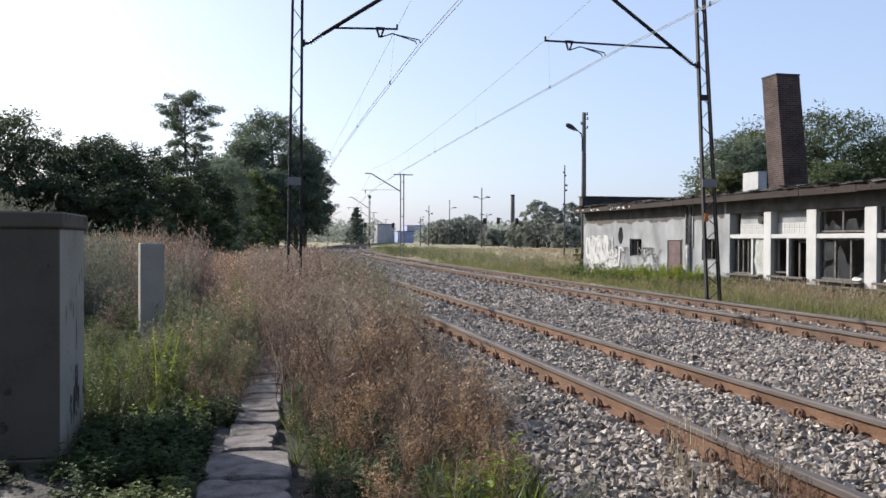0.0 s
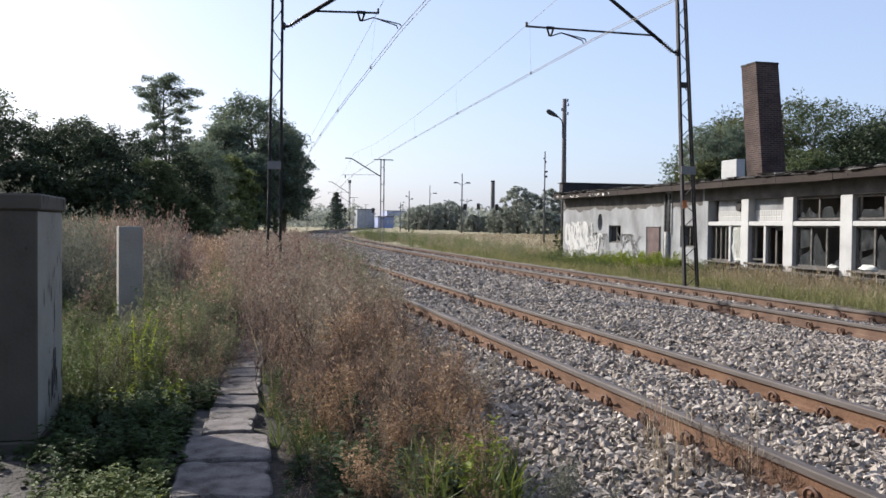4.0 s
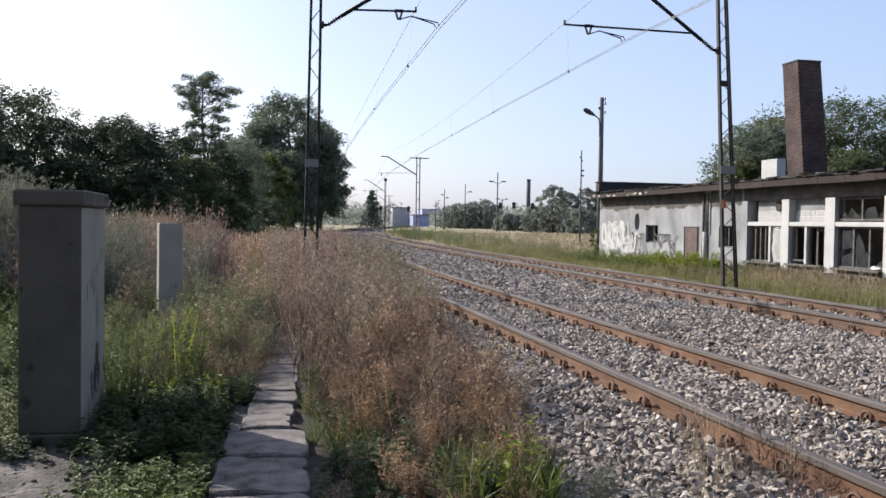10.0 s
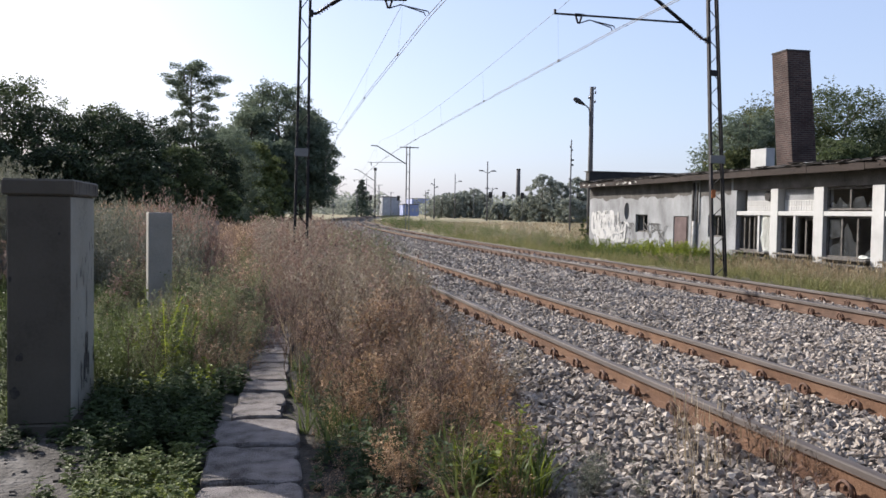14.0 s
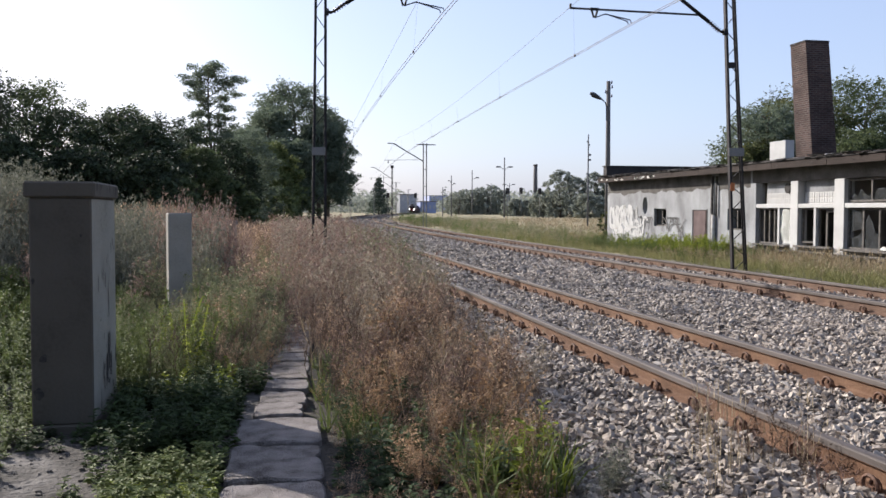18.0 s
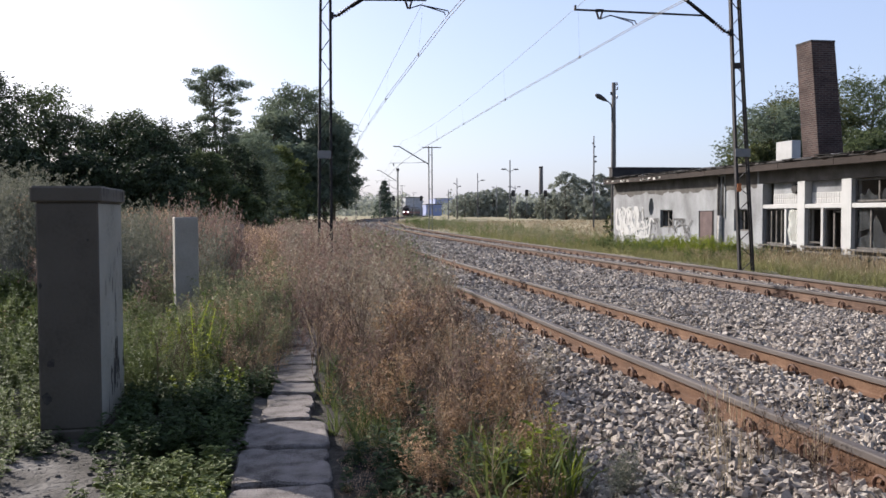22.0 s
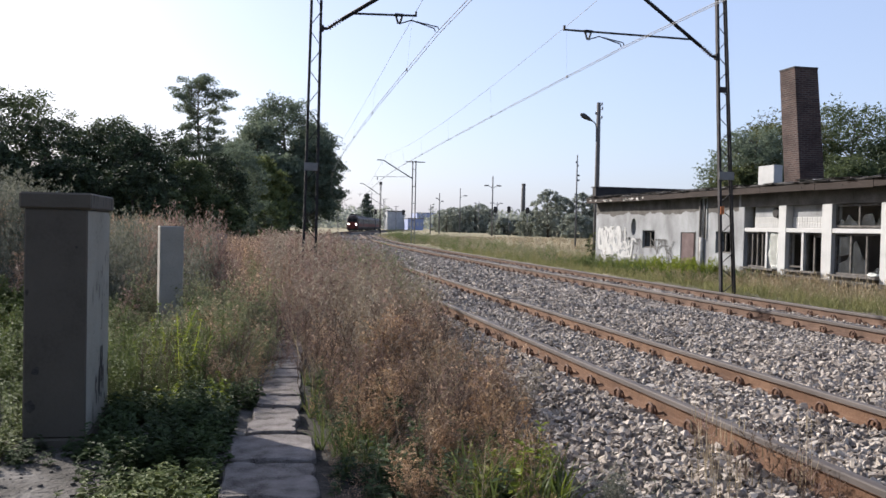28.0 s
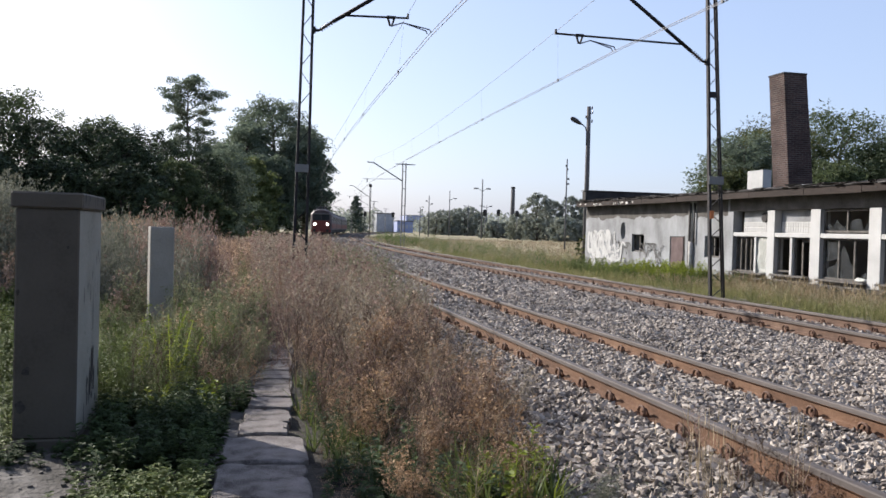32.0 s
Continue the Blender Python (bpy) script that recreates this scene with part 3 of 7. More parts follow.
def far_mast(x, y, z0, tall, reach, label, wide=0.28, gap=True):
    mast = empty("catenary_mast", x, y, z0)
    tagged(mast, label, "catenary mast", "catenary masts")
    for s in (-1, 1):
        part("leg", boxed(s * wide / 2 - 0.04, s * wide / 2 + 0.04, -0.08, 0.08, 0, tall), M_hazed_steel if gap else M_mast, mast)
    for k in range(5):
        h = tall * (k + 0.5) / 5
        part("lacing_bar", boxed(-wide / 2, wide / 2, -0.03, 0.03, h - 0.03, h + 0.03), M_hazed_steel, mast)
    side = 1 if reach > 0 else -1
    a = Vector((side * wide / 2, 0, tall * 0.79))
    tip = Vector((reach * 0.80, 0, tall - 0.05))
    part("cantilever_tube", tubed([a, tip, tip + Vector((side * 0.55, 0, 0.02))], 0.05, 6), M_hazed_steel, mast)
    part("steady_tube", tubed([a.lerp(tip, 0.1), (reach * 1.05, 0, tall * 0.80)], 0.018, 5), M_hazed_steel, mast)
    part("drop_bracket", tubed([(reach * 0.95, 0, tall * 0.80), (reach * 0.95, 0, tall * 0.765)], 0.05, 4), M_hazed_steel, mast)
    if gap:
        part("crossarm", boxed(-0.75, 0.95, -0.04, 0.04, tall - 0.14, tall - 0.06), M_hazed_steel, mast)
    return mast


M78 = (13.80, 78.0)
far_mast(M78[0], M78[1], -0.35, 7.45, -3.4, "slender grey catenary mast with an angled cantilever")
dark_mast = far_mast(19.6, 140.0, -0.36, 8.3, -3.4, "dark catenary mast with a box at its head", 0.16, False)
part("head_box", boxed(-0.22, 0.22, -0.15, 0.15, 8.15, 8.6, 0.03), M_tar, dark_mast, "small black box")
far_mast(line_x(205) - 2.9, 205.0, -0.36, 8.0, 3.2, "pale catenary mast far along the curve")
far_mast(line_x(205) + SPACING + 2.8, 205.0, -0.36, 8.0, -3.4, "pale catenary mast far along the curve")
far_mast(line_x(275) + SPACING + 2.8, 275.0, -0.36, 8.0, -3.4, "pale catenary mast far along the curve")
far_mast(line_x(275) - 2.9, 275.0, -0.36, 8.0, 3.2, "pale catenary mast far along the curve")


def wire(name, points, radius, label, parent=None):
    ob = part(name, tubed(points, radius, 4), M_wire, parent)
    if parent is None:
        tagged(ob, label, "overhead wire", "overhead wires")
    return ob


SUPPORTS = [(-37.0, 0.2), (20.5, 0.0), (78.0, 0.25), (140.0, -0.2), (205.0, 0.2), (275.0, 0.0)]


def overhead(off, lift, shift, name_label):
    """Two contact wires, the sagging messenger above them and its droppers, as one thing."""
    line = empty("overhead_line", *on_line(20.5, off, 0))
    base = line.matrix_basis.translation
    tagged(line, name_label, "overhead line", "overhead lines")
    for side in (-0.03, 0.05):
        pts = []
        for (y0, s0), (y1, s1) in zip(SUPPORTS, SUPPORTS[1:]):
            for k in range(5):
                f = k / 5
                pts.append(on_line(y0 + (y1 - y0) * f, off + side + s0 + (s1 - s0) * f, 5.76 + lift - 0.10 * math.sin(math.pi * f)) - base)
        wire("contact_wire", pts, 0.0085, "", line)
    pts = []
    for (y0, s0), (y1, s1) in zip(SUPPORTS, SUPPORTS[1:]):
        for k in range(12):
            f = k / 12
            z = 7.45 + lift - 0.82 * 4 * f * (1 - f)
            pts.append(on_line(y0 + (y1 - y0) * f, off + shift + (s0 + (s1 - s0) * f) * 0.6, z) - base)
            if k in (1, 3, 5, 7, 9, 11) and y0 < 100:
                q = on_line(y0 + (y1 - y0) * f, off + s0 + (s1 - s0) * f, 5.74 + lift - 0.10 * math.sin(math.pi * f)) - base
                wire("dropper", [pts[-1], q], 0.0022, "", line)
                part("dropper_clamp", boxed(q.x - 0.02, q.x + 0.02, q.y - 0.03, q.y + 0.03, q.z - 0.02, q.z + 0.06), M_wire, line)
    wire("messenger_wire", pts, 0.0062, "", line)


overhead(0.0, 0.0, 0.15, "overhead contact wires with messenger and droppers above the near track")
overhead(SPACING, 0.05, -0.04, "overhead contact wires with messenger and droppers above the second track")

# ---- relay cabinet, post and second cabinet among the weeds ----


def cabinet(x0, x1, y0, y1, z0, z1, label, stains=True, paint=None):
    paint = paint or M_cabinet
    c = empty("relay_cabinet", (x0 + x1) / 2, (y0 + y1) / 2, z0)
    tagged(c, label, "relay cabinet", "relay cabinets")
    w, d, h = (x1 - x0) / 2, (y1 - y0) / 2, z1 - z0
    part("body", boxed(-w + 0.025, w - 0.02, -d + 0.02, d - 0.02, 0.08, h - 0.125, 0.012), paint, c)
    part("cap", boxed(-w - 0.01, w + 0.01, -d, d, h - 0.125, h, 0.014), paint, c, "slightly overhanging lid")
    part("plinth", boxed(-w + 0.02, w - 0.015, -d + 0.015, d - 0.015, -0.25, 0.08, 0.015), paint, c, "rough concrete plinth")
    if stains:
        part("side_panel", boxed(w - 0.022, w - 0.0195, -d + 0.035, d - 0.035, 0.10, h - 0.135), M_cab_side, c, "flaking side painted paler for the brighter light on it")
    if stains:
        rnd = random.Random(4)
        for k in range(9):
            y, ww = rnd.uniform(-d + 0.05, d - 0.05), rnd.uniform(0.008, 0.03)
            top = h - rnd.uniform(0.004, 0.03)
            bm = bmesh.new()
            bm.faces.new([bm.verts.new((w + 0.0125, y + ww * a, b)) for a, b in ((-1, top), (-0.7, top - rnd.uniform(0.03, 0.1)), (0.2, top - rnd.uniform(0.04, 0.1)), (0.8, top - rnd.uniform(0.02, 0.06)), (1, top))])
            part("paint_flake", bm, M_stain, c, "dark patch where paint has flaked")
        for k in range(34):
            y = min(d - 0.08, max(-d + 0.1, rnd.gauss(0.12, 0.22)))
            z = rnd.uniform(0.30, h - 0.35) if k > 12 else rnd.uniform(0.16, 0.62)
            hh, ww = rnd.uniform(0.012, 0.075) * (1.7 if z < 0.6 else 1), rnd.uniform(0.005, 0.012) * (2.2 if z < 0.6 else 1)
            bm = bmesh.new()
            ring = [bm.verts.new((w - 0.0165, y + ww * math.cos(a) * rnd.uniform(0.8, 1.1), z + hh * math.sin(a) * rnd.uniform(0.85, 1.1))) for a in np.linspace(0, 2 * math.pi, 10)[:-1]]
            bm.faces.new(ring)
            part("paint_flake", bm, M_stain, c, "dark patch where paint has flaked")
        for (py, pz, ww, hh) in ((0.16, 0.98, 0.016, 0.15), (0.20, 0.62, 0.03, 0.11), (0.06, 0.42, 0.06, 0.17), (0.16, 0.48, 0.045, 0.12), (-0.30, 1.15, 0.012, 0.08), (0.30, 1.42, 0.012, 0.06)):
            bm = bmesh.new()
            bm.faces.new([bm.verts.new((w - 0.016, py + ww * math.cos(a) * rnd.uniform(0.55, 1.15), pz + hh * math.sin(a) * rnd.uniform(0.6, 1.15))) for a in np.linspace(0, 2 * math.pi, 15)[:-1]])
            part("paint_flake", bm, M_stain, c, "dark patch where paint has flaked")
        for (px, pz, s) in ((-0.13, 0.60, 0.035), (-0.17, 0.33, 0.05), (0.15, 1.55, 0.012), (-0.2, 1.2, 0.02)):
            bm = bmesh.new()
            ring = [bm.verts.new((px + s * math.cos(a) * rnd.uniform(0.4, 1.1), -d + 0.0185, pz + s * math.sin(a) * rnd.uniform(0.7, 1.5))) for a in np.linspace(0, 2 * math.pi, 10)[:-1]]
            bm.faces.new(ring)
            part("paint_flake", bm, M_stain, c, "dark patch where paint has flaked")
    return c


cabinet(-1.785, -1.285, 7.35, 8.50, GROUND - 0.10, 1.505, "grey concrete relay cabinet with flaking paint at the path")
cabinet(-1.2, -0.76, 26.5, 27.1, -0.5, 0.98, "grey relay cabinet half hidden in brown weeds", False, M_sleeper)
post = empty("marker_post", -1.20, 13.5, GROUND, 14)
tagged(post, "pale concrete marker post standing in weeds", "marker post")
part("shaft", boxed(-0.165, 0.165, -0.11, 0.11, -0.2, 1.60, 0.012), M_post, post)

# ---- path of slabs ----


def worn_slab(rnd, hw, hl):
    """A concrete slab with broken, crumbling edges and a slightly sagging top."""
    n = 9
    rim = [(-hw, -hl), (hw, -hl), (hw, hl), (-hw, hl)]
    ring = []
    for k in range(4):
        (ax, ay), (bx, by) = rim[k], rim[(k + 1) % 4]
        for j in range(n):
            f = j / n
            cut = rnd.uniform(0, 0.012) + (rnd.uniform(0.01, 0.045) if rnd.random() < 0.16 else 0) + (rnd.uniform(0.01, 0.04) if j == 0 else 0)
            x, y = ax + (bx - ax) * f, ay + (by - ay) * f
            s = 1 - cut / max(0.05, math.hypot(x, y))
            ring.append((x * s, y * s))
    bm = bmesh.new()
    phase = rnd.uniform(0, 6)
    low = [bm.verts.new((x * 1.01, y * 1.01, -0.07)) for x, y in ring]
    mid = [bm.verts.new((x, y, 0.022 + rnd.uniform(-0.006, 0.004))) for x, y in ring]
    top = [bm.verts.new((x * 0.955, y * 0.965, 0.035 + 0.006 * math.sin(x * 9 + phase))) for x, y in ring]
    for a, b in ((low, mid), (mid, top)):
        for k in range(len(ring)):
            bm.faces.new((a[k], a[(k + 1) % len(ring)], b[(k + 1) % len(ring)], b[k]))
    c = bm.verts.new((rnd.uniform(-0.04, 0.04), rnd.uniform(-0.04, 0.04), 0.030))
    for k in range(len(ring)):
        bm.faces.new((top[k], top[(k + 1) % len(ring)], c))
    return bm


path = empty("slab_path", 0.15, 5.5, GROUND)
tagged(path, "narrow path of worn concrete slabs between weeds", "path", kind="structure")
rnd = random.Random(11)
y = 2.0
for ln in (0.80, 0.82, 0.80, 0.98, 0.86, 0.81, *(rnd.choice((0.40, 0.48, 0.56)) for k in range(11))):
    wide = y < 7.0
    cx = 0.06 + (y - 5.0) * 0.022 if wide else 0.13 + (y - 7.1) * 0.062
    bm = worn_slab(rnd, 0.305 if wide else 0.20, ln / 2 - (0.012 if wide else 0.006))
    s = part("slab", bm, M_slab, path)
    s.matrix_basis = pose(cx - 0.15 + rnd.uniform(-0.02, 0.02), y + ln / 2 - 5.5, 0.012 + rnd.uniform(-0.008, 0.012), rnd.uniform(-0.9, 0.9), rnd.uniform(-1.4, 1.4), -2.0 + rnd.uniform(-2.5, 2.5))
    y += ln

# ---- lamp posts and poles ----


def street_lamp(x, y, z0, tall):
    p = empty("lamp_pole", x, y, z0)
    tagged(p, "dark wooden pole with a single road lamp beside the building", "lamp pole")
    part("shaft", tubed([(0, 0, -0.4), (-0.02, 0, tall)], [0.15, 0.105], 10), M_pole, p)
    part("arm", tubed([(-0.13, -0.05, 6.6), (-0.14, -0.05, 7.30), (-0.19, -0.05, 7.52), (-0.38, -0.05, 7.68), (-0.46, -0.05, 7.71)], 0.03, 6), M_lamp_metal, p)
    head = lathe([(0.03, -0.02), (0.055, 0.06), (0.12, 0.26), (0.165, 0.48), (0.15, 0.64), (0.09, 0.74), (0.02, 0.77)], 14)
    for v in head.verts:
        v.co.x *= 0.8
    part("lamp_head", moved(head, pose(-0.36, -0.05, 7.66, 0, -63, 0)), M_lamp_metal, p, "drooping oval lamp housing")
    for dx, z in ((0.16, 8.60), (0.19, 8.37), (-0.17, 8.10), (0.17, 7.90)):
        knob = lathe([(0.012, -0.08), (0.045, -0.06), (0.03, 0.0), (0.045, 0.03), (0.02, 0.07)], 8)
        part("insulator", moved(knob, pose(dx, 0, z)), M_insul, p)
        part("pin", tubed([(0, 0, z - 0.08), (dx, 0, z - 0.08)], 0.012, 5), M_lamp_metal, p)
    return p


street_lamp(17.72, 45.0, -0.6, 8.65)


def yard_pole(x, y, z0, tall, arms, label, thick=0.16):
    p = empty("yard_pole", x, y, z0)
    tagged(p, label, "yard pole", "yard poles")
    part("shaft", tubed([(0, 0, -0.3), (0, 0, tall)], [thick * 0.8, thick * 0.55], 7), M_hazed_steel, p)
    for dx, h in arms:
        part("arm", tubed([(0, 0, h - 0.5), (dx * 0.55, 0, h), (dx * 0.7, 0, h)], 0.06, 5), M_hazed_steel, p)
        part("lamp_head", boxed(min(dx * 0.6, dx * 1.25), max(dx * 0.6, dx * 1.25), -0.2, 0.2, h - 0.06, h + 0.22, 0.05), M_hazed_steel, p)
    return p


yard_pole(27.7, 75, -0.5, 8.4, [], "grey pole with small fittings in front of shrubs", 0.10)
for px, h in ((0.26, 6.55), (0.24, 6.12), (-0.16, 4.9), (0.14, 7.4), (-0.14, 7.7)):
    yp = [o for o in bpy.data.objects if o.name.startswith("yard_pole")][0]
    part("fitting", boxed(min(0, px), max(0, px), -0.07, 0.07, h, h + 0.16, 0.03), M_hazed_steel, yp)
yard_pole(51.1, 190, -0.5, 13.2, [(-1.5, 11.1), (1.5, 11.1)], "tall yard lamp pole with two lamp arms", 0.22)
yard_pole(60.1, 260, -0.5, 13.6, [(1.7, 11.3)], "tall yard lamp pole with one lamp arm", 0.22)
yard_pole(45.6, 220, -0.5, 10.4, [(0.8, 8.3), (-0.7, 9.0)], "distant pole with crossarms", 0.20)
yard_pole(44.2, 224, -0.5, 7.6, [(0.6, 6.9)], "distant short pole with a fitting", 0.18)
yard_pole(43.0, 330, -0.5, 14.5, [], "thin dark distant pole among trees", 0.18)
yard_pole(76.0, 300, -0.5, 11.0, [(-1.4, 10.4)], "distant pole with a crossarm", 0.18)
yard_pole(66.0, 240, -0.5, 9.2, [(-1.6, 8.8), (1.2, 8.8)], "distant pole with a crossarm", 0.18)


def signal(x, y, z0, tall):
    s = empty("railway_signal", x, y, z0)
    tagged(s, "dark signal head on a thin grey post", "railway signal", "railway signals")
    part("post", tubed([(0, 0, -0.2), (0, 0, tall - 0.4)], 0.055, 6), M_hazed_steel, s)
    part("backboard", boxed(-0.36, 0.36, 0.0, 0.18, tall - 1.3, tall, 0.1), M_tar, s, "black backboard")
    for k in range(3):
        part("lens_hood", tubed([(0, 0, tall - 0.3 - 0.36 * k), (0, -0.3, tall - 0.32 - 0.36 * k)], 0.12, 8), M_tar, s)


signal(31.1, 230, -0.4, 6.1)
signal(38.3, 230, -0.4, 6.1)
signal(49.1, 180, -0.5, 6.4)
signal(56.0, 180, -0.5, 6.4)
signal(52.0, 180, -0.5, 6.5)

# ---- the derelict building ----
FX, ROOF = 16.5, 2.68      # plane of the long wall; underside of the eave
BASE = -0.62
house = empty("derelict_building", FX, 24, BASE)
tagged(house, "derelict single-storey building with broken windows and dirty plaster", "building")
HB = Vector((FX, 24, BASE))


def hpart(name, bm, mat, label="", parent=None):
    """A part of the building given in world metres."""
    if parent is None:
        return part(name, moved(bm, pose(-HB.x, -HB.y, -HB.z)), mat, house, label)
    return part(name, moved(bm, pose(-HB.x, -HB.y, -HB.z)), mat, parent, label)


def holed_wall(x0, x1, ycuts, zcuts, holes):
    """A wall between x0 and x1 over the cells of a grid, less the holes (y0, y1, z0, z1)."""
    bm = bmesh.new()
    cache = {}

    def vert(x, y, z):
        k = (round(x, 4), round(y, 4), round(z, 4))
        if k not in cache:
            cache[k] = bm.verts.new(k)
        return cache[k]

    def solid(i, j):
        if not (0 <= i < len(ycuts) - 1 and 0 <= j < len(zcuts) - 1):
            return False
        cy, cz = (ycuts[i] + ycuts[i + 1]) / 2, (zcuts[j] + zcuts[j + 1]) / 2
        return not any(a < cy < b and c < cz < d for a, b, c, d in holes)
    for i in range(len(ycuts) - 1):
        for j in range(len(zcuts) - 1):
            if not solid(i, j):
                continue
            a, b, c, d = ycuts[i], ycuts[i + 1], zcuts[j], zcuts[j + 1]
            bm.faces.new((vert(x0, b, c), vert(x0, a, c), vert(x0, a, d), vert(x0, b, d)))
            bm.faces.new((vert(x1, a, c), vert(x1, b, c), vert(x1, b, d), vert(x1, a, d)))
            for di, dj, q in ((-1, 0, (a, a, c, d)), (1, 0, (b, b, c, d)), (0, -1, (a, b, c, c)), (0, 1, (a, b, d, d))):
                if not solid(i + di, j + dj):
                    ya, yb, za, zb = q
                    if ya == yb:
                        bm.faces.new((vert(x0, ya, za), vert(x1, ya, za), vert(x1, ya, zb), vert(x0, ya, zb)))
                    else:
                        bm.faces.new((vert(x0, ya, za), vert(x1, ya, za), vert(x1, yb, za), vert(x0, yb, za)))
    bmesh.ops.recalc_face_normals(bm, faces=bm.faces)
    return bm


def cuts(lo, hi, holes, k):
    return sorted({lo, hi, *(h[k] for h in holes), *(h[k + 1] for h in holes)})


# plain plastered part
W1 = (35.31, 36.51, 0.63, 1.38)
W2 = (29.15, 30.21, 0.60, 1.38)
DR = (31.75, 32.95, BASE + 0.1, 1.33)
OV = (37.12, 37.78, 1.13, 1.91)
holes = [W1, W2, DR, OV]
wall = hpart("wall", holed_wall(FX, FX + 0.34, cuts(28.5, 41.9, holes, 0), cuts(BASE - 0.3, ROOF, holes, 2), holes), M_plaster, "dirty grey plastered wall with graffiti")
# oval window: a thick plastered surround that closes the corners, with a dark hole
bm = bmesh.new()
n = 28
cy, cz, ry, rz = 37.45, 1.52, 0.27, 0.38
inner = [(cy + ry * math.cos(2 * math.pi * k / n), cz + rz * math.sin(2 * math.pi * k / n)) for k in range(n)]


def to_square(y, z):
    a, b = (y - cy) / 0.33, (z - cz) / 0.39
    s = 1 / max(abs(a), abs(b))
    return cy + a * s * 0.33, cz + b * s * 0.39


fr = [[bm.verts.new((x, y, z)) for y, z in inner] for x in (FX - 0.004, FX + 0.30)]
sq = [bm.verts.new((FX - 0.004, *to_square(y, z))) for y, z in inner]
for k in range(n):
    j = (k + 1) % n
    bm.faces.new((sq[k], sq[j], fr[0][j], fr[0][k]))
    bm.faces.new((fr[0][k], fr[0][j], fr[1][j], fr[1][k]))
hpart("oval_surround", bm, M_plaster, "plaster round the oval opening", wall)


def window(y0, y1, z0, z1, mat, nv=1, nh=0, x=FX + 0.10, label="", glass=True):
    t = 0.055
    fb = bmesh.new()
    box(fb, x, x + 0.07, y0, y0 + t, z0, z1), box(fb, x, x + 0.07, y1 - t, y1, z0, z1)
    box(fb, x, x + 0.07, y0 + t, y1 - t, z0, z0 + t), box(fb, x, x + 0.07, y0 + t, y1 - t, z1 - t, z1)
    w = hpart("window", fb, mat, label)
    for k in range(nv):
        yy = y0 + (y1 - y0) * (k + 1) / (nv + 1)
        hpart("mullion", boxed(x + 0.004, x + 0.066, yy - 0.03, yy + 0.03, z0 + t, z1 - t), mat, "", w)
    for k in range(nh):
        zz = z0 + (z1 - z0) * (k + 1) / (nh + 1)
        hpart("glazing_bar", boxed(x + 0.008, x + 0.062, y0 + t, y1 - t, zz - 0.02, zz + 0.02), mat, "", w)
    return w


def shard(w, pts, x=FX + 0.135):
    """A piece of broken pane left in its frame, from (y, z) corners."""
    bm = bmesh.new()
    a = [bm.verts.new((x, y, z)) for y, z in pts]
    b = [bm.verts.new((x + 0.005, y, z)) for y, z in pts]
    bm.faces.new(a), bm.faces.new(b[::-1])
    for k in range(len(pts)):
        j = (k + 1) % len(pts)
        bm.faces.new((a[k], b[k], b[j], a[j]))
    s = hpart("pane", bm, M_glass, "broken dusty pane", w)
    s.visible_shadow = False
    return s


def glass_mat():
    m, n, l, b = material("dusty_glass", 0.12, 0, 0.5)
    b.inputs["Base Color"].default_value = (0.10, 0.105, 0.11, 1)
    tr = n.new("ShaderNodeBsdfTransparent")
    tr.inputs[0].default_value = (0.75, 0.79, 0.80, 1)
    ns = n.new("ShaderNodeTexNoise")
    ns.inputs["Scale"].default_value, ns.inputs["Detail"].default_value = 4, 6
    co = n.new("ShaderNodeTexCoord")
    l.new(co.outputs["Object"], ns.inputs["Vector"])
    mr = n.new("ShaderNodeMapRange")
    mr.inputs[1].default_value, mr.inputs[2].default_value, mr.inputs[3].default_value, mr.inputs[4].default_value = 0.3, 0.75, 0.10, 0.38
    l.new(ns.outputs[0], mr.inputs[0])
    ms = n.new("ShaderNodeMixShader")
    l.new(mr.outputs[0], ms.inputs[0]), l.new(tr.outputs[0], ms.inputs[1]), l.new(b.outputs[0], ms.inputs[2])
    l.new(ms.outputs[0], n["Material Output"].inputs[0])
    return m


M_glass = glass_mat()
w = window(*W1, M_frame, 1, 0, label="small window with broken panes")
shard(w, [(35.4, 0.7), (35.62, 0.7), (35.55, 0.92), (35.5, 1.05), (35.4, 1.1)])
w = window(*W2, M_frame, 1, 0, label="dark window without glass")
door = hpart("door", boxed(FX + 0.03, FX + 0.08, DR[0] + 0.17, DR[1] - 0.03, DR[2], DR[3] - 0.02, 0.006), M_door, "faded brown-red sheet door standing slightly ajar")
hpart("door_frame", boxed(FX - 0.01, FX + 0.1, DR[0] - 0.05, DR[0] + 0.03, DR[2], DR[3] + 0.03), M_tar, "", door)
hpart("door_handle", tubed([(FX + 0.03, DR[0] + 0.16, 0.45), (FX - 0.03, DR[0] + 0.16, 0.45), (FX - 0.03, DR[0] + 0.28, 0.45)], 0.012, 6), M_frame, "", door)
for yy, r in ((31.25, 0.055), (30.92, 0.04)):
    hpart("downpipe", tubed([(FX - 0.07, yy, -0.2 if r > 0.05 else 1.1), (FX - 0.07, yy, ROOF - 0.1)], r, 8), M_frame, "rusty grey downpipe")
hpart("pipe_stub", tubed([(FX - 0.07, 31.12, -0.3), (FX - 0.07, 31.12, 1.15)], 0.09, 8), M_oldpaint, "flaking white pipe cover")
# graffiti: strokes of paint a little proud of the plaster
rg = random.Random(8)


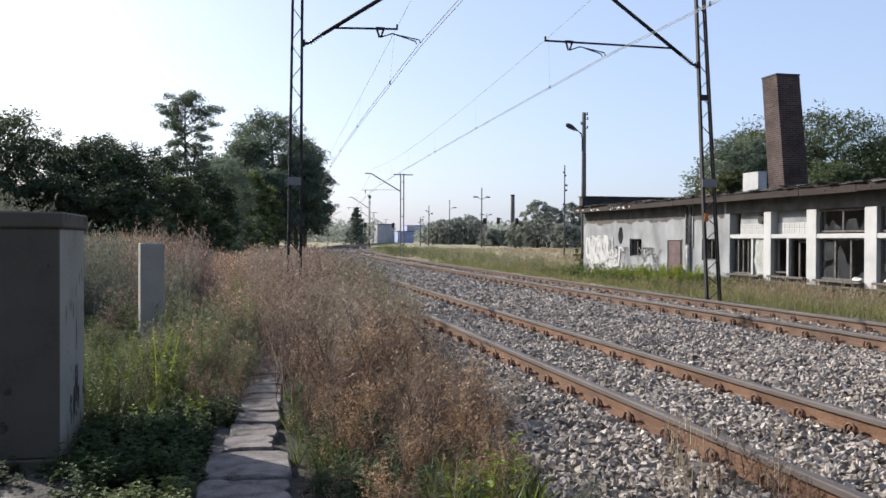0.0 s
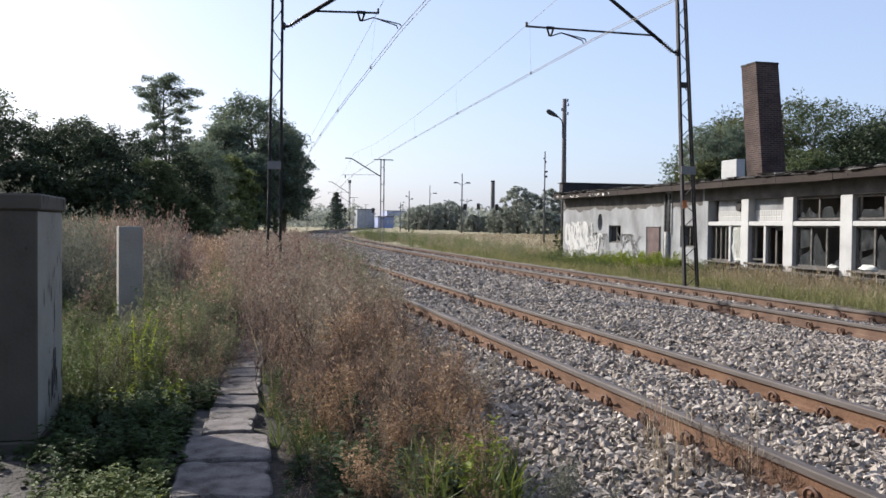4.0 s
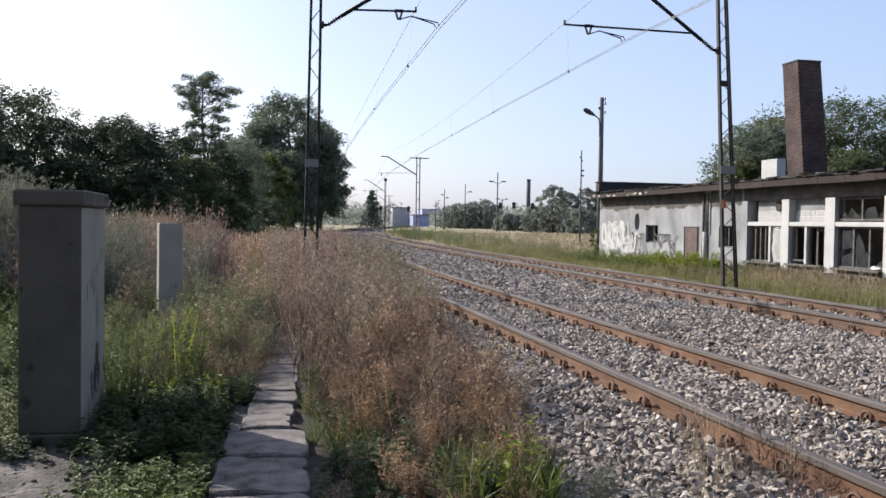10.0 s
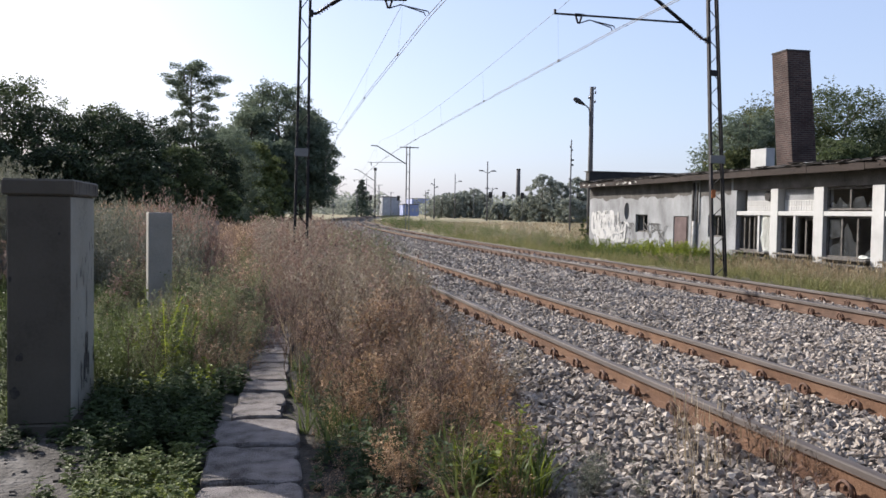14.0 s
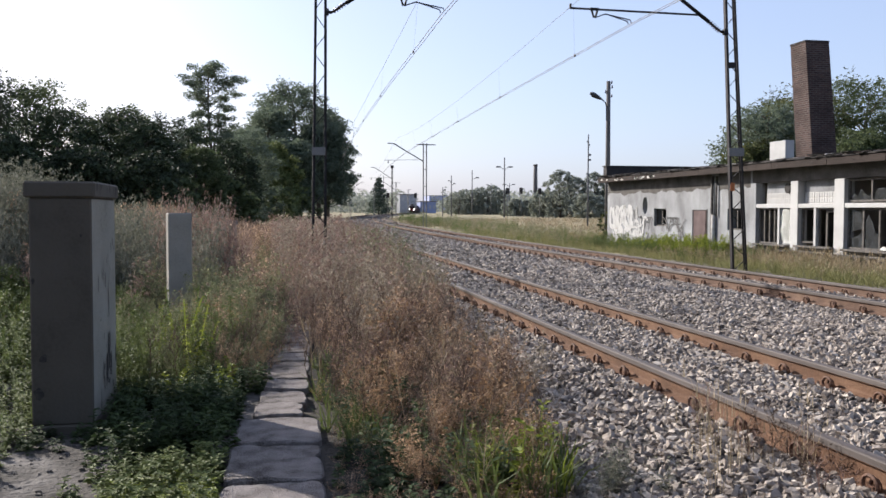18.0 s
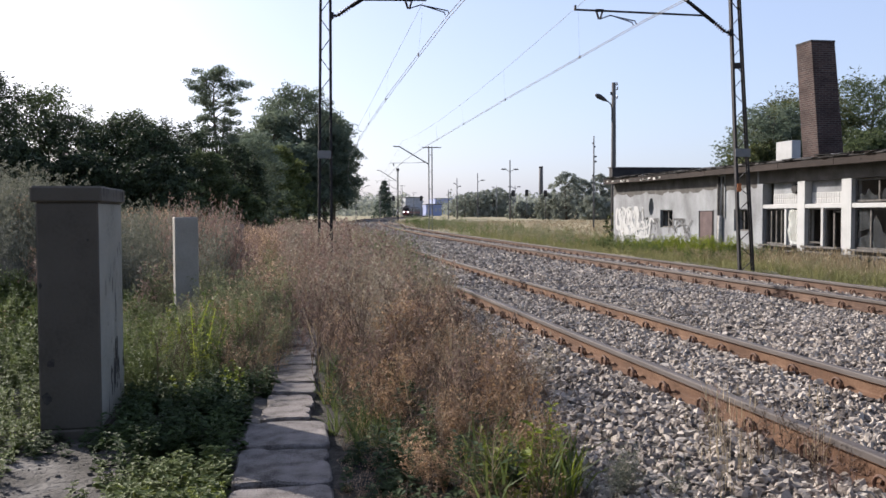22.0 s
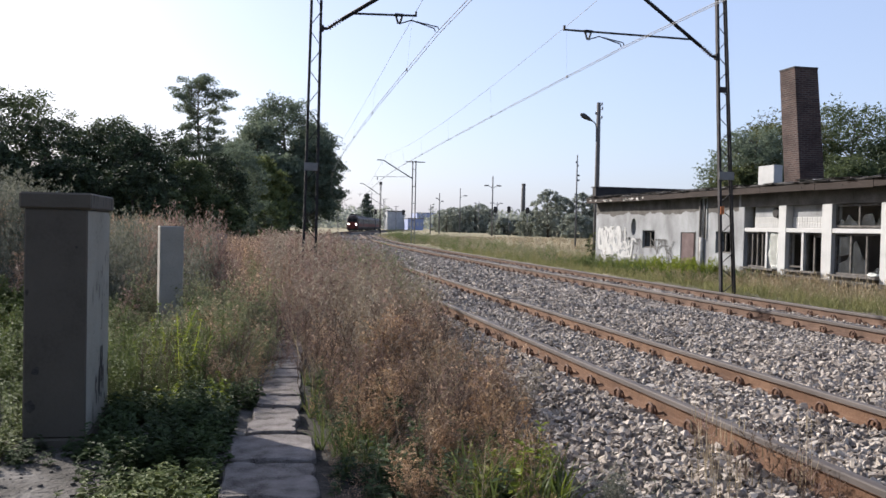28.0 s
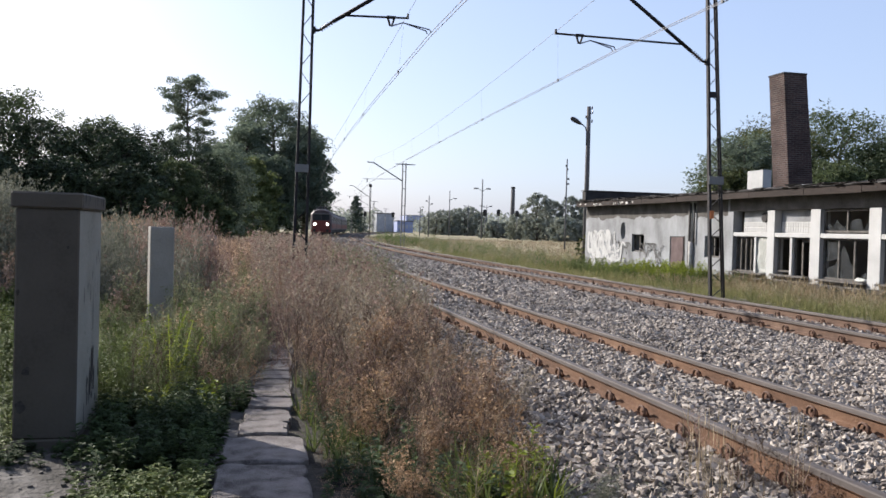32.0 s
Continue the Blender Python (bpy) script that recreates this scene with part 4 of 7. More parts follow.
def stroke(y, z, size, width, mat, name, turns):
    bm = bmesh.new()
    out = FX - 0.0045 - 0.0006 * (sum(o.name.startswith("graffiti_stroke") for o in wall.children) % 60)
    a, pts = rg.uniform(0, 6.3), []
    py, pz = y, z
    for k in range(16):
        a += rg.uniform(-turns, turns)
        py += math.cos(a) * size / 8
        pz += math.sin(a) * size / 6
        pz = min(max(pz, -0.25), 1.0 if py < 38.3 else 1.45)
        py = min(max(py, 33.0), 41.5)
        pts.append((py, pz))
    old = None
    for k, (u, v) in enumerate(pts):
        u2, v2 = pts[min(k + 1, 15)]
        u1, v1 = pts[max(k - 1, 0)]
        d = math.hypot(u2 - u1, v2 - v1) or 1
        nx, nz = -(v2 - v1) / d * width, (u2 - u1) / d * width
        e = (bm.verts.new((out, u + nx, v + nz)), bm.verts.new((out, u - nx, v - nz)))
        if old:
            bm.faces.new((old[0], old[1], e[1], e[0]))
        old = e
    hpart(name, bm, mat, "sprayed paint stroke", wall)


for k in range(30):
    stroke(rg.uniform(38.7, 41.0), rg.uniform(0.0, 1.05), rg.uniform(0.35, 0.8), rg.uniform(0.07, 0.15), M_spray, "graffiti_stroke", 0.8)
for k in range(14):
    stroke(rg.uniform(37.9, 38.6), rg.uniform(0.0, 0.65), rg.uniform(0.4, 0.8), rg.uniform(0.04, 0.08), M_spray, "graffiti_stroke", 0.8)
for k in range(30):
    stroke(rg.uniform(33.3, 35.3) if k < 20 else rg.uniform(36.6, 38.6), rg.uniform(0.25, 0.95), rg.uniform(0.3, 0.6), rg.uniform(0.018, 0.035), M_dark_spray, "graffiti_stroke", 1.0)

# glazed part: white piers, white transom, glass-block panels above two bays
PIERS = [(28.25, 28.62, M_plaster), (25.78, 26.19, M_white), (23.46, 23.93, M_white), (20.87, 21.36, M_white), (18.2, 18.7, M_white), (15.6, 16.1, M_white), (13.0, 13.5, M_white), (10.0, 10.5, M_white)]
for a, b, m in PIERS:
    hpart("pier", boxed(FX - 0.02, FX + 0.32, a, b, 0.02 if m is M_white else BASE - 0.2, 2.24, 0.008), m, "white painted pier" if m is M_white else "grey plastered pier")
# eave shade put into the lintel's colour
hpart("lintel", boxed(FX - 0.01, FX + 0.34, 10.0, 28.5, 2.24, ROOF), M_shade_plaster, "plain plaster band under the eave")
hpart("transom", boxed(FX - 0.005, FX + 0.26, 10.1, 28.25, 1.39, 1.525, 0.008), M_white, "white transom rail")
hpart("apron_wall", boxed(FX + 0.03, FX + 0.34, 10.0, 28.25, BASE - 0.3, 0.14), M_shade_plaster, "low plaster wall under the windows")
for a, b, off in ((26.3, 28.2, 0.0), (23.95, 25.75, 0.02), (21.4, 23.4, 0.0), (18.7, 20.85, 0.01), (16.1, 18.2, 0.0)):
    hpart("sill", boxed(FX - 0.16, FX + 0.06, a - 0.05, b + 0.05, 0.14 + off, 0.20 + off, 0.008, None), M_frame, "grey rotting window sill")
    hpart("sill_rail", boxed(FX - 0.20, FX - 0.12, a - 0.1, b + 0.1, 0.0 + off, 0.04 + off, 0.006), M_frame, "rotting grey rail")
    for k in range(4):
        yk = a + (b - a) * (k + 0.5) / 4
        hpart("rail_bracket", boxed(FX - 0.18, FX + 0.04, yk - 0.03, yk + 0.03, -0.12, -0.02), M_frame)
hpart("small_mullion", boxed(FX + 0.02, FX + 0.14, 26.86, 26.98, 0.2, 1.39, 0.006), M_white, "white mullion")
hpart("small_mullion", boxed(FX + 0.02, FX + 0.14, 24.87, 24.99, 0.2, 1.39, 0.006), M_white, "white mullion")
# glass-block panels with a plaster head
for a, b in ((26.2, 27.95), (23.95, 25.75)):
    hpart("panel_head", boxed(FX + 0.225, FX + 0.30, a, b, 1.88, 2.24), M_plaster, "grey boarded panel")
    cols = 14
    for i in range(cols):
        for j in range(2):
            ya, yb = a + (b - a) * i / cols, a + (b - a) * (i + 1) / cols
            za, zb = 1.53 + 0.175 * j, 1.53 + 0.175 * (j + 1)
            hpart("glass_block", boxed(FX + 0.205, FX + 0.27, ya + 0.008, yb - 0.008, za + 0.006, zb - 0.006, 0.01), M_white)
    hpart("mortar_panel", boxed(FX + 0.215, FX + 0.265, a, b, 1.525, 1.88), M_oldpaint)
hpart("vent_hole", tubed([(FX + 0.24, 26.62, 2.02), (FX + 0.13, 26.62, 2.02)], 0.16, 12), M_tar, "black round vent")
# upper and lower window frames with their remaining glass
for (a, b, nv) in ((21.36, 23.46, 1), (18.7, 20.87, 1), (16.1, 18.2, 1), (13.5, 15.6, 1)):
    w = window(a + 0.02, b - 0.02, 1.56, 2.22, M_frame, nv, 0, label="upper window with jagged broken panes")
    m = (a + b) / 2
    for s0, s1 in ((a + 0.07, m - 0.03), (m + 0.03, b - 0.07)):
        pts = [(s0, 1.60), (s1, 1.60)]
        k = 6
        for i in range(k + 1):
            pts.append((s1 + (s0 - s1) * i / k, rg.uniform(1.63, 1.95)))
        shard(w, pts)
    w = window(a + 0.02, b - 0.02, 0.20, 1.39, M_frame, 2, 0, label="large window with broken panes and bare frames")
    shard(w, [(m + 0.1, 0.26), (b - 0.15, 0.26), (b - 0.12, 0.50), (m + 0.55, 0.62), (m + 0.42, 0.74), (m + 0.3, 0.5)])
    shard(w, [(a + 0.10, 0.26), (a + 0.5, 0.26), (a + 0.36, 0.42), (a + 0.12, 0.5)])
    third = (b - a) / 3
    shard(w, [(a + third + 0.05, 0.26), (a + 2 * third - 0.05, 0.26), (a + 2 * third - 0.05, 0.95), (a + 1.75 * third, 1.2), (a + 1.5 * third, 0.98), (a + 1.3 * third, 0.7), (a + third + 0.05, 0.62)], FX + 0.137)
    shard(w, [(b - third + 0.05, 0.8), (b - 0.09, 0.7), (b - 0.09, 1.33), (b - third + 0.05, 1.33)], FX + 0.137)
w = window(26.98, 28.2, 0.20, 1.39, M_frame, 3, 0, label="barred window bay without glass")
w = window(26.2, 26.86, 0.20, 1.39, M_white, 0, 0, label="window bay with a torn white sheet")
bm = bmesh.new()
rows_ = []
for j in range(9):
    f = j / 8
    wide = 0.62 - 0.10 * math.sin(7.5 * f + 0.3) ** 2 - (0.14 if j == 0 else 0)
    rows_.append([bm.verts.new((FX + 0.06 + 0.02 * math.sin(5 * f + 3 * i), 26.22 + wide * i / 3, 0.24 + 1.12 * f)) for i in range(4)])
for r0, r1 in zip(rows_, rows_[1:]):
    for i in range(3):
        bm.faces.new((r0[i], r0[i + 1], r1[i + 1], r1[i])).smooth = True
bmesh.ops.solidify(bm, geom=bm.faces[:], thickness=0.006)
hpart("torn_sheet", bm, M_curtain, "torn white sheet in the window", w)
w = window(25.0, 25.74, 0.30, 1.39, M_frame, 0, 0, label="narrow dark window")
w = window(23.98, 24.86, BASE + 0.35, 1.39, M_frame, 0, 0, label="open doorway with a grey frame")
hpart("inner_frame", boxed(FX + 0.2, FX + 0.24, 24.55, 24.62, 0.1, 1.28), M_frame, "", w)
hpart("inner_frame", boxed(FX + 0.2, FX + 0.24, 24.05, 24.62, 1.25, 1.31), M_frame, "", w)
for yy, zz, s in ((21.75, 0.22, 0.16), (20.35, 0.24, 0.24), (20.2, 0.2, 0.14)):
    bm = bmesh.new()
    bmesh.ops.create_icosphere(bm, subdivisions=2, radius=s)
    for v in bm.verts:
        v.co.z = max(v.co.z * 0.55 + 0.03 * math.sin(v.co.y * 30), 0)
        v.co.y *= 1.4
    hpart("rubbish_heap", moved(bm, pose(FX + 0.12, yy, zz)), M_curtain, "crumpled white rubbish on the sill")
# rest of the shell: rooms, end walls, floor and ceiling
hpart("back_wall", boxed(26.7, 27.0, 9.7, 41.9, BASE - 0.3, ROOF), M_plaster)
hpart("end_wall", boxed(FX + 0.34, 26.7, 41.6, 41.9, BASE - 0.3, ROOF), M_plaster)
hpart("end_wall", boxed(FX, 26.7, 9.7, 10.0, BASE - 0.3, ROOF), M_plaster)
hpart("inner_wall", boxed(20.6, 20.75, 10.0, 41.6, BASE, ROOF), M_inside, "dim inner wall with peeling paint")
for yy in (28.45, 23.7, 18.4, 33.4):
    hpart("cross_wall", boxed(FX + 0.36, 20.6, yy, yy + 0.14, BASE, ROOF), M_inside, "dim inner wall with peeling paint")
hpart("floor", boxed(FX + 0.34, 26.7, 10.0, 41.6, BASE - 0.2, BASE + 0.25), M_inside)
hpart("ceiling", boxed(FX + 0.34, 26.7, 10.0, 41.6, ROOF - 0.12, ROOF - 0.02), M_inside)
# roof: deck, split fascia boards, felt edge, end parapet
hpart("roof", boxed(FX - 0.40, 27.3, 9.2, 42.0, ROOF, ROOF + 0.16), M_tar, "flat roof covered with black felt")
yy = 9.2
while yy < 41.9:
    ln = min(rg.uniform(2.4, 3.6), 42.0 - yy)
    dz = rg.uniform(-0.012, 0.012)
    hpart("fascia_board", boxed(FX - 0.50, FX - 0.40, yy + 0.006, yy + ln - 0.006, ROOF - 0.045 + dz, ROOF + 0.165 + dz, 0.006), M_fascia, "weathered grey-brown fascia board")
    hpart("felt_edge", boxed(FX - 0.53, FX - 0.30, yy + 0.004, yy + ln - 0.004, ROOF + 0.175 + dz, ROOF + 0.225 + dz + rg.uniform(0, 0.02), 0.01), M_tar, "ragged black roofing felt edge")
    if rg.random() < 0.7:
        hpart("loose_sheet", boxed(FX - 0.45, FX + 0.1, yy + 0.3, yy + ln * rg.uniform(0.4, 0.8), ROOF + 0.20, ROOF + 0.235 + rg.uniform(0.0, 0.03), 0.008), M_fascia, "loose piece of grey sheet")
    yy += ln
for k in range(150):
    yb = rg.uniform(9.5, 41.6)
    ln, up = rg.uniform(0.1, 0.9), rg.uniform(0.0, 0.05) * rg.random()
    bm = boxed(-0.2, 0.2, -ln / 2, ln / 2, -0.02, 0.012, 0.004)
    for v in bm.verts:
        v.co.x += rg.uniform(-0.06, 0.06)
        v.co.y += rg.uniform(-0.08, 0.08)
    hpart("felt_scrap", moved(bm, pose(FX - 0.33, yb, ROOF + 0.235 + up, rg.uniform(-3, 3), rg.uniform(-9, 3), rg.uniform(-8, 8))), (M_tar, M_tar, M_fascia, M_tar, M_shade_plaster, M_tar, M_plate)[k % 7])
for k in range(16):
    yb = 11 + 1.9 * k
    hpart("bolt", tubed([(FX - 0.50, yb, ROOF + 0.06), (FX - 0.515, yb, ROOF + 0.06)], 0.022, 6), M_tar)
hpart("parapet", boxed(FX - 0.3, 27.2, 41.3, 41.75, ROOF + 0.16, 3.42, 0.02), M_tar, "black tarred end parapet")
hpart("parapet_cap", boxed(FX - 0.36, 27.26, 41.25, 41.8, 3.42, 3.46, 0.008), M_frame, "thin metal capping")
for k in range(9):
    yb = rg.uniform(19, 40)
    hpart("roof_debris", boxed(FX + rg.uniform(-0.1, 0.5), FX + rg.uniform(0.6, 0.9), yb, yb + rg.uniform(0.2, 0.7), ROOF + 0.16, ROOF + rg.uniform(0.24, 0.34), 0.02), M_fascia)
# eave shadow coloured onto the plaster: a dark strip with a ragged lower edge
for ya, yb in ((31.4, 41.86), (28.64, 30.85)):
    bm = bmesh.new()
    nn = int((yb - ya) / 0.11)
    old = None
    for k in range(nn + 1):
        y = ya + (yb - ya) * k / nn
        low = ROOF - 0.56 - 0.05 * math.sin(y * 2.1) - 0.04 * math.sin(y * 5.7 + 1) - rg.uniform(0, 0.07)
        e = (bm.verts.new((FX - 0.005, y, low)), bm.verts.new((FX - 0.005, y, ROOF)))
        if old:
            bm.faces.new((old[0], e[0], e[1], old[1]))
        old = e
    hpart("damp_band", bm, M_shade_plaster, "strip of plaster coloured dark as the eave's shadow", wall)
# peeling pieces of pale paint on the fascia's end
for k in range(26):
    y = rg.uniform(35.5, 41.7)
    bm = bmesh.new()
    bm.faces.new([bm.verts.new((FX - 0.504, y + rg.uniform(0.06, 0.22) * math.cos(a), ROOF + 0.05 + rg.uniform(0.02, 0.07) * math.sin(a) + 0.03 * math.sin(y * 9))) for a in np.linspace(0, 2 * math.pi, 9)[:-1]])
    hpart("paint_flake", bm, M_oldpaint if k % 3 else M_tar, "peeling paint on the fascia")
# chimney and block on the roof


def brick_mat():
    m, n, l, b = material("old_brick", 0.92)
    co = n.new("ShaderNodeTexCoord")
    sep = n.new("ShaderNodeSeparateXYZ")
    l.new(co.outputs["Object"], sep.inputs[0])
    add = n.new("ShaderNodeMath")
    l.new(sep.outputs[0], add.inputs[0]), l.new(sep.outputs[1], add.inputs[1])
    cmb = n.new("ShaderNodeCombineXYZ")
    l.new(add.outputs[0], cmb.inputs[0]), l.new(sep.outputs[2], cmb.inputs[1])
    br = n.new("ShaderNodeTexBrick")
    br.inputs["Scale"].default_value = 1.0
    br.inputs["Brick Width"].default_value, br.inputs["Row Height"].default_value, br.inputs["Mortar Size"].default_value = 0.26, 0.077, 0.010
    br.inputs["Color1"].default_value, br.inputs["Color2"].default_value, br.inputs["Mortar"].default_value = (0.046, 0.027, 0.024, 1), (0.086, 0.051, 0.044, 1), (0.112, 0.101, 0.095, 1)
    l.new(cmb.outputs[0], br.inputs["Vector"])
    ns = n.new("ShaderNodeTexNoise")
    ns.inputs["Scale"].default_value, ns.inputs["Detail"].default_value = 1.3, 8
    l.new(co.outputs["Object"], ns.inputs["Vector"])
    r = ramp(n, [(0.3, (0.45, 0.42, 0.40)), (0.65, (1.0, 1.0, 1.0))])
    l.new(ns.outputs[0], r.inputs[0])
    mx = n.new("ShaderNodeMix")
    mx.data_type, mx.blend_type = "RGBA", "MULTIPLY"
    mx.inputs[0].default_value = 1.0
    l.new(br.outputs[0], mx.inputs[6]), l.new(r.outputs[0], mx.inputs[7])
    l.new(mx.outputs[2], b.inputs["Base Color"])
    bp = n.new("ShaderNodeBump")
    bp.inputs["Strength"].default_value, bp.inputs["Distance"].default_value = 0.6, 0.012
    l.new(br.outputs["Fac"], bp.inputs["Height"])
    bp.invert = True
    l.new(bp.outputs[0], b.inputs["Normal"])
    return m


M_brick = brick_mat()
ch = empty("chimney", 20.26, 30.5, ROOF + 0.16)
tagged(ch, "tall square brick chimney, weathered and slightly leaning", "chimney")
bm = boxed(-0.50, 0.52, -0.52, 0.52, 0, 4.62, 0.01)
for v in bm.verts:
    f = v.co.z / 4.62
    v.co.x = v.co.x * (1 - 0.07 * f) - 0.42 * f
    v.co.y *= 1 - 0.06 * f
part("shaft", bm, M_brick, ch)
bm = boxed(-0.485, 0.50, -0.505, 0.505, 4.61, 4.68, 0.012)
part("cap", moved(bm, pose(-0.42, 0, 0)), M_tar, ch, "sooty black cap")
part("collar", boxed(-0.56, 0.56, -0.58, 0.58, 0, 0.14, 0.01), M_oldpaint, ch, "flaking mortar collar")
blk = empty("roof_block", 17.85, 28.95, ROOF + 0.16)
tagged(blk, "white painted concrete block on the flat roof", "roof vent")
part("body", boxed(-0.17, 0.17, -0.50, 0.50, 0.0, 0.90, 0.015), M_block, blk)
vent = empty("roof_vent", 19.4, 22.4, ROOF + 0.16)
tagged(vent, "dark sheet-metal vent on the flat roof", "roof vent")
part("body", tubed([(0, 0, 0), (0, 0, 1.0)], 0.22, 10), M_tar, vent)
part("hood", lathe([(0.34, 1.0), (0.30, 1.12), (0.05, 1.2)], 10), M_tar, vent)

# ---- trees ----


def leaf_cloud(rng, centres, radii, counts, size, flat=0.75, sprays=14, loose=0.30):
    """Single leaves gathered in small sprays within soft clumps; returns vertices and faces."""
    vs = []
    for c, r, n in zip(centres, radii, counts):
        m = max(3, int(sprays))
        e = rng.normal(size=(m, 3))
        e /= np.linalg.norm(e, axis=1)[:, None]
        e *= (r * rng.uniform(0.35, 1.0, m))[:, None] * np.array([1, 1, flat])
        k = rng.integers(0, m, n)
        d = rng.normal(size=(n, 3))
        d *= (1.7 * loose * r * rng.random(n) ** 0.5 / np.linalg.norm(d, axis=1))[:, None] * np.array([1, 1, 0.6])
        p = np.asarray(c) + e[k] + d
        a = rng.normal(size=(n, 3)) * np.array([1, 1, 0.6])
        a /= np.linalg.norm(a, axis=1)[:, None]
        b = np.cross(a, rng.normal(size=(n, 3)))
        b /= np.linalg.norm(b, axis=1)[:, None]
        s = (size * rng.uniform(0.55, 1.35, n))[:, None]
        vs.append(np.stack([p - a * s, p + b * s * 0.62, p + a * s - b * s * 0.3], 1))
    v = np.concatenate(vs).reshape(-1, 3)
    return v, np.arange(len(v)).reshape(-1, 3)


def tree(seed, x, y, z, tall, spread, mat, label, name="tree", crown_from=0.3, leaves=9000, leaf=0.22, clumps=60, trunk=0.022, clump=0.2):
    rng = np.random.default_rng(seed)
    t = empty(name, x, y, z)
    tagged(t, label, "tree" if name == "tree" else "shrub", "trees" if name == "tree" else "shrubs")
    bm = bmesh.new()
    top = Vector((0, 0, tall * 0.93))
    bend = [Vector((0, 0, -0.3))] + [top * f + Vector((math.sin(f * 5 + seed) * 0.03 * tall * f, math.cos(f * 4 + seed) * 0.02 * tall * f, 0)) for f in (0.15, 0.35, 0.55, 0.75, 1.0)]
    r0 = trunk * tall
    tube(bm, bend, [r0 * 1.25, r0, r0 * 0.8, r0 * 0.58, r0 * 0.36, r0 * 0.1], 8)
    cs, rs = [], []
    for k in range(clumps):
        f = crown_from + (1 - crown_from) * ((k + rng.random()) / clumps)
        g = (f - crown_from) / (1 - crown_from)
        prof = math.sqrt(max(0.05, 1 - (2 * g - 0.78) ** 2 / 1.6)) * (0.80 + 0.2 * rng.random())
        a = k * 2.399 + rng.uniform(-0.5, 0.5)
        rad = spread * prof * (0.35 + 0.65 * rng.random() ** 0.6)
        i = min(int(f * 5), 4)
        stem = bend[i].lerp(bend[i + 1], min(1, max(0, f * 5 - i)))
        c = Vector((stem.x + rad * math.cos(a), stem.y + rad * math.sin(a), f * tall * 0.97 + rng.uniform(-0.02, 0.02) * tall))
        cs.append(c)
        rs.append(spread * clump * rng.uniform(0.7, 1.5))
        if k % 3 == 0:
            s0 = stem - Vector((0, 0, rad * 0.35))
            tube(bm, [s0, s0.lerp(c, 0.5) + Vector((0, 0, 0.05 * rad)), c], [r0 * 0.25, r0 * 0.14, r0 * 0.04], 5)
    part("trunk", bm, M_bark, t, "dark branching trunk")
    n = np.maximum(20, (np.array(rs) ** 2 / np.sum(np.array(rs) ** 2) * leaves)).astype(int)
    v, f = leaf_cloud(rng, cs, rs, n, leaf, 0.72)
    raw("crown", v, f, mat, t)
    return t


# dark wood to the left of the line
WOOD = [(-21.5, 66, 12.6, 5.0, M_leaf_dark), (-18.0, 62, 10.5, 4.2, M_leaf_dark), (-17.0, 74, 10.9, 4.6, M_leaf), (-14.2, 68, 8.4, 3.8, M_leaf_dark), (-12.0, 78, 9.4, 4.4, M_leaf),
        (-10.2, 70, 8.3, 3.6, M_leaf_dark), (-8.0, 66, 7.2, 3.2, M_leaf_dark), (-7.4, 80, 9.0, 4.2, M_leaf_dark), (-5.0, 72, 6.0, 2.6, M_leaf), (-26, 76, 14.6, 6, M_leaf_dark), (-24, 58, 10, 4.6, M_leaf_dark),
        (-3.2, 84, 7.4, 3.2, M_leaf_dark), (-1.6, 96, 9.0, 3.8, M_leaf_big), (-11, 58, 5.0, 3.0, M_leaf_dark), (-7.0, 57, 4.6, 2.6, M_leaf_dark), (-15, 56, 5.4, 3.2, M_leaf_dark), (-19.5, 54, 6.0, 3.4, M_leaf_dark)]
WOOD += [(-30 + 4.6 * k, 92 + 5 * (k % 2), 7.2 - 0.75 * k, 3.6, M_leaf_dark) for k in range(6)]
for k, (x, y, h, s, m) in enumerate(WOOD):
    tree(100 + k, x, y, 0.0, h, s, m, "dark green deciduous tree in a dense wood", crown_from=0.08, leaves=16000 if k < 17 else 7000, leaf=0.13 if k < 17 else 0.2, clumps=90, clump=0.21)


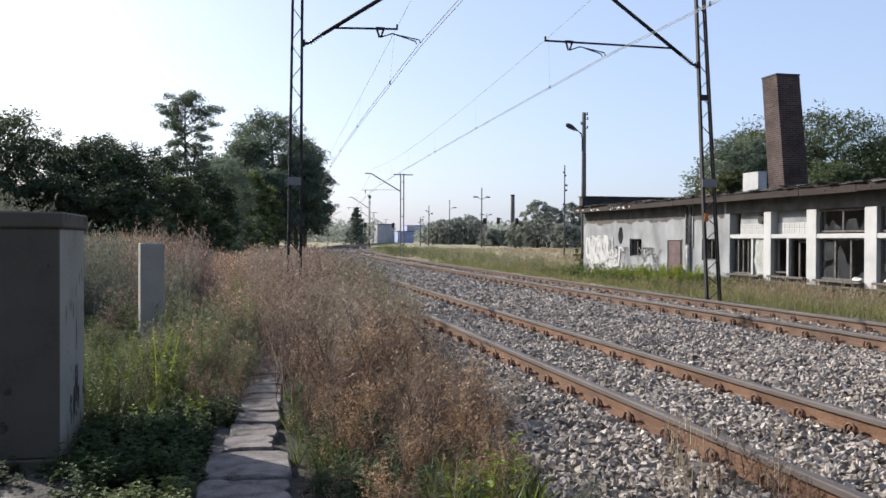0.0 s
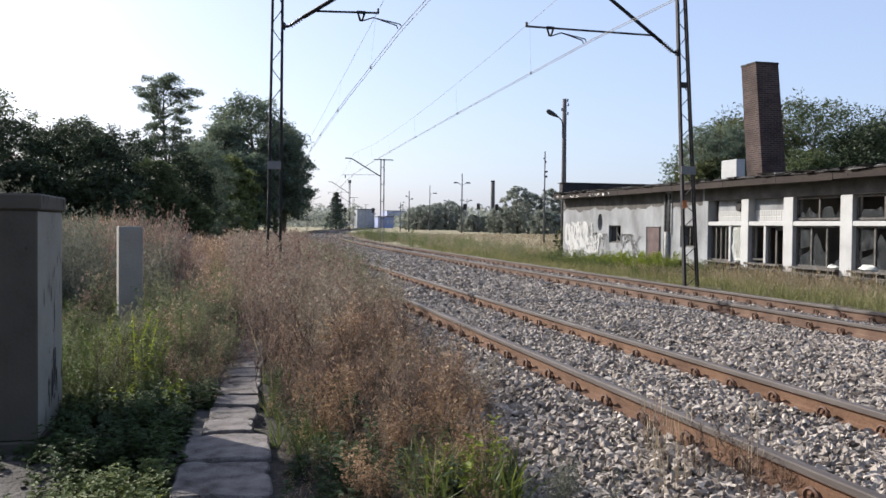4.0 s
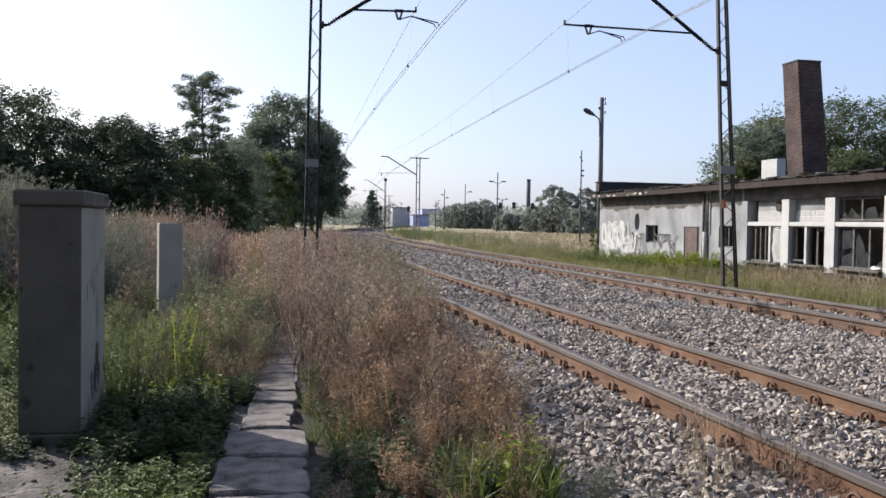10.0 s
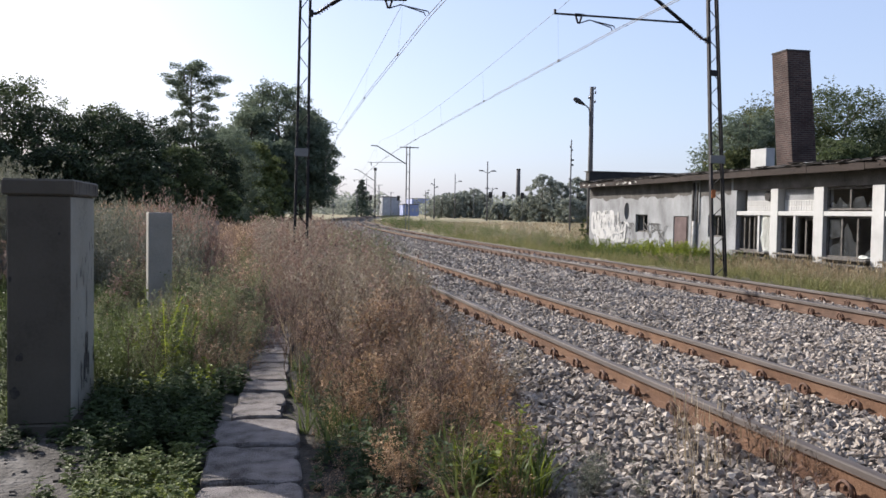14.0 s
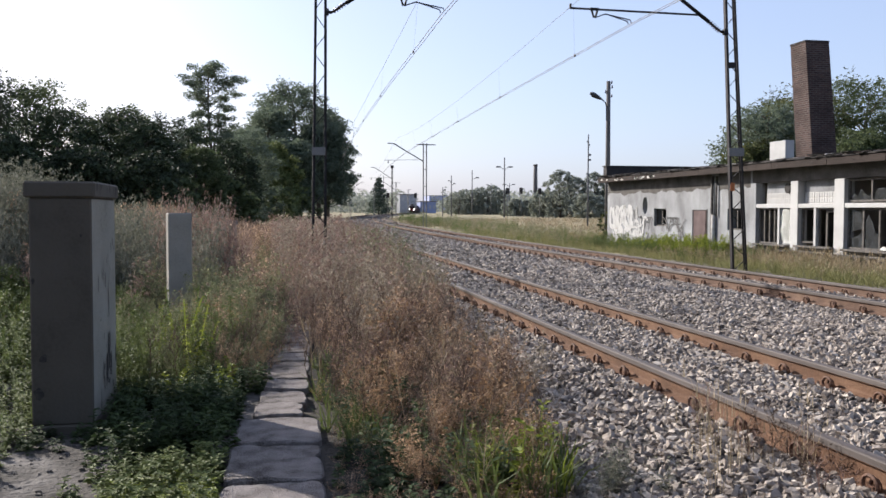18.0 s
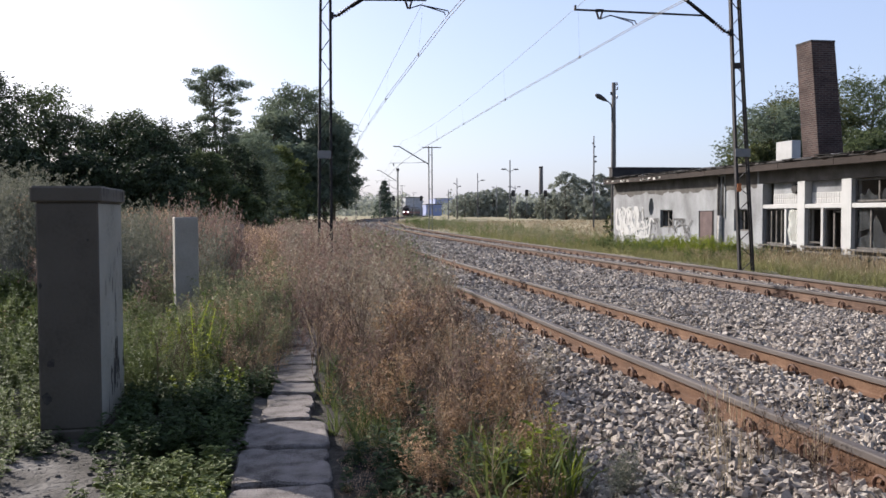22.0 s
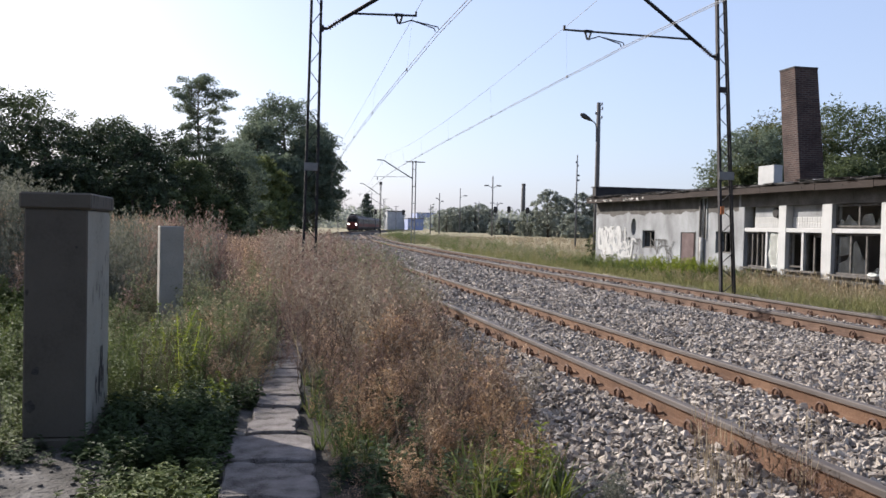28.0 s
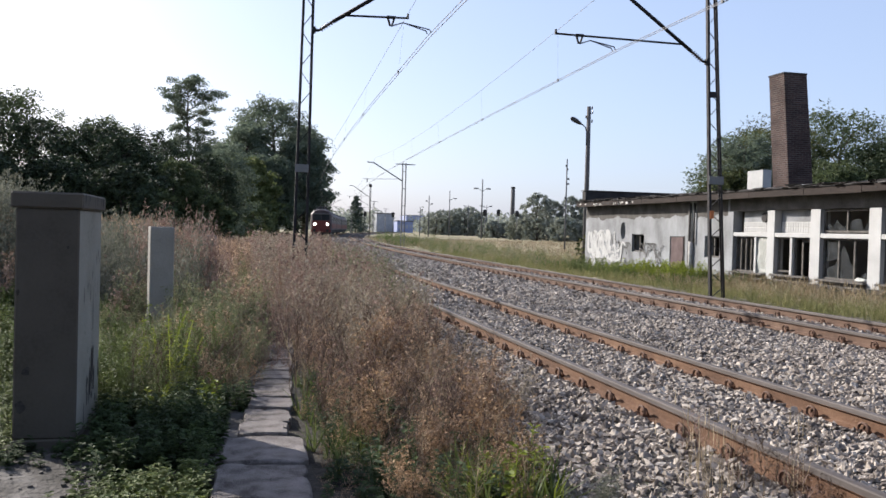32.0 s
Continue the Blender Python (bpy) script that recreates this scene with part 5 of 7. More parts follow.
def open_tree(seed, x, y, z, tall, mat, label):
    """A tall tree with a forked trunk and separate storeys of foliage on long bare limbs."""
    rng = np.random.default_rng(seed)
    t = empty("tree", x, y, z)
    tagged(t, label, "tree", "trees")
    bm = bmesh.new()
    r0 = 0.0125 * tall
    stem = [Vector((0.5, 0, -0.3)), Vector((0.3, 0.1, tall * 0.25)), Vector((0.1, 0, tall * 0.5)), Vector((-0.2, 0.2, tall * 0.72)), Vector((-0.1, 0, tall * 0.96))]
    tube(bm, stem, [r0 * 1.3, r0, r0 * 0.7, r0 * 0.45, r0 * 0.1], 8)
    tube(bm, [stem[1].lerp(stem[2], 0.6), Vector((0.9, 0.3, tall * 0.58)), Vector((1.2, 0.2, tall * 0.74))], [r0 * 0.55, r0 * 0.4, r0 * 0.12], 6)
    cs, rs = [], []
    # storeys: height, reach to either side, clump size
    for h, left, right, size in ((0.97, 0.8, 0.9, 1.0), (0.93, 1.5, 1.3, 1.0), (0.89, 2.5, 2.8, 1.05), (0.84, 2.1, 3.5, 1.05), (0.79, 1.5, 2.4, 1.0), (0.74, 1.7, 1.7, 0.95),
                                  (0.68, 1.4, 2.4, 0.95), (0.63, 2.0, 2.0, 0.95), (0.58, 1.6, 2.7, 1.0), (0.53, 3.4, 2.2, 1.2), (0.47, 3.0, 2.8, 1.3), (0.42, 3.8, 2.6, 1.4), (0.36, 3.6, 3.0, 1.4), (0.30, 3.0, 2.8, 1.5)):
        for reach in (-left, right):
            root = stem[2].lerp(stem[4], (h - 0.12 - 0.5) / 0.46) if h > 0.62 else stem[1].lerp(stem[2], max(0, (h - 0.33) / 0.25))
            end = Vector((reach, rng.uniform(-1.5, 1.5), h * tall))
            tube(bm, [root, root.lerp(end, 0.5) + Vector((0, 0, -0.25)), end], [r0 * 0.26, r0 * 0.16, r0 * 0.05], 5)
            for f in (0.35, 0.7, 1.0):
                if rng.random() < 0.92:
                    c = root.lerp(end, f) + Vector((rng.normal() * 0.25, rng.normal() * 0.9, rng.normal() * 0.25 + 0.2))
                    c.z = max(c.z, h * tall - 0.6)
                    cs.append(c), rs.append(size * rng.uniform(0.8, 1.2))
    part("trunk", bm, M_bark, t, "dark forked trunk with bare limbs")
    n = [int(260 * r * r) for r in rs]
    v, f = leaf_cloud(rng, cs, rs, n, 0.15, 0.42, 12, 0.34)
    raw("crown", v, f, mat, t)
    return t


open_tree(31, -6.2, 110, -0.4, 19.4, M_leaf_big, "tall slender tree with an open storeyed crown")
BIG = [(6.4, 186, 27.5, 10.5, M_leaf_big), (13.0, 192, 22.5, 7.0, M_leaf_big), (1.0, 176, 21.0, 7.5, M_leaf_big), (10.5, 178, 18.0, 6.5, M_leaf_big), (-4.0, 168, 16.0, 7.0, M_leaf_big), (4.5, 165, 14.0, 6.0, M_leaf_big), (0.2, 150, 12.6, 6.2, M_leaf_gold)]
for k, (x, y, h, s, m) in enumerate(BIG):
    tree(50 + k, x, y, -0.4, h, s, m, "large broad-crowned tree close to the curving track", crown_from=0.2, leaves=22000, leaf=0.32, clumps=120, clump=0.21)
UNDER = [(0.5, 158, 5.0, 4.0), (6.0, 160, 5.5, 4.2), (-5.0, 150, 5.0, 4.2), (-3.0, 100, 4.2, 3.0), (1.5, 110, 4.0, 2.8), (-8.0, 92, 4.0, 3.0), (-12.0, 64, 3.6, 3.0), (-6.0, 62, 3.4, 2.6), (-2.6, 74, 3.6, 2.4), (-17.0, 58, 3.6, 3.0), (3.0, 140, 4.4, 3.0)]
for k, (x, y, h, s) in enumerate(UNDER):
    tree(210 + k, x, y, -0.2, h, s, M_leaf if k % 3 else M_leaf_dark, "dark undergrowth bush beneath the trees", "shrub", 0.02, 2200, 0.26, 30)
# trees behind the building
BACK = [(28.2, 47, 7.8, 3.4, M_leaf_big), (31.5, 50, 8.9, 4.4, M_leaf_yellow), (36.5, 50, 9.9, 4.8, M_leaf), (41.0, 47, 8.6, 4.2, M_leaf_dark), (34, 42, 7.4, 3.4, M_leaf_dark), (30.5, 42, 6.0, 2.6, M_leaf), (46, 52, 10.5, 5, M_leaf_dark), (26.6, 45.5, 5.6, 2.5, M_leaf_yellow)]
for k, (x, y, h, s, m) in enumerate(BACK):
    tree(70 + k, x, y, -0.6, h, s, m, "green robinia tree rising behind the derelict building", crown_from=0.12, leaves=26000, leaf=0.105, clumps=130, clump=0.21)
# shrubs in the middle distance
SHRUB = [(62.5, 186, 10.4, 4.4, M_leaf_hazed), (66.5, 190, 9.2, 4.4, M_leaf_hazed), (70.5, 187, 10.0, 3.8, M_leaf_hazed), (74.5, 188, 9.6, 4.6, M_leaf_hazed), (60.5, 192, 6.2, 3.4, M_leaf_hazed), (78.5, 184, 8.6, 4.6, M_leaf_hazed), (65.0, 176, 5.2, 3.8, M_leaf_hazed), (70.0, 176, 4.6, 3.6, M_leaf_hazed), (75.0, 176, 5.4, 4.0, M_leaf_hazed), (83, 186, 9, 5, M_leaf_hazed)]
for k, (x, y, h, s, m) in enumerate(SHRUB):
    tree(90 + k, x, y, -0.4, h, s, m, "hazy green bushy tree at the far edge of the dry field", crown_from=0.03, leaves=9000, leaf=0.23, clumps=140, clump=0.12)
# unseen trees added behind the viewpoint to block sky light
SKY_BLOCKERS = [(-16, -10, 11), (-9, -15, 12), (-2, -17, 11), (5, -18, 12), (12, -16, 11), (19, -13, 12), (-20, -2, 11), (-24, 8, 10)]
for k, (x, y, h) in enumerate(SKY_BLOCKERS):
    tree(250 + k, x, y, -0.3, h, 4.6, M_leaf_dark, "unseen dark green tree added to block sky light", crown_from=0.05, leaves=1600, leaf=0.42, clumps=40)
rb = random.Random(5)
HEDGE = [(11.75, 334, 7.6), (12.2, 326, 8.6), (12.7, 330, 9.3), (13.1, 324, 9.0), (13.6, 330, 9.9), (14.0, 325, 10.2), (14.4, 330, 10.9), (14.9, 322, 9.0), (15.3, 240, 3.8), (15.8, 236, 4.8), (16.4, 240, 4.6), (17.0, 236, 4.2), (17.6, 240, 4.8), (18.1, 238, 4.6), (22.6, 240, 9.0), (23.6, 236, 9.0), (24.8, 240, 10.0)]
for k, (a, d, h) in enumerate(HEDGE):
    tree(130 + k, d * math.sin(radians(a)), d * math.cos(radians(a)), -0.5, h, rb.uniform(0.36, 0.5) * h + 0.6, M_leaf_hazed, "hazy olive-green shrub beyond the field", "shrub", 0.03, 4200, 0.32, 80, clump=0.13)


def spruce(seed, x, y, z, tall, spread):
    """A conical spruce: whorls of drooping boughs that shorten towards the top."""
    rng = np.random.default_rng(seed)
    t = empty("tree", x, y, z)
    tagged(t, "distant dark spruce with a ragged conical crown", "tree", "trees")
    part("trunk", tubed([(0, 0, -0.3), (0, 0, tall)], [0.02 * tall, 0.01], 6), M_bark, t)
    cs, rs, ns = [], [], []
    for k in range(15):
        f = 0.10 + 0.88 * k / 14
        reach = spread * (1.06 - f) ** 0.8 * rng.uniform(0.75, 1.2)
        for j in range(9):
            a = 6.283 * (j + rng.random()) / 9
            for q in (0.45, 0.9):
                cs.append((reach * q * math.cos(a), reach * q * math.sin(a), f * tall - 0.12 * reach * q + rng.normal() * 0.3)), rs.append(0.22 * reach + 0.3), ns.append(18)
    v, f = leaf_cloud(rng, cs, rs, ns, 0.36, 0.5, 4)
    raw("crown", v, f, M_leaf_spruce, t)


spruce(170, 37.5, 300, -0.5, 12.2, 4.0)
tree(171, 17.0, 42.9, -0.6, 1.9, 0.8, M_leaf_yellow, "small yellow-green bush at the building's corner", "shrub", 0.05, 900, 0.09, 20)

# distant wood on the horizon: one mass of clumps
rng = np.random.default_rng(77)
cs, rs, ns = [], [], []
for k in range(900):
    a = radians(rng.uniform(-25, 50))
    d = rng.uniform(520, 900)
    x, y = d * math.sin(a), d * math.cos(a)
    if abs(x - 2 - line_x(max(y, 0))) < 15:
        continue
    h = rng.uniform(8, 17) * d / 700
    for j in range(3):
        cs.append((x + rng.normal() * 5, y + rng.normal() * 5, h * (0.2 + 0.3 * j))), rs.append(rng.uniform(4.5, 8)), ns.append(26)
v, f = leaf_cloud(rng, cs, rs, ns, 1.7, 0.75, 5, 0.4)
tagged(raw("distant_wood", v, f, M_leaf_hazed), "hazy distant wood along the horizon", "wood", kind="stuff")

# ---- far buildings ----


# window glass kept pale: far haze put into its colour
M_far_glass = noisy("hazed_far_glass", [(0.3, (0.3, 0.307, 0.33)), (0.7, (0.405, 0.413, 0.435))], 0.5, 3, 0.5)


def far_house(x0, x1, y0, y1, tall, mat, label, rows, cols):
    h = empty("distant_building", (x0 + x1) / 2, y0, -0.5)
    tagged(h, label, "building", "distant buildings")
    w, d = (x1 - x0) / 2, y1 - y0
    part("wall", boxed(-w, w, 0, d, -0.3, tall), mat, h)
    part("roof", boxed(-w - 0.3, w + 0.3, -0.3, d + 0.3, tall, tall + 0.5), M_hazed_steel, h)
    for i in range(cols):
        for j in range(rows):
            cx = -w + 2 * w * (i + 0.5) / cols
            cz = tall * (j + 0.55) / rows
            part("window", boxed(cx - w * 0.5 / cols, cx + w * 0.5 / cols, -0.06, 0.2, cz - tall * 0.16 / rows, cz + tall * 0.16 / rows), M_far_glass, h)


M_pale = noisy("pale_stucco", [(0.3, (0.271, 0.281, 0.298)), (0.7, (0.372, 0.384, 0.405))], 0.5, 4, 0.9)
M_blue = noisy("blue_sheet", [(0.3, (0.218, 0.255, 0.403)), (0.7, (0.282, 0.321, 0.482))], 0.3, 5, 0.6)
far_house(74.2, 84.0, 500, 512, 10.3, M_pale, "pale distant building with grey windows", 2, 3)
far_house(182.0, 203.0, 1000, 1040, 18.0, M_blue, "long blue distant works hall", 1, 3)
far_house(82.5, 91.0, 480, 492, 6.2, M_blue, "blue distant shed beside the yard", 1, 4)
fc = empty("works_chimney", 79.5, 260, -0.5)
tagged(fc, "tall dark distant works chimney", "chimney")
part("shaft", tubed([(0, 0, 0), (0, 0, 15.3)], [0.74, 0.56], 12), M_pole, fc)
part("rim", tubed([(0, 0, 15.1), (0, 0, 15.5)], 0.62, 12), M_tar, fc)

# ---- low plants: prototypes ----


def weed_proto(rng, branches, fluff, leaf, spread, low=0.35, stem=0.006, wide=0.35):
    """A dry weed one metre tall: a bent stem, rising side branches and many small tufts. Triangles only."""
    vs, fs = [], []

    def tri(a, b, c):
        fs.append((len(vs), len(vs) + 1, len(vs) + 2))
        vs.extend((a, b, c))
    tip = np.array([rng.normal() * 0.16, rng.normal() * 0.16, 1.0])
    bow = np.array([rng.normal() * 0.07, rng.normal() * 0.07, 0])

    def at(f):
        return tip * np.array([f * f, f * f, f]) + bow * math.sin(math.pi * f)
    for k in range(4):
        a, b = at(k / 4), at((k + 1) / 4)
        o = np.array([math.cos(k * 1.3), math.sin(k * 1.3), 0]) * stem * (1 - 0.2 * k)
        tri(a - o, a + o, b + o * 0.7), tri(a - o, b + o * 0.7, b - o * 0.7)
    for k in range(branches):
        f = low + (0.98 - low) * rng.random() ** 0.85
        a = at(f)
        ang = rng.uniform(0, 6.3)
        ln = spread * (1.2 - 0.85 * f) * rng.uniform(0.45, 1.25)
        flare = rng.uniform(0.45, 0.95)
        d = np.array([math.cos(ang) * flare, math.sin(ang) * flare, rng.uniform(0.45, 0.9)])
        e = a + d * ln
        o = np.array([-math.sin(ang), math.cos(ang), 0]) * stem * 0.5
        tri(a - o, a + o, e)
        for j in range(fluff):
            g = rng.uniform(0.2, 1.08)
            c = a + d * ln * g + rng.normal(size=3) * 0.02
            u = rng.normal(size=3) + d * 0.8
            u /= np.linalg.norm(u)
            w = np.cross(u, rng.normal(size=3))
            w /= np.linalg.norm(w)
            s = leaf * rng.uniform(0.5, 1.5)
            tri(c - u * s, c + u * s, c + w * s * wide)
    return np.array(vs), np.array(fs)


def plume_proto(rng, stems, tufts, leaf, spread, low=0.18, stem=0.004, wide=0.2, fan=0.10):
    """A feathery weed one metre tall: upright spires, each set round with narrow rising tufts. Triangles only."""
    vs, fs = [], []

    def tri(a, b, c):
        fs.append((len(vs), len(vs) + 1, len(vs) + 2))
        vs.extend((a, b, c))
    for q in range(stems):
        ang = rng.uniform(0, 6.3)
        tall = rng.uniform(0.62, 1.0) if q else 1.0
        reach = spread * rng.uniform(0.3, 1.0) if q else spread * 0.25
        tip = np.array([math.cos(ang) * reach, math.sin(ang) * reach, tall])
        start = 0.0 if q < 2 else rng.uniform(0.05, 0.3)

        def at(f):
            return tip * np.array([f ** 1.5, f ** 1.5, f])
        o = np.array([math.sin(ang), math.cos(ang), 0]) * stem
        a, b, e = at(start * 0.5), at(0.55), at(1.0)
        tri(a - o, a + o, b + o * 0.6), tri(b - o * 0.6, b + o * 0.6, e)
        for j in range(tufts):
            f = low + (1.0 - low) * rng.random() ** 0.8
            r = fan * (1.15 - f) ** 0.8 * rng.uniform(0.1, 1.0)
            t = rng.uniform(0, 6.3)
            out = np.array([math.cos(t), math.sin(t), 0])
            c = at(f) + out * r + rng.normal(size=3) * 0.008
            u = np.array([0, 0, 0.9]) + out * rng.uniform(0.1, 0.8) + rng.normal(size=3) * 0.3
            u /= np.linalg.norm(u)
            w = np.cross(u, rng.normal(size=3))
            w /= np.linalg.norm(w)
            s = leaf * rng.uniform(0.5, 1.5) * (1.15 - 0.4 * f)
            tri(c - u * s, c + u * s, c + w * s * 2 * wide)
    return np.array(vs), np.array(fs)


def bushy_proto(rng, stems, branches, seeds, size, spread, low=0.2, reach=0.26, stem=0.004):
    """A dry seeding weed one metre tall: leaning stems, side branches and small seed clusters. Triangles only."""
    vs, fs = [], []

    def tri(a, b, c):
        fs.append((len(vs), len(vs) + 1, len(vs) + 2))
        vs.extend((a, b, c))
    for q in range(stems):
        ang = rng.uniform(0, 6.3)
        tall = rng.uniform(0.6, 1.0) if q else 1.0
        lean = spread * rng.uniform(0.3, 1.0) if q else spread * 0.3
        tip = np.array([math.cos(ang) * lean, math.sin(ang) * lean, tall])

        def at(f):
            return tip * np.array([f ** 1.4, f ** 1.4, f])
        o = np.array([math.sin(ang), math.cos(ang), 0]) * stem
        b = at(0.55)
        tri(-o, o, b), tri(b - o * 0.7, b + o * 0.7, at(1.0))
        for k in range(branches):
            f = low + (1 - low) * (k + rng.random()) / branches
            a, t = at(f), rng.uniform(0, 6.3)
            flare = rng.uniform(0.5, 1.0)
            d = np.array([math.cos(t) * flare, math.sin(t) * flare, rng.uniform(0.35, 0.95)])
            ln = (reach * (1.08 - f) + 0.04) * rng.uniform(0.5, 1.25)
            w = np.array([-math.sin(t), math.cos(t), 0]) * stem * 0.6
            tri(a - w, a + w, a + d * ln)
            for j in range(seeds):
                c = a + d * ln * rng.uniform(0.1, 1.08) + rng.normal(size=3) * 0.013
                u = rng.normal(size=3)
                u /= np.linalg.norm(u)
                v = np.cross(u, rng.normal(size=3))
                v /= np.linalg.norm(v)
                s = size * rng.uniform(0.5, 1.5)
                tri(c - u * s, c + u * s * 0.6 + v * s * 0.5, c + u * s * 0.6 - v * s * 0.5)
    return np.array(vs), np.array(fs)


def leafy_proto(rng, count, leaf, low=0.05, width=0.35):
    """A leafy green weed one metre tall: a stem with pointed leaves, two triangles each."""
    vs, fs = [], []

    def tri(a, b, c):
        fs.append((len(vs), len(vs) + 1, len(vs) + 2))
        vs.extend((a, b, c))
    top = np.array([rng.normal() * 0.10, rng.normal() * 0.10, 1.0])
    for k in range(3):
        a, b = top * (k / 3), top * ((k + 1) / 3)
        o = np.array([0.007, 0.004, 0])
        tri(a - o, a + o, b + o * 0.6), tri(a - o, b + o * 0.6, b - o * 0.6)
    for k in range(count):
        f = low + (1 - low) * rng.random()
        a = top * f
        ang = rng.uniform(0, 6.3)
        ln = leaf * rng.uniform(0.6, 1.4) * (1.25 - 0.6 * f)
        d = np.array([math.cos(ang), math.sin(ang), rng.uniform(-0.15, 0.7)])
        side = np.array([-math.sin(ang), math.cos(ang), rng.uniform(-0.3, 0.3)]) * ln * width
        m = a + d * ln * 0.55 + np.array([0, 0, 0.05 * ln])
        e = a + d * ln - np.array([0, 0, 0.25 * ln])
        tri(a, m + side, e), tri(a, e, m - side)
    return np.array(vs), np.array(fs)


def blade_proto(rng, count, spread=0.10, width=0.012, heads=False):
    """A tuft of grass one metre tall."""
    vs, fs = [], []
    for k in range(count):
        ang, r = rng.uniform(0, 6.3), spread * math.sqrt(rng.random())
        a = np.array([r * math.cos(ang), r * math.sin(ang), 0])
        h = rng.uniform(0.5, 1.0)
        lean = rng.normal(size=2) * 0.22
        m = a + np.array([lean[0] * 0.35, lean[1] * 0.35, h * 0.6])
        e = a + np.array([lean[0], lean[1], h])
        o = np.array([-math.sin(ang * 3), math.cos(ang * 3), 0]) * width
        n = len(vs)
        vs.extend((a - o, a + o, m + o * 0.7, m - o * 0.7, e))
        fs.extend(((n, n + 1, n + 2), (n, n + 2, n + 3), (n + 3, n + 2, n + 4)))
        if heads:
            n = len(vs)
            vs.extend((e - o * 1.6 - [0, 0, 0.12], e + o * 1.6 - [0, 0, 0.12], e + [0, 0, 0.05]))
            fs.append((n, n + 1, n + 2))
    return np.array(vs), np.array(fs)


def scatter(name, protos, xs, ys, zs, heights, mat, label, category, seed, girth=1.0):
    """One mesh of many plants: each prototype turned, scaled and set on the ground."""
    rng = np.random.default_rng(seed)
    which = rng.integers(0, len(protos), len(xs))
    turn = rng.uniform(0, 2 * math.pi, len(xs))
    vs, fs, n = [], [], 0
    for k, (pv, pf) in enumerate(protos):
        i = np.where(which == k)[0]
        if not len(i):
            continue
        c, s = np.cos(turn[i])[:, None], np.sin(turn[i])[:, None]
        h = heights[i][:, None]
        g = girth * h ** 0.7
        v = np.stack([(pv[None, :, 0] * c - pv[None, :, 1] * s) * g + xs[i][:, None], (pv[None, :, 0] * s + pv[None, :, 1] * c) * g + ys[i][:, None], pv[None, :, 2] * h + zs[i][:, None]], -1)
        f = pf[None] + (np.arange(len(i)) * len(pv))[:, None, None] + n
        vs.append(v.reshape(-1, 3)), fs.append(f.reshape(-1, 3))
        n += len(i) * len(pv)
    ob = raw(name, np.concatenate(vs), np.concatenate(fs), mat)
    return tagged(ob, label, category, kind="stuff")


rng = np.random.default_rng(21)
P_dry = [plume_proto(rng, 6, 22, 0.026, 0.30, 0.16, 0.004, 0.22, 0.11) for k in range(14)]
P_bushy = [bushy_proto(rng, 4, 8, 6, 0.017, 0.34, 0.24) for k in range(14)]
P_mist = [bushy_proto(rng, 4, 8, 5, 0.019, 0.30, 0.32, 0.30, 0.003) for k in range(12)]
P_mist_far = [plume_proto(rng, 5, 17, 0.028, 0.26, 0.2, 0.004, 0.22, 0.11) for k in range(12)] + [bushy_proto(rng, 3, 6, 7, 0.021, 0.30, 0.26, 0.30, 0.004) for k in range(12)]
P_branch = [weed_proto(rng, 22, 3, 0.016, 0.55, 0.22, 0.006, 0.3) for k in range(8)]
P_spray = [leafy_proto(rng, 90, 0.062, 0.05, 0.3) for k in range(8)]
P_stalk = [weed_proto(rng, 18, 4, 0.018, 0.4, 0.22, 0.010, 0.5) for k in range(8)]
P_twig = [weed_proto(rng, 16, 1, 0.012, 0.5, 0.2, 0.007) for k in range(8)]
P_leafy = [leafy_proto(rng, 36, 0.12) for k in range(7)]
P_low = [leafy_proto(rng, 38, 0.20, 0.02, 0.33) for k in range(9)]
P_grass = [blade_proto(rng, 9) for k in range(6)]
P_blade = [blade_proto(rng, 9, 0.08, 0.015) for k in range(6)]
P_broad = [leafy_proto(rng, 26, 0.17, 0.05, 0.32) for k in range(6)]
P_field = [blade_proto(rng, 4, 0.16, 0.012, True) for k in range(6)]
P_straw = [blade_proto(rng, 8, 0.12, 0.008, True) for k in range(6)]


def spots(n, x0, x1, y0, y1, keep=None, near=1.0):
    """Random places in a rectangle, denser towards y0, kept by a test."""
    y = y0 + (y1 - y0) * rng.random(n) ** near
    x = rng.uniform(x0, x1, n)
    if keep is not None:
        k = keep(x, y)
        x, y = x[k], y[k]
    return x, y, ground_z(x, y) - 0.02


def path_x(y):
    return 0.075 + (y - 5.5) * 0.045


def right_strip(x, y):
    edge = np.interp(y, [4.5, 5.5, 7.0, 9.0, 12, 16, 20, 40], [1.47, 1.68, 1.92, 2.05, 2.3, 2.6, 2.75, 3.0]) + 0.16 * np.sin(y * 2.7) + 0.1 * np.sin(y * 7.1)
    left = np.where(y < 17, path_x(y) + np.interp(y, [4.5, 6.3, 7.2, 7.8], [0.72, 0.66, 0.38, 0.25]) + 0.09 * np.sin(y * 4.3), path_x(17) - 0.3)
    return (x > left) & (x < edge + curve_x(y) - X0)


def left_bank(x, y):
    right = np.where(y < 17, path_x(y) - 0.28 + 0.10 * np.sin(y * 3.1), path_x(17) + 0.3)
    near = np.interp(x, [-9, -4, -1.6, -0.6, 0.3], [9.5, 9.5, 10.5, 10.5, 11.5])
    return (x < right) & (y > near)


def tall_of(y, lo=0.80, hi=1.42):
    return np.interp(y, [5, 6.2, 8, 13, 20, 40], [lo * 0.72, lo, lo + 0.1, lo + 0.35, hi, hi])


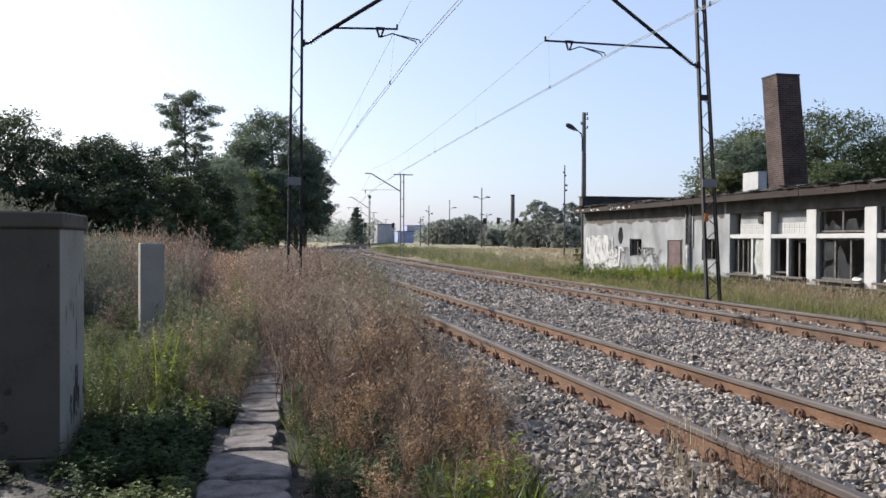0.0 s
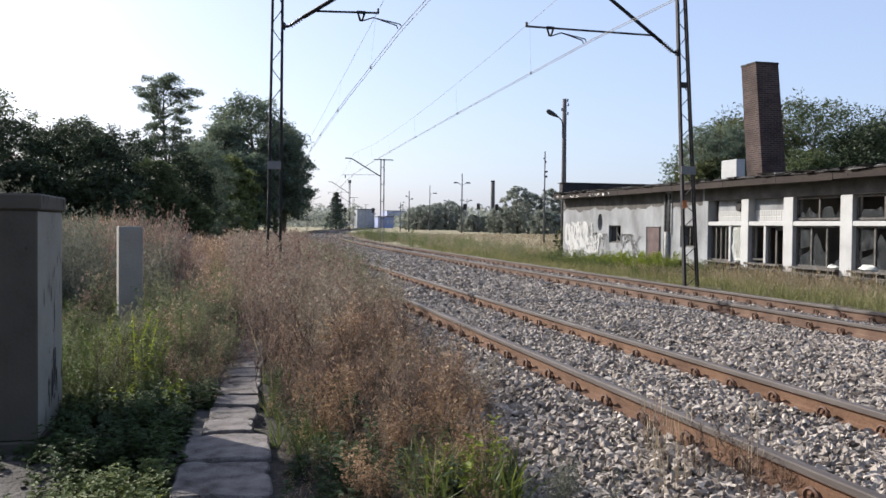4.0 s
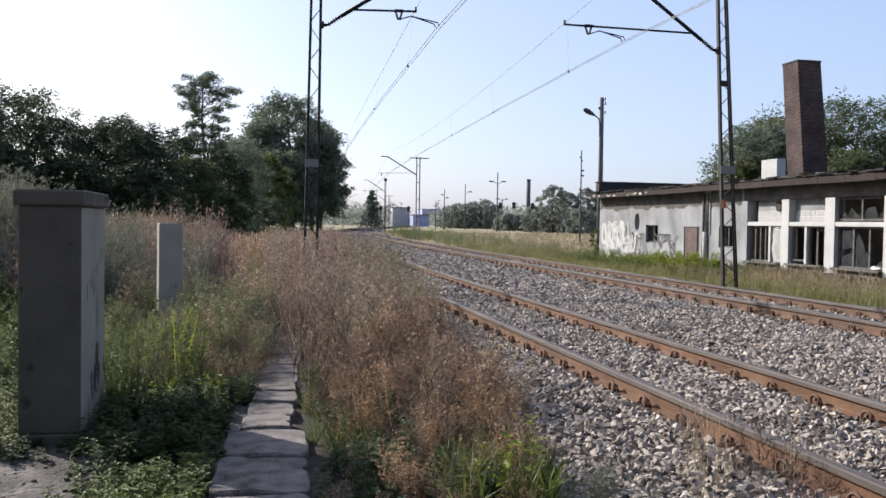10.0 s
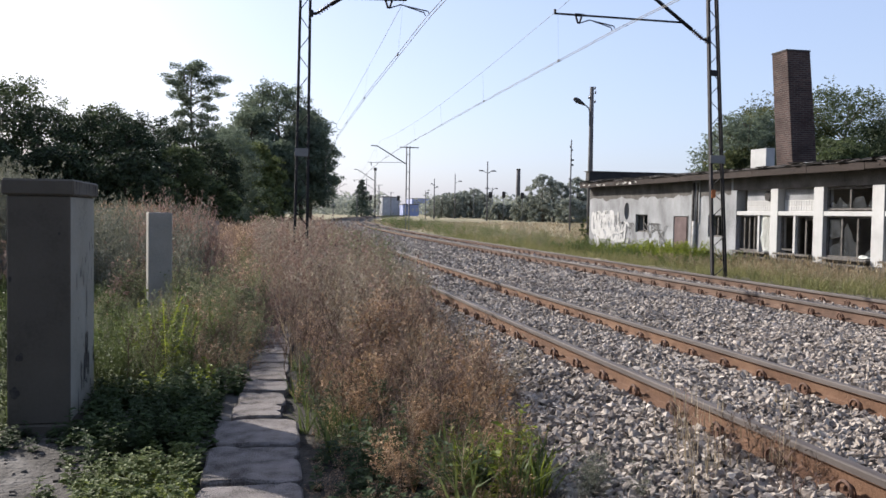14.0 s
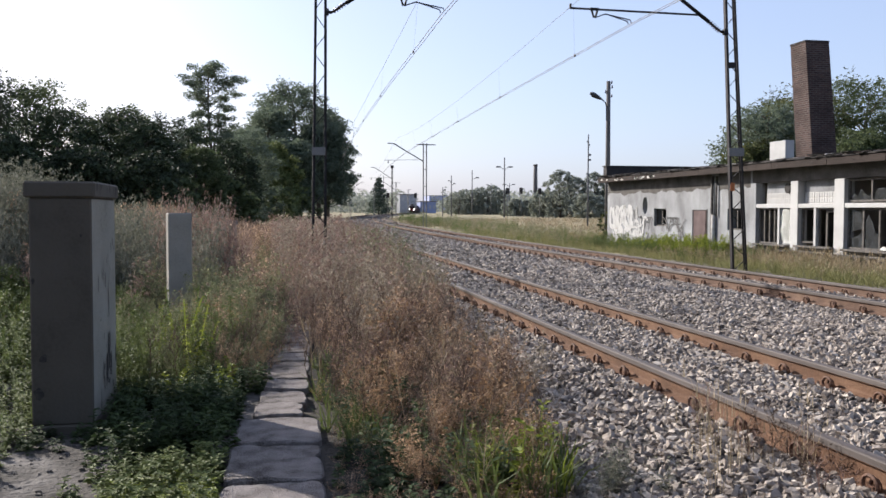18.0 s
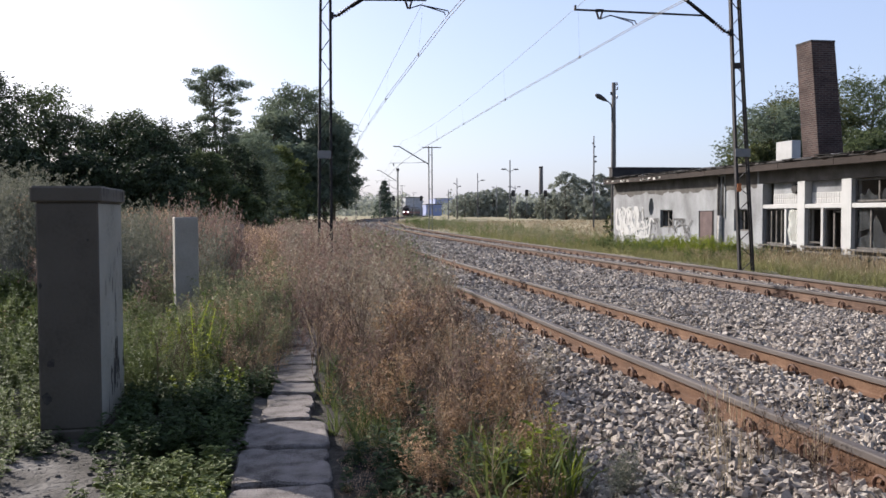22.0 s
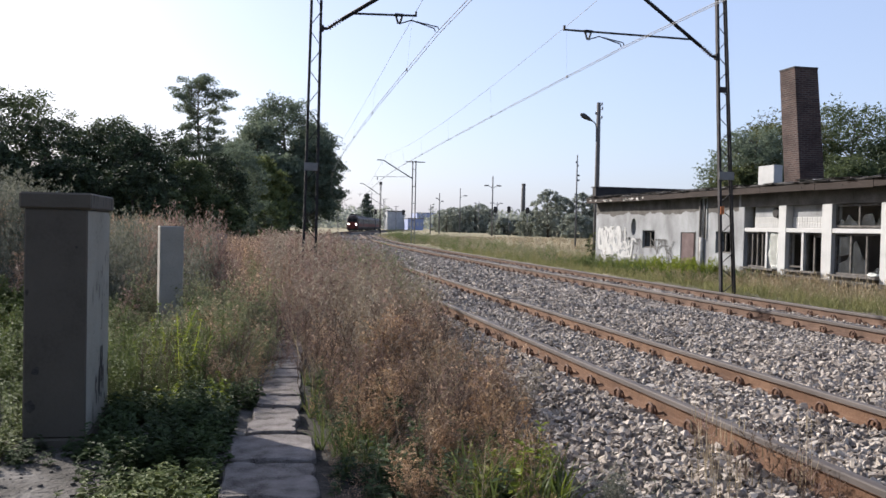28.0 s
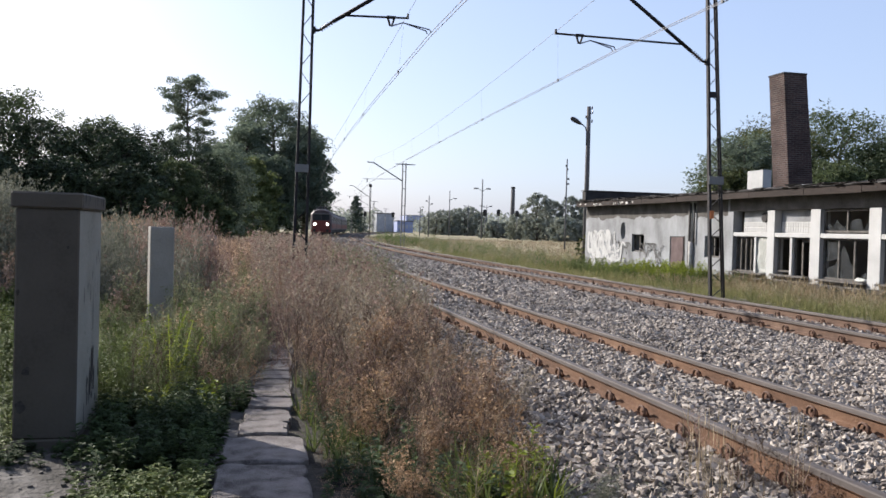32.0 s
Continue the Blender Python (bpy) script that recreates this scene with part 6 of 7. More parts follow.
def gaps(x, y):
    """Leaves out patches, so that single plants and dark gaps show."""
    v = np.sin(x * 6.3 + 2.2 * np.sin(y * 1.9)) + np.sin(y * 4.4 + 1.8 * np.sin(x * 4.1 + 1)) + rng.normal(size=len(x)) * 0.5
    return v > -0.3


def patch(k):
    """Places where one kind of weed stands together."""
    def keep(x, y):
        v = np.sin(x * 3.1 + k * 2.1 + 1.5 * np.sin(y * 1.3 + k)) + np.sin(y * 2.3 + k * 4.7 + 1.6 * np.sin(x * 2.2 + k)) + rng.normal(size=len(x)) * 0.35
        return right_strip(x, y) & (v > 0.15)
    return keep


def bank_gaps(x, y):
    v = np.sin(x * 3.3 + 1.7 * np.sin(y * 1.1)) + np.sin(y * 2.1 + 1.5 * np.sin(x * 2.3 + 2)) + rng.normal(size=len(x)) * 0.4
    return left_bank(x, y) & (v > -0.45)


def clumps(x, y, k=1.0):
    """Uneven growth: a factor between about 0.7 and 1.2 that varies over half a metre or so."""
    return 0.95 + 0.13 * np.sin(x * 5.1 * k + 1.7 * np.sin(y * 2.3 * k)) + 0.12 * np.sin(y * 3.9 * k + 2.1 * np.sin(x * 3.3 * k))


def bushes(n, per, sigma, x0, x1, y0, y1, keep=None, near=1.0):
    """Plants in tight bushes: places, ground heights and a height factor that falls off from each middle."""
    cx, cy, _ = spots(n, x0, x1, y0, y1, keep, near)
    size = np.repeat(rng.uniform(0.7, 1.12, len(cx)), per)
    dx, dy = rng.normal(size=(2, len(cx) * per)) * sigma
    x, y = np.repeat(cx, per) + dx, np.repeat(cy, per) + dy
    return x, y, ground_z(x, y) - 0.02, size * np.clip(1.08 - 0.3 * np.hypot(dx, dy) / sigma, 0.4, 1.1)


def near_post(x, y):
    """Low growth before the post, where its foot shows."""
    low = np.where((x > -2.2) & (x < 0.1) & (y < 13.6), np.interp(x, [-2.2, -1.6, -0.8, 0.1], [0.9, 0.62, 0.62, 0.95]), 1.0)
    return np.where((x < -2.0) & (y < 13.4), 0.4, low)


# dry brown weeds between path and ballast, and on the bank to the left
def strip_zone(a, b, k):
    """Part of the strip between two distances from the path, in uneven patches."""
    def keep(x, y):
        d = x - path_x(y) + 0.12 * np.sin(y * 3.7 + k)
        v = np.sin(x * 2.9 + k * 2.1 + 1.5 * np.sin(y * 1.4 + k)) + np.sin(y * 2.1 + k * 4.7 + 1.6 * np.sin(x * 2.4 + k)) + rng.normal(size=len(x)) * 0.4
        return right_strip(x, y) & (d > a) & (d < b) & (v > -0.35)
    return keep


x, y, z, k = bushes(175, 6, 0.09, 0.2, 3.2, 4.5, 9.6, strip_zone(0.35, 2.2, 1))
h = tall_of(y, 0.72) * rng.uniform(0.75, 1.12, len(x)) * k * np.interp(x - path_x(y), [0.3, 0.7, 1.2, 1.7], [0.62, 0.95, 1.0, 0.85]) * clumps(x, y)
scatter("dry_weeds", P_bushy, x, y, z, h, M_rusty, "dense rusty-brown dock between path and ballast", "weeds", 1, 1.1)
x, y, z, k = bushes(125, 6, 0.09, 0.2, 3.2, 4.5, 11, strip_zone(0.5, 2.2, 4))
h = tall_of(y, 0.72) * rng.uniform(0.75, 1.12, len(x)) * k * clumps(x, y)
scatter("dry_weeds", P_bushy + P_dry[:5], x, y, z, h, M_brown, "dry straw-brown weeds between path and ballast", "weeds", 50, 1.1)
x, y, z, k = bushes(120, 6, 0.10, 0.2, 3.2, 6.5, 14, strip_zone(0.3, 2.5, 2))
h = tall_of(y, 0.66) * rng.uniform(0.8, 1.12, len(x)) * k * clumps(x, y)
scatter("dry_weeds", P_mist, x, y, z, h, M_red, "reddish dry weeds among the brown ones", "weeds", 2)
x, y, z, k = bushes(170, 6, 0.11, 0.2, 3.2, 7.2, 15, strip_zone(0.6, 2.6, 3))
h = tall_of(y, 0.70) * rng.uniform(0.8, 1.12, len(x)) * k * clumps(x, y)
scatter("dry_weeds", P_mist, x, y, z, h, M_grey, "dry grey-mauve weeds beside the ballast", "weeds", 26, 1.1)
x, y, z, k = bushes(70, 5, 0.08, 0.2, 3.2, 5.4, 12, strip_zone(0.2, 0.75, 5))
h = tall_of(y, 0.50) * rng.uniform(0.7, 1.12, len(x)) * k
scatter("sage_weeds", P_bushy, x, y, z, h, M_sage, "grey-green weeds along the path's edge", "weeds", 27)
x, y, z, k = bushes(130, 6, 0.10, 0.2, 3.4, 6.0, 23, strip_zone(1.1, 2.9, 6))
h = tall_of(y, 0.66) * rng.uniform(0.7, 1.12, len(x)) * k
scatter("sage_weeds", P_mist, x, y, z, h, M_mound, "grey-green weeds scattered at the ballast's edge", "weeds", 51)
x, y, z, k = bushes(60, 7, 0.13, 1.9, 3.2, 12, 24, right_strip, 1.0)
h = rng.uniform(0.95, 1.3, len(x)) * k
scatter("sage_weeds", P_mist, x, y, z, h, M_sage, "feathery grey-green weeds standing beside the rail", "weeds", 62)
x, y, z = spots(1150, 0.3, 4.8, 11, 42, right_strip, 1.25)
h = tall_of(y) * rng.uniform(0.65, 1.05, len(x))
scatter("dry_weeds", P_mist_far, x, y, z, h, M_grey, "tall grey-brown weeds along the track", "weeds", 3)
x, y, z = spots(1000, 0.3, 4.8, 11, 45, right_strip, 1.2)
h = tall_of(y) * rng.uniform(0.65, 1.05, len(x))
scatter("dry_weeds", P_mist_far, x, y, z, h, M_red, "tall reddish-brown weeds along the track", "weeds", 4)
x, y, z, k = bushes(80, 7, 0.15, -4.2, 1.2, 11.5, 42, left_bank, 1.3)
h = tall_of(y, 0.62, 1.18) * rng.uniform(0.85, 1.12, len(x)) * k * near_post(x, y)
scatter("dry_weeds", P_bushy, x, y, z, h, M_brown, "dry brown weeds covering the bank", "weeds", 5)
x, y, z = spots(320, -3.6, 1.0, 12, 42, bank_gaps, 1.2)
h = tall_of(y, 0.62, 1.25) * rng.uniform(0.6, 1.12, len(x)) * near_post(x, y)
scatter("dry_weeds", P_mist_far, x, y, z, h, M_red, "reddish dry weeds on the bank", "weeds", 6)
x, y, z = spots(420, -4.6, -0.7, 14.5, 21, None, 1.0)
h = rng.uniform(0.9, 1.5, len(x))
scatter("sage_weeds", P_dry + P_mist[:5], x, y, z, h, M_mound, "tall olive-grey mugwort on the bank", "weeds", 36)
x, y, z = spots(130, -4.0, -0.8, 15, 21, None, 1.0)
h = rng.uniform(1.1, 1.9, len(x))
scatter("dry_weeds", P_dry + P_mist[:5], x, y, z, h, M_mound, "tall grey plumes on the bank", "weeds", 37)
x, y, z = spots(80, -2.0, -0.42, 15.5, 20, None, 1.0)
h = rng.uniform(1.3, 2.1, len(x))
scatter("dry_weeds", P_dry, x, y, z, h, M_red, "tall dusky pink plumes behind the post", "weeds", 28)
x, y, z, k = bushes(200, 7, 0.14, -9, 0.4, 9.4, 34, lambda x, y: left_bank(x, y) & ((x > -1.9) | (y > 15.5)), 1.3)
h = tall_of(y, 0.55, 1.05) * rng.uniform(0.85, 1.12, len(x)) * k * near_post(x, y)
scatter("sage_weeds", P_dry + P_mist[:5], x, y, z, h, M_sage, "grey-green mugwort and goosefoot on the bank", "weeds", 7)
x, y, z = spots(560, -12, -2.6, 16.5, 36, None, 1.2)
h = rng.uniform(0.7, 1.1, len(x))
scatter("sage_weeds", P_mist_far, x, y, z, h, M_mound, "tall grey-green weeds on the mound", "weeds", 8)
# leafy green weeds about the cabinet, along the path and at the front


def front_left(x, y):
    body = (x > -1.78) & (x < -1.25) & (y > 7.3) & (y < 8.25)
    return (x < path_x(y) - np.where(y < 8.2, 0.36, 0.22 + 0.08 * np.sin(y * 5))) & ~body & ~((y < 6.9) & (x < -1.0) & (rng.random(len(x)) < 0.85))


def by_path(x, y):
    """Lower growth at the very edge of the path, which lies in the sun."""
    low = np.interp(path_x(y) - x, [0.2, 0.5, 1.1], [0.62, 0.85, 1.05])
    return low + (1 - low) * np.clip((y - 9.3) / 2, 0, 1)


x, y, z, k = bushes(105, 7, 0.11, -2.0, 0.30, 9.1, 14.5, front_left, 1.1)
h = np.interp(y, [8.4, 9.5, 12, 15], [0.42, 0.66, 0.85, 0.9]) * rng.uniform(0.85, 1.12, len(x)) * k * by_path(x, y) * near_post(x, y)
scatter("sage_weeds", P_mist, x, y, z, h, M_sage, "feathery grey-green weeds beside the path", "weeds", 20)
x, y, z, k = bushes(85, 7, 0.10, -2.0, -0.3, 9.0, 12.5, front_left, 1.15)
h = np.interp(y, [8.4, 9.5, 12, 15], [0.40, 0.66, 0.72, 0.8]) * rng.uniform(0.85, 1.12, len(x)) * k * by_path(x, y) * near_post(x, y)
scatter("green_weeds", P_bushy, x, y, z, h, M_green, "feathery fresh green weeds behind the cabinet", "weeds", 23)
x, y, z = spots(80, -0.5, 0.36, 8.4, 14.5, front_left, 1.2)
h = np.interp(y, [8.4, 9.5, 12, 15], [0.42, 0.62, 0.85, 1.0]) * rng.uniform(0.6, 1.15, len(x)) * by_path(x, y)
scatter("dry_weeds", P_bushy, x, y, z, h, M_brown, "dry brown weeds leaning over the path", "weeds", 22)
x, y, z = spots(280, -1.0, 0.36, 8.6, 14.5, front_left, 1.0)
h = np.interp(y, [8.4, 9.5, 12, 15], [0.40, 0.55, 0.80, 0.95]) * rng.uniform(0.6, 1.1, len(x)) * by_path(x, y)
scatter("sage_weeds", P_bushy + P_dry[:6], x, y, z, h, M_sage, "olive-grey seeding weeds at the path", "weeds", 53)
x, y, z, k = bushes(10, 6, 0.09, -0.5, 0.2, 8.4, 11.5, front_left, 1.1)
h = np.interp(y, [8.4, 9.5, 12, 15], [0.40, 0.62, 0.80, 0.9]) * rng.uniform(0.75, 1.12, len(x)) * k * by_path(x, y)
scatter("dry_weeds", P_bushy, x, y, z, h, M_rusty, "rusty-brown dock beside the path", "weeds", 55)
x, y, z = spots(60, -1.2, 0.1, 8.3, 10.5, front_left, 1.0)
h = rng.uniform(0.35, 0.7, len(x))
scatter("dry_weeds", P_branch, x, y, z, h, M_bare, "bare dark stalks among the weeds at the path", "weeds", 56)
x, y, z = spots(80, -0.2, 0.75, 10.2, 14.5, None, 1.0)
h = np.interp(y, [10, 11, 13], [0.25, 0.5, 0.85]) * rng.uniform(0.6, 1.15, len(x))
scatter("dry_weeds", P_dry, x, y, z, h, M_red, "reddish weeds closing over the end of the path", "weeds", 38)
x, y, z = spots(190, 0.40, 1.5, 4.2, 6.8, lambda x, y: x > path_x(y) + 0.36, 1.0)
h = rng.uniform(0.08, 0.2, len(x))
scatter("dry_weeds", P_dry, x, y, z, h, M_brown, "low dead stalks at the edge of the slabs", "weeds", 39, 1.3)
x, y, z = spots(95, 0.36, 1.25, 4.2, 6.9, lambda x, y: x > path_x(y) + 0.33, 1.0)
h = rng.uniform(0.06, 0.2, len(x))
scatter("green_weeds", P_low, x, y, z, h, M_shade_leaf, "dark low herbs at the edge of the slabs", "weeds", 40, 1.0)
x, y, z, k = bushes(95, 5, 0.08, -1.6, -0.25, 7.9, 10.4, front_left, 1.1)
h = np.interp(y, [7.8, 8.6, 10], [0.22, 0.50, 0.70]) * rng.uniform(0.7, 1.2, len(x)) * k * by_path(x, y)
scatter("green_weeds", P_spray, x, y, z, h, M_green, "leafy green weeds beside the path", "weeds", 9, 1.0)
x, y, z = spots(150, -2.0, 0.12, 7.6, 9.4, front_left, 1.0)
h = rng.uniform(0.10, 0.26, len(x))
scatter("green_weeds", P_leafy, x, y, z, h, M_shade_leaf, "dark low herbs beneath the taller weeds", "weeds", 52, 1.0)
x, y, z, k = bushes(5, 6, 0.08, -1.35, -0.62, 8.7, 10.0, front_left, 1.0)
h = rng.uniform(0.5, 0.85, len(x)) * k
scatter("green_weeds", P_spray, x, y, z, h, M_lime, "bright green feathery weeds behind the cabinet", "weeds", 44, 0.8)
x, y, z = spots(26, -1.2, -0.4, 8.9, 10.5, front_left, 1.0)
h = rng.uniform(0.4, 0.65, len(x))
scatter("green_weeds", P_spray, x, y, z, h, M_green, "fresh green feathery weeds behind the cabinet", "weeds", 47, 0.8)
x, y, z = spots(9, -0.95, -0.2, 7.7, 8.6, front_left, 1.0)
h = rng.uniform(0.25, 0.42, len(x))
scatter("green_weeds", P_low, x, y, z, h, M_lime, "yellowing broad-leaved weeds at the path", "weeds", 45, 0.6)
# low weeds by the cabinet, its shadow put into their leaf colour
x, y, z = spots(430, -1.22, 0.0, 6.15, 8.5, front_left, 1.0)
h = rng.uniform(0.10, 0.30, len(x))
scatter("green_weeds", P_low, x, y, z, h, M_shade_leaf, "low weeds coloured dark for the cabinet's shadow", "weeds", 29, 0.8)
x, y, z = spots(150, -1.0, -0.3, 4.5, 5.6, front_left, 1.0)
h = rng.uniform(0.06, 0.16, len(x))
scatter("green_weeds", P_low, x, y, z, h, M_lime, "fresh yellow-green herbs on bare soil", "weeds", 58, 0.8)
x, y, z = spots(420, -1.25, -0.28, 4.6, 6.1, lambda x, y: front_left(x, y) & (x > -1.35 + 0.5 * np.sin(y * 3)), 1.0)
h = rng.uniform(0.08, 0.20, len(x))
scatter("green_weeds", P_low, x, y, z, h, M_green, "low sunlit goosefoot on bare soil", "weeds", 10, 0.9)
x, y, z = spots(3000, -4.2, -1.74, 7.0, 14.5, lambda x, y: x > -1.9 - 0.28 * (y - 6.5), 0.9)
h = rng.uniform(0.10, 0.3, len(x)) * np.interp(y, [7, 10, 14], [1.0, 1.1, 1.6])
scatter("green_weeds", P_leafy, x, y, z, h, M_green, "low light-green herbs beside the cabinet", "weeds", 30, 1.0)
x, y, z = spots(620, -8, -2.9, 16, 20, None, 1.0)
h = rng.uniform(1.0, 1.42, len(x)) * np.interp(x, [-4.2, -3.4, -2.9], [1.15, 1.05, 0.8])
scatter("sage_weeds", P_mist_far, x, y, z, h, M_mound, "pale grey-green weeds on top of the mound", "weeds", 21)
x, y, z = spots(210, 0.5, 1.7, 4.8, 9.0, right_strip, 1.0)
h = rng.uniform(0.12, 0.40, len(x))
scatter("green_weeds", P_leafy, x, y, z, h, M_shade_leaf, "dark green undergrowth below the dry weeds", "weeds", 11, 1.1)
x, y, z = spots(70, 0.45, 0.95, 6.0, 9.5, None, 1.0)
h = rng.uniform(0.12, 0.34, len(x))
scatter("grass_tufts", P_blade, x, y, z, h, M_green, "thin green blades at the edge of the path", "grass", 31, 1.0)
x, y, z = spots(40, 1.15, 1.75, 4.6, 5.8)
h = rng.uniform(0.2, 0.5, len(x))
scatter("grass_tufts", P_blade, x, y, z, h, M_green, "green grass tufts at the edge of the ballast", "grass", 48, 1.3)
x, y, z = spots(16, 1.25, 1.75, 4.7, 5.5)
h = rng.uniform(0.25, 0.5, len(x))
scatter("green_weeds", P_broad, x, y, z, h, M_lime, "broad-leaved yellow-green weeds at the edge of the ballast", "weeds", 59, 0.8)
x, y, z = spots(24, 1.2, 1.78, 4.7, 5.9)
h = rng.uniform(0.16, 0.42, len(x))
scatter("grass_tufts", P_blade, x, y, z, h, M_lime, "fresh yellow-green grass tufts at the edge of the ballast", "grass", 12, 1.1)
x, y, z = spots(420, 0.3, 3.2, 4.6, 11, right_strip, 1.2)
h = tall_of(y, 0.70) * rng.uniform(0.55, 1.1, len(x))
scatter("dry_weeds", P_branch, x, y, z, h, M_bare, "bare dark branching stalks among the weeds", "weeds", 41)
x, y, z = spots(190, 0.3, 3.2, 4.6, 14, right_strip, 1.3)
h = tall_of(y, 0.70) * rng.uniform(0.5, 1.1, len(x))
scatter("dry_stalks", P_twig, x, y, z, h, M_straw, "bare pale stalks among the dry weeds", "weeds", 24)
x, y, z = spots(20, 2.78, 3.08, 4.1, 5.0)
h = rng.uniform(0.25, 0.6, len(x))
scatter("dry_weeds", P_stalk, x, y, z, h, M_bare, "dark dry branching weeds growing in the ballast", "weeds", 43, 0.9)
x, y, z = spots(16, 2.5, 3.1, 3.9, 5.6)
h = rng.uniform(0.22, 0.58, len(x))
scatter("dry_weeds", P_stalk, x, y, z, h, M_red, "sparse dry reddish stalks growing in the ballast", "weeds", 13, 0.9)
x, y, z = spots(9, 2.3, 3.0, 4.4, 5.4)
h = rng.uniform(0.45, 0.85, len(x))
scatter("dry_stalks", P_straw[:2], x, y, z, h, M_straw, "thin pale grass stalks standing in the ballast", "weeds", 32, 0.4)
x, y, z, k = bushes(7, 7, 0.07, 1.75, 2.2, 4.7, 5.4)
h = rng.uniform(0.14, 0.34, len(x)) * k
scatter("sage_weeds", P_mist, x, y, z, h, M_mound, "feathery grey-green wormwood in the ballast's edge", "weeds", 57)


# grass by the building and in the field
def verge(x, y):
    d = x - curve_x(y)
    return (d > 6.75) & ~((x > FX - 0.06) & (y < 42.2) & (x < 27.5))


x, y, z = spots(5200, 11, 20, 9, 60, verge, 1.25)
h = rng.uniform(0.2, 0.5, len(x)) * np.interp(x - curve_x(y), [6.7, 9, 12], [0.55, 0.95, 1.0])
scatter("grass_tufts", P_grass, x, y, z, h, M_grass, "green grass verge beside the second track", "grass", 14, 1.5)
x, y, z = spots(650, 13.2, 18, 12, 30, verge, 1.0)
h = rng.uniform(0.3, 0.62, len(x))
scatter("dry_grass", P_straw, x, y, z, h, M_straw, "tall dry grass in front of the building", "grass", 15, 1.3)
x, y, z = spots(300, 14.2, 16.4, 28, 36)
h = rng.uniform(0.3, 0.75, len(x))
scatter("green_weeds", P_leafy, x, y, z, h, M_lime, "lush light-green weeds before the plastered wall", "weeds", 35, 1.0)
x, y, z = spots(240, 14.8, 16.3, 28.6, 34)
h = rng.uniform(0.5, 1.0, len(x))
scatter("green_weeds", P_leafy, x, y, z, h, M_lime, "tall leafy weeds before the sheet door", "weeds", 46, 1.0)
x, y, z = spots(800, 13.4, 16.45, 26, 40)
h = rng.uniform(0.3, 0.75, len(x)) * np.interp(x, [13.4, 16], [0.6, 1.1])
scatter("green_weeds", P_leafy, x, y, z, h, M_green, "green weeds at the foot of the plastered wall", "weeds", 16, 1.4)
x, y, z = spots(520, 15.5, 16.42, 13, 28.2)
h = rng.uniform(0.45, 0.85, len(x))
scatter("dry_grass", P_straw, x, y, z, h, M_straw, "tall pale grass against the window sills", "grass", 54, 1.0)
x, y, z = spots(260, 14.4, 16.2, 14, 28)
h = rng.uniform(0.3, 0.7, len(x))
scatter("sage_weeds", P_mist_far, x, y, z, h, M_sage, "feathery grey-green weeds under the windows", "weeds", 42, 1.2)
x, y, z = spots(6500, 14, 75, 42, 150, verge, 1.5)
h = rng.uniform(0.3, 0.6, len(x))
scatter("dry_grass", P_field, x, y, z, h, M_straw, "pale dry grass field beyond the tracks", "grass", 17, 2.6)
x, y, z = spots(1500, 14, 45, 40, 120, lambda x, y: verge(x, y) & (x - curve_x(y) < 17), 1.4)
h = rng.uniform(0.25, 0.55, len(x))
scatter("grass_tufts", P_grass, x, y, z, h, M_grass, "rank green grass along the field's edge", "grass", 18, 2.4)
x, y, z = spots(1300, 12, 40, 38, 130, lambda x, y: verge(x, y) & (x - curve_x(y) < 14), 1.3)
h = rng.uniform(0.5, 1.1, len(x))
scatter("sage_weeds", P_mist_far, x, y, z, h, M_sage, "grey-green weeds between second track and field", "weeds", 33, 1.5)
x, y, z = spots(2600, 12, 36, 36, 120, lambda x, y: verge(x, y) & (x - curve_x(y) < 9.5 + 2.2 * np.sin(y * 0.23) + 1.2 * np.sin(y * 0.61)), 1.2)
h = rng.uniform(0.6, 1.05, len(x)) * np.interp(y, [36, 60, 100], [1.0, 1.25, 1.5]) * (0.85 + 0.2 * np.sin(x * 1.3) * np.sin(y * 0.5))
scatter("green_weeds", P_mist_far, x, y, z, h, M_green, "rank green weeds along the second track", "weeds", 63, 1.5)
x, y, z = spots(420, 12, 40, 36, 130, lambda x, y: verge(x, y) & (x - curve_x(y) < 16), 1.3)
h = rng.uniform(0.5, 1.1, len(x))
scatter("dry_weeds", P_mist_far, x, y, z, h, M_grey, "dull mauve weeds scattered before the field", "weeds", 34, 1.4)
x, y, z = spots(2500, -30, 1, 42, 75, None, 1.2)
h = rng.uniform(0.5, 1.1, len(x))
scatter("dry_grass", P_straw, x, y, z, h, M_brown, "dry grass before the wood", "grass", 19, 2.2)

# ---- ballast stones ----
CUBE = np.array([(x, y, z) for x in (-1, 1) for y in (-1, 1) for z in (-1, 1)], dtype=float) * 0.7
QUADS = np.array(((0, 1, 3, 2), (4, 6, 7, 5), (0, 4, 5, 1), (2, 3, 7, 6), (0, 2, 6, 4), (1, 5, 7, 3)))
CHIP = np.array([(1, 0.2, -0.1), (-0.15, 1, 0.1), (-1, -0.1, 0.15), (0.1, -1, -0.15), (0.2, 0.15, 1), (-0.1, -0.2, -1)], dtype=float) * 0.98
SIDES = np.array(((0, 1, 4), (1, 2, 4), (2, 3, 4), (3, 0, 4), (1, 0, 5), (2, 1, 5), (3, 2, 5), (0, 3, 5)))


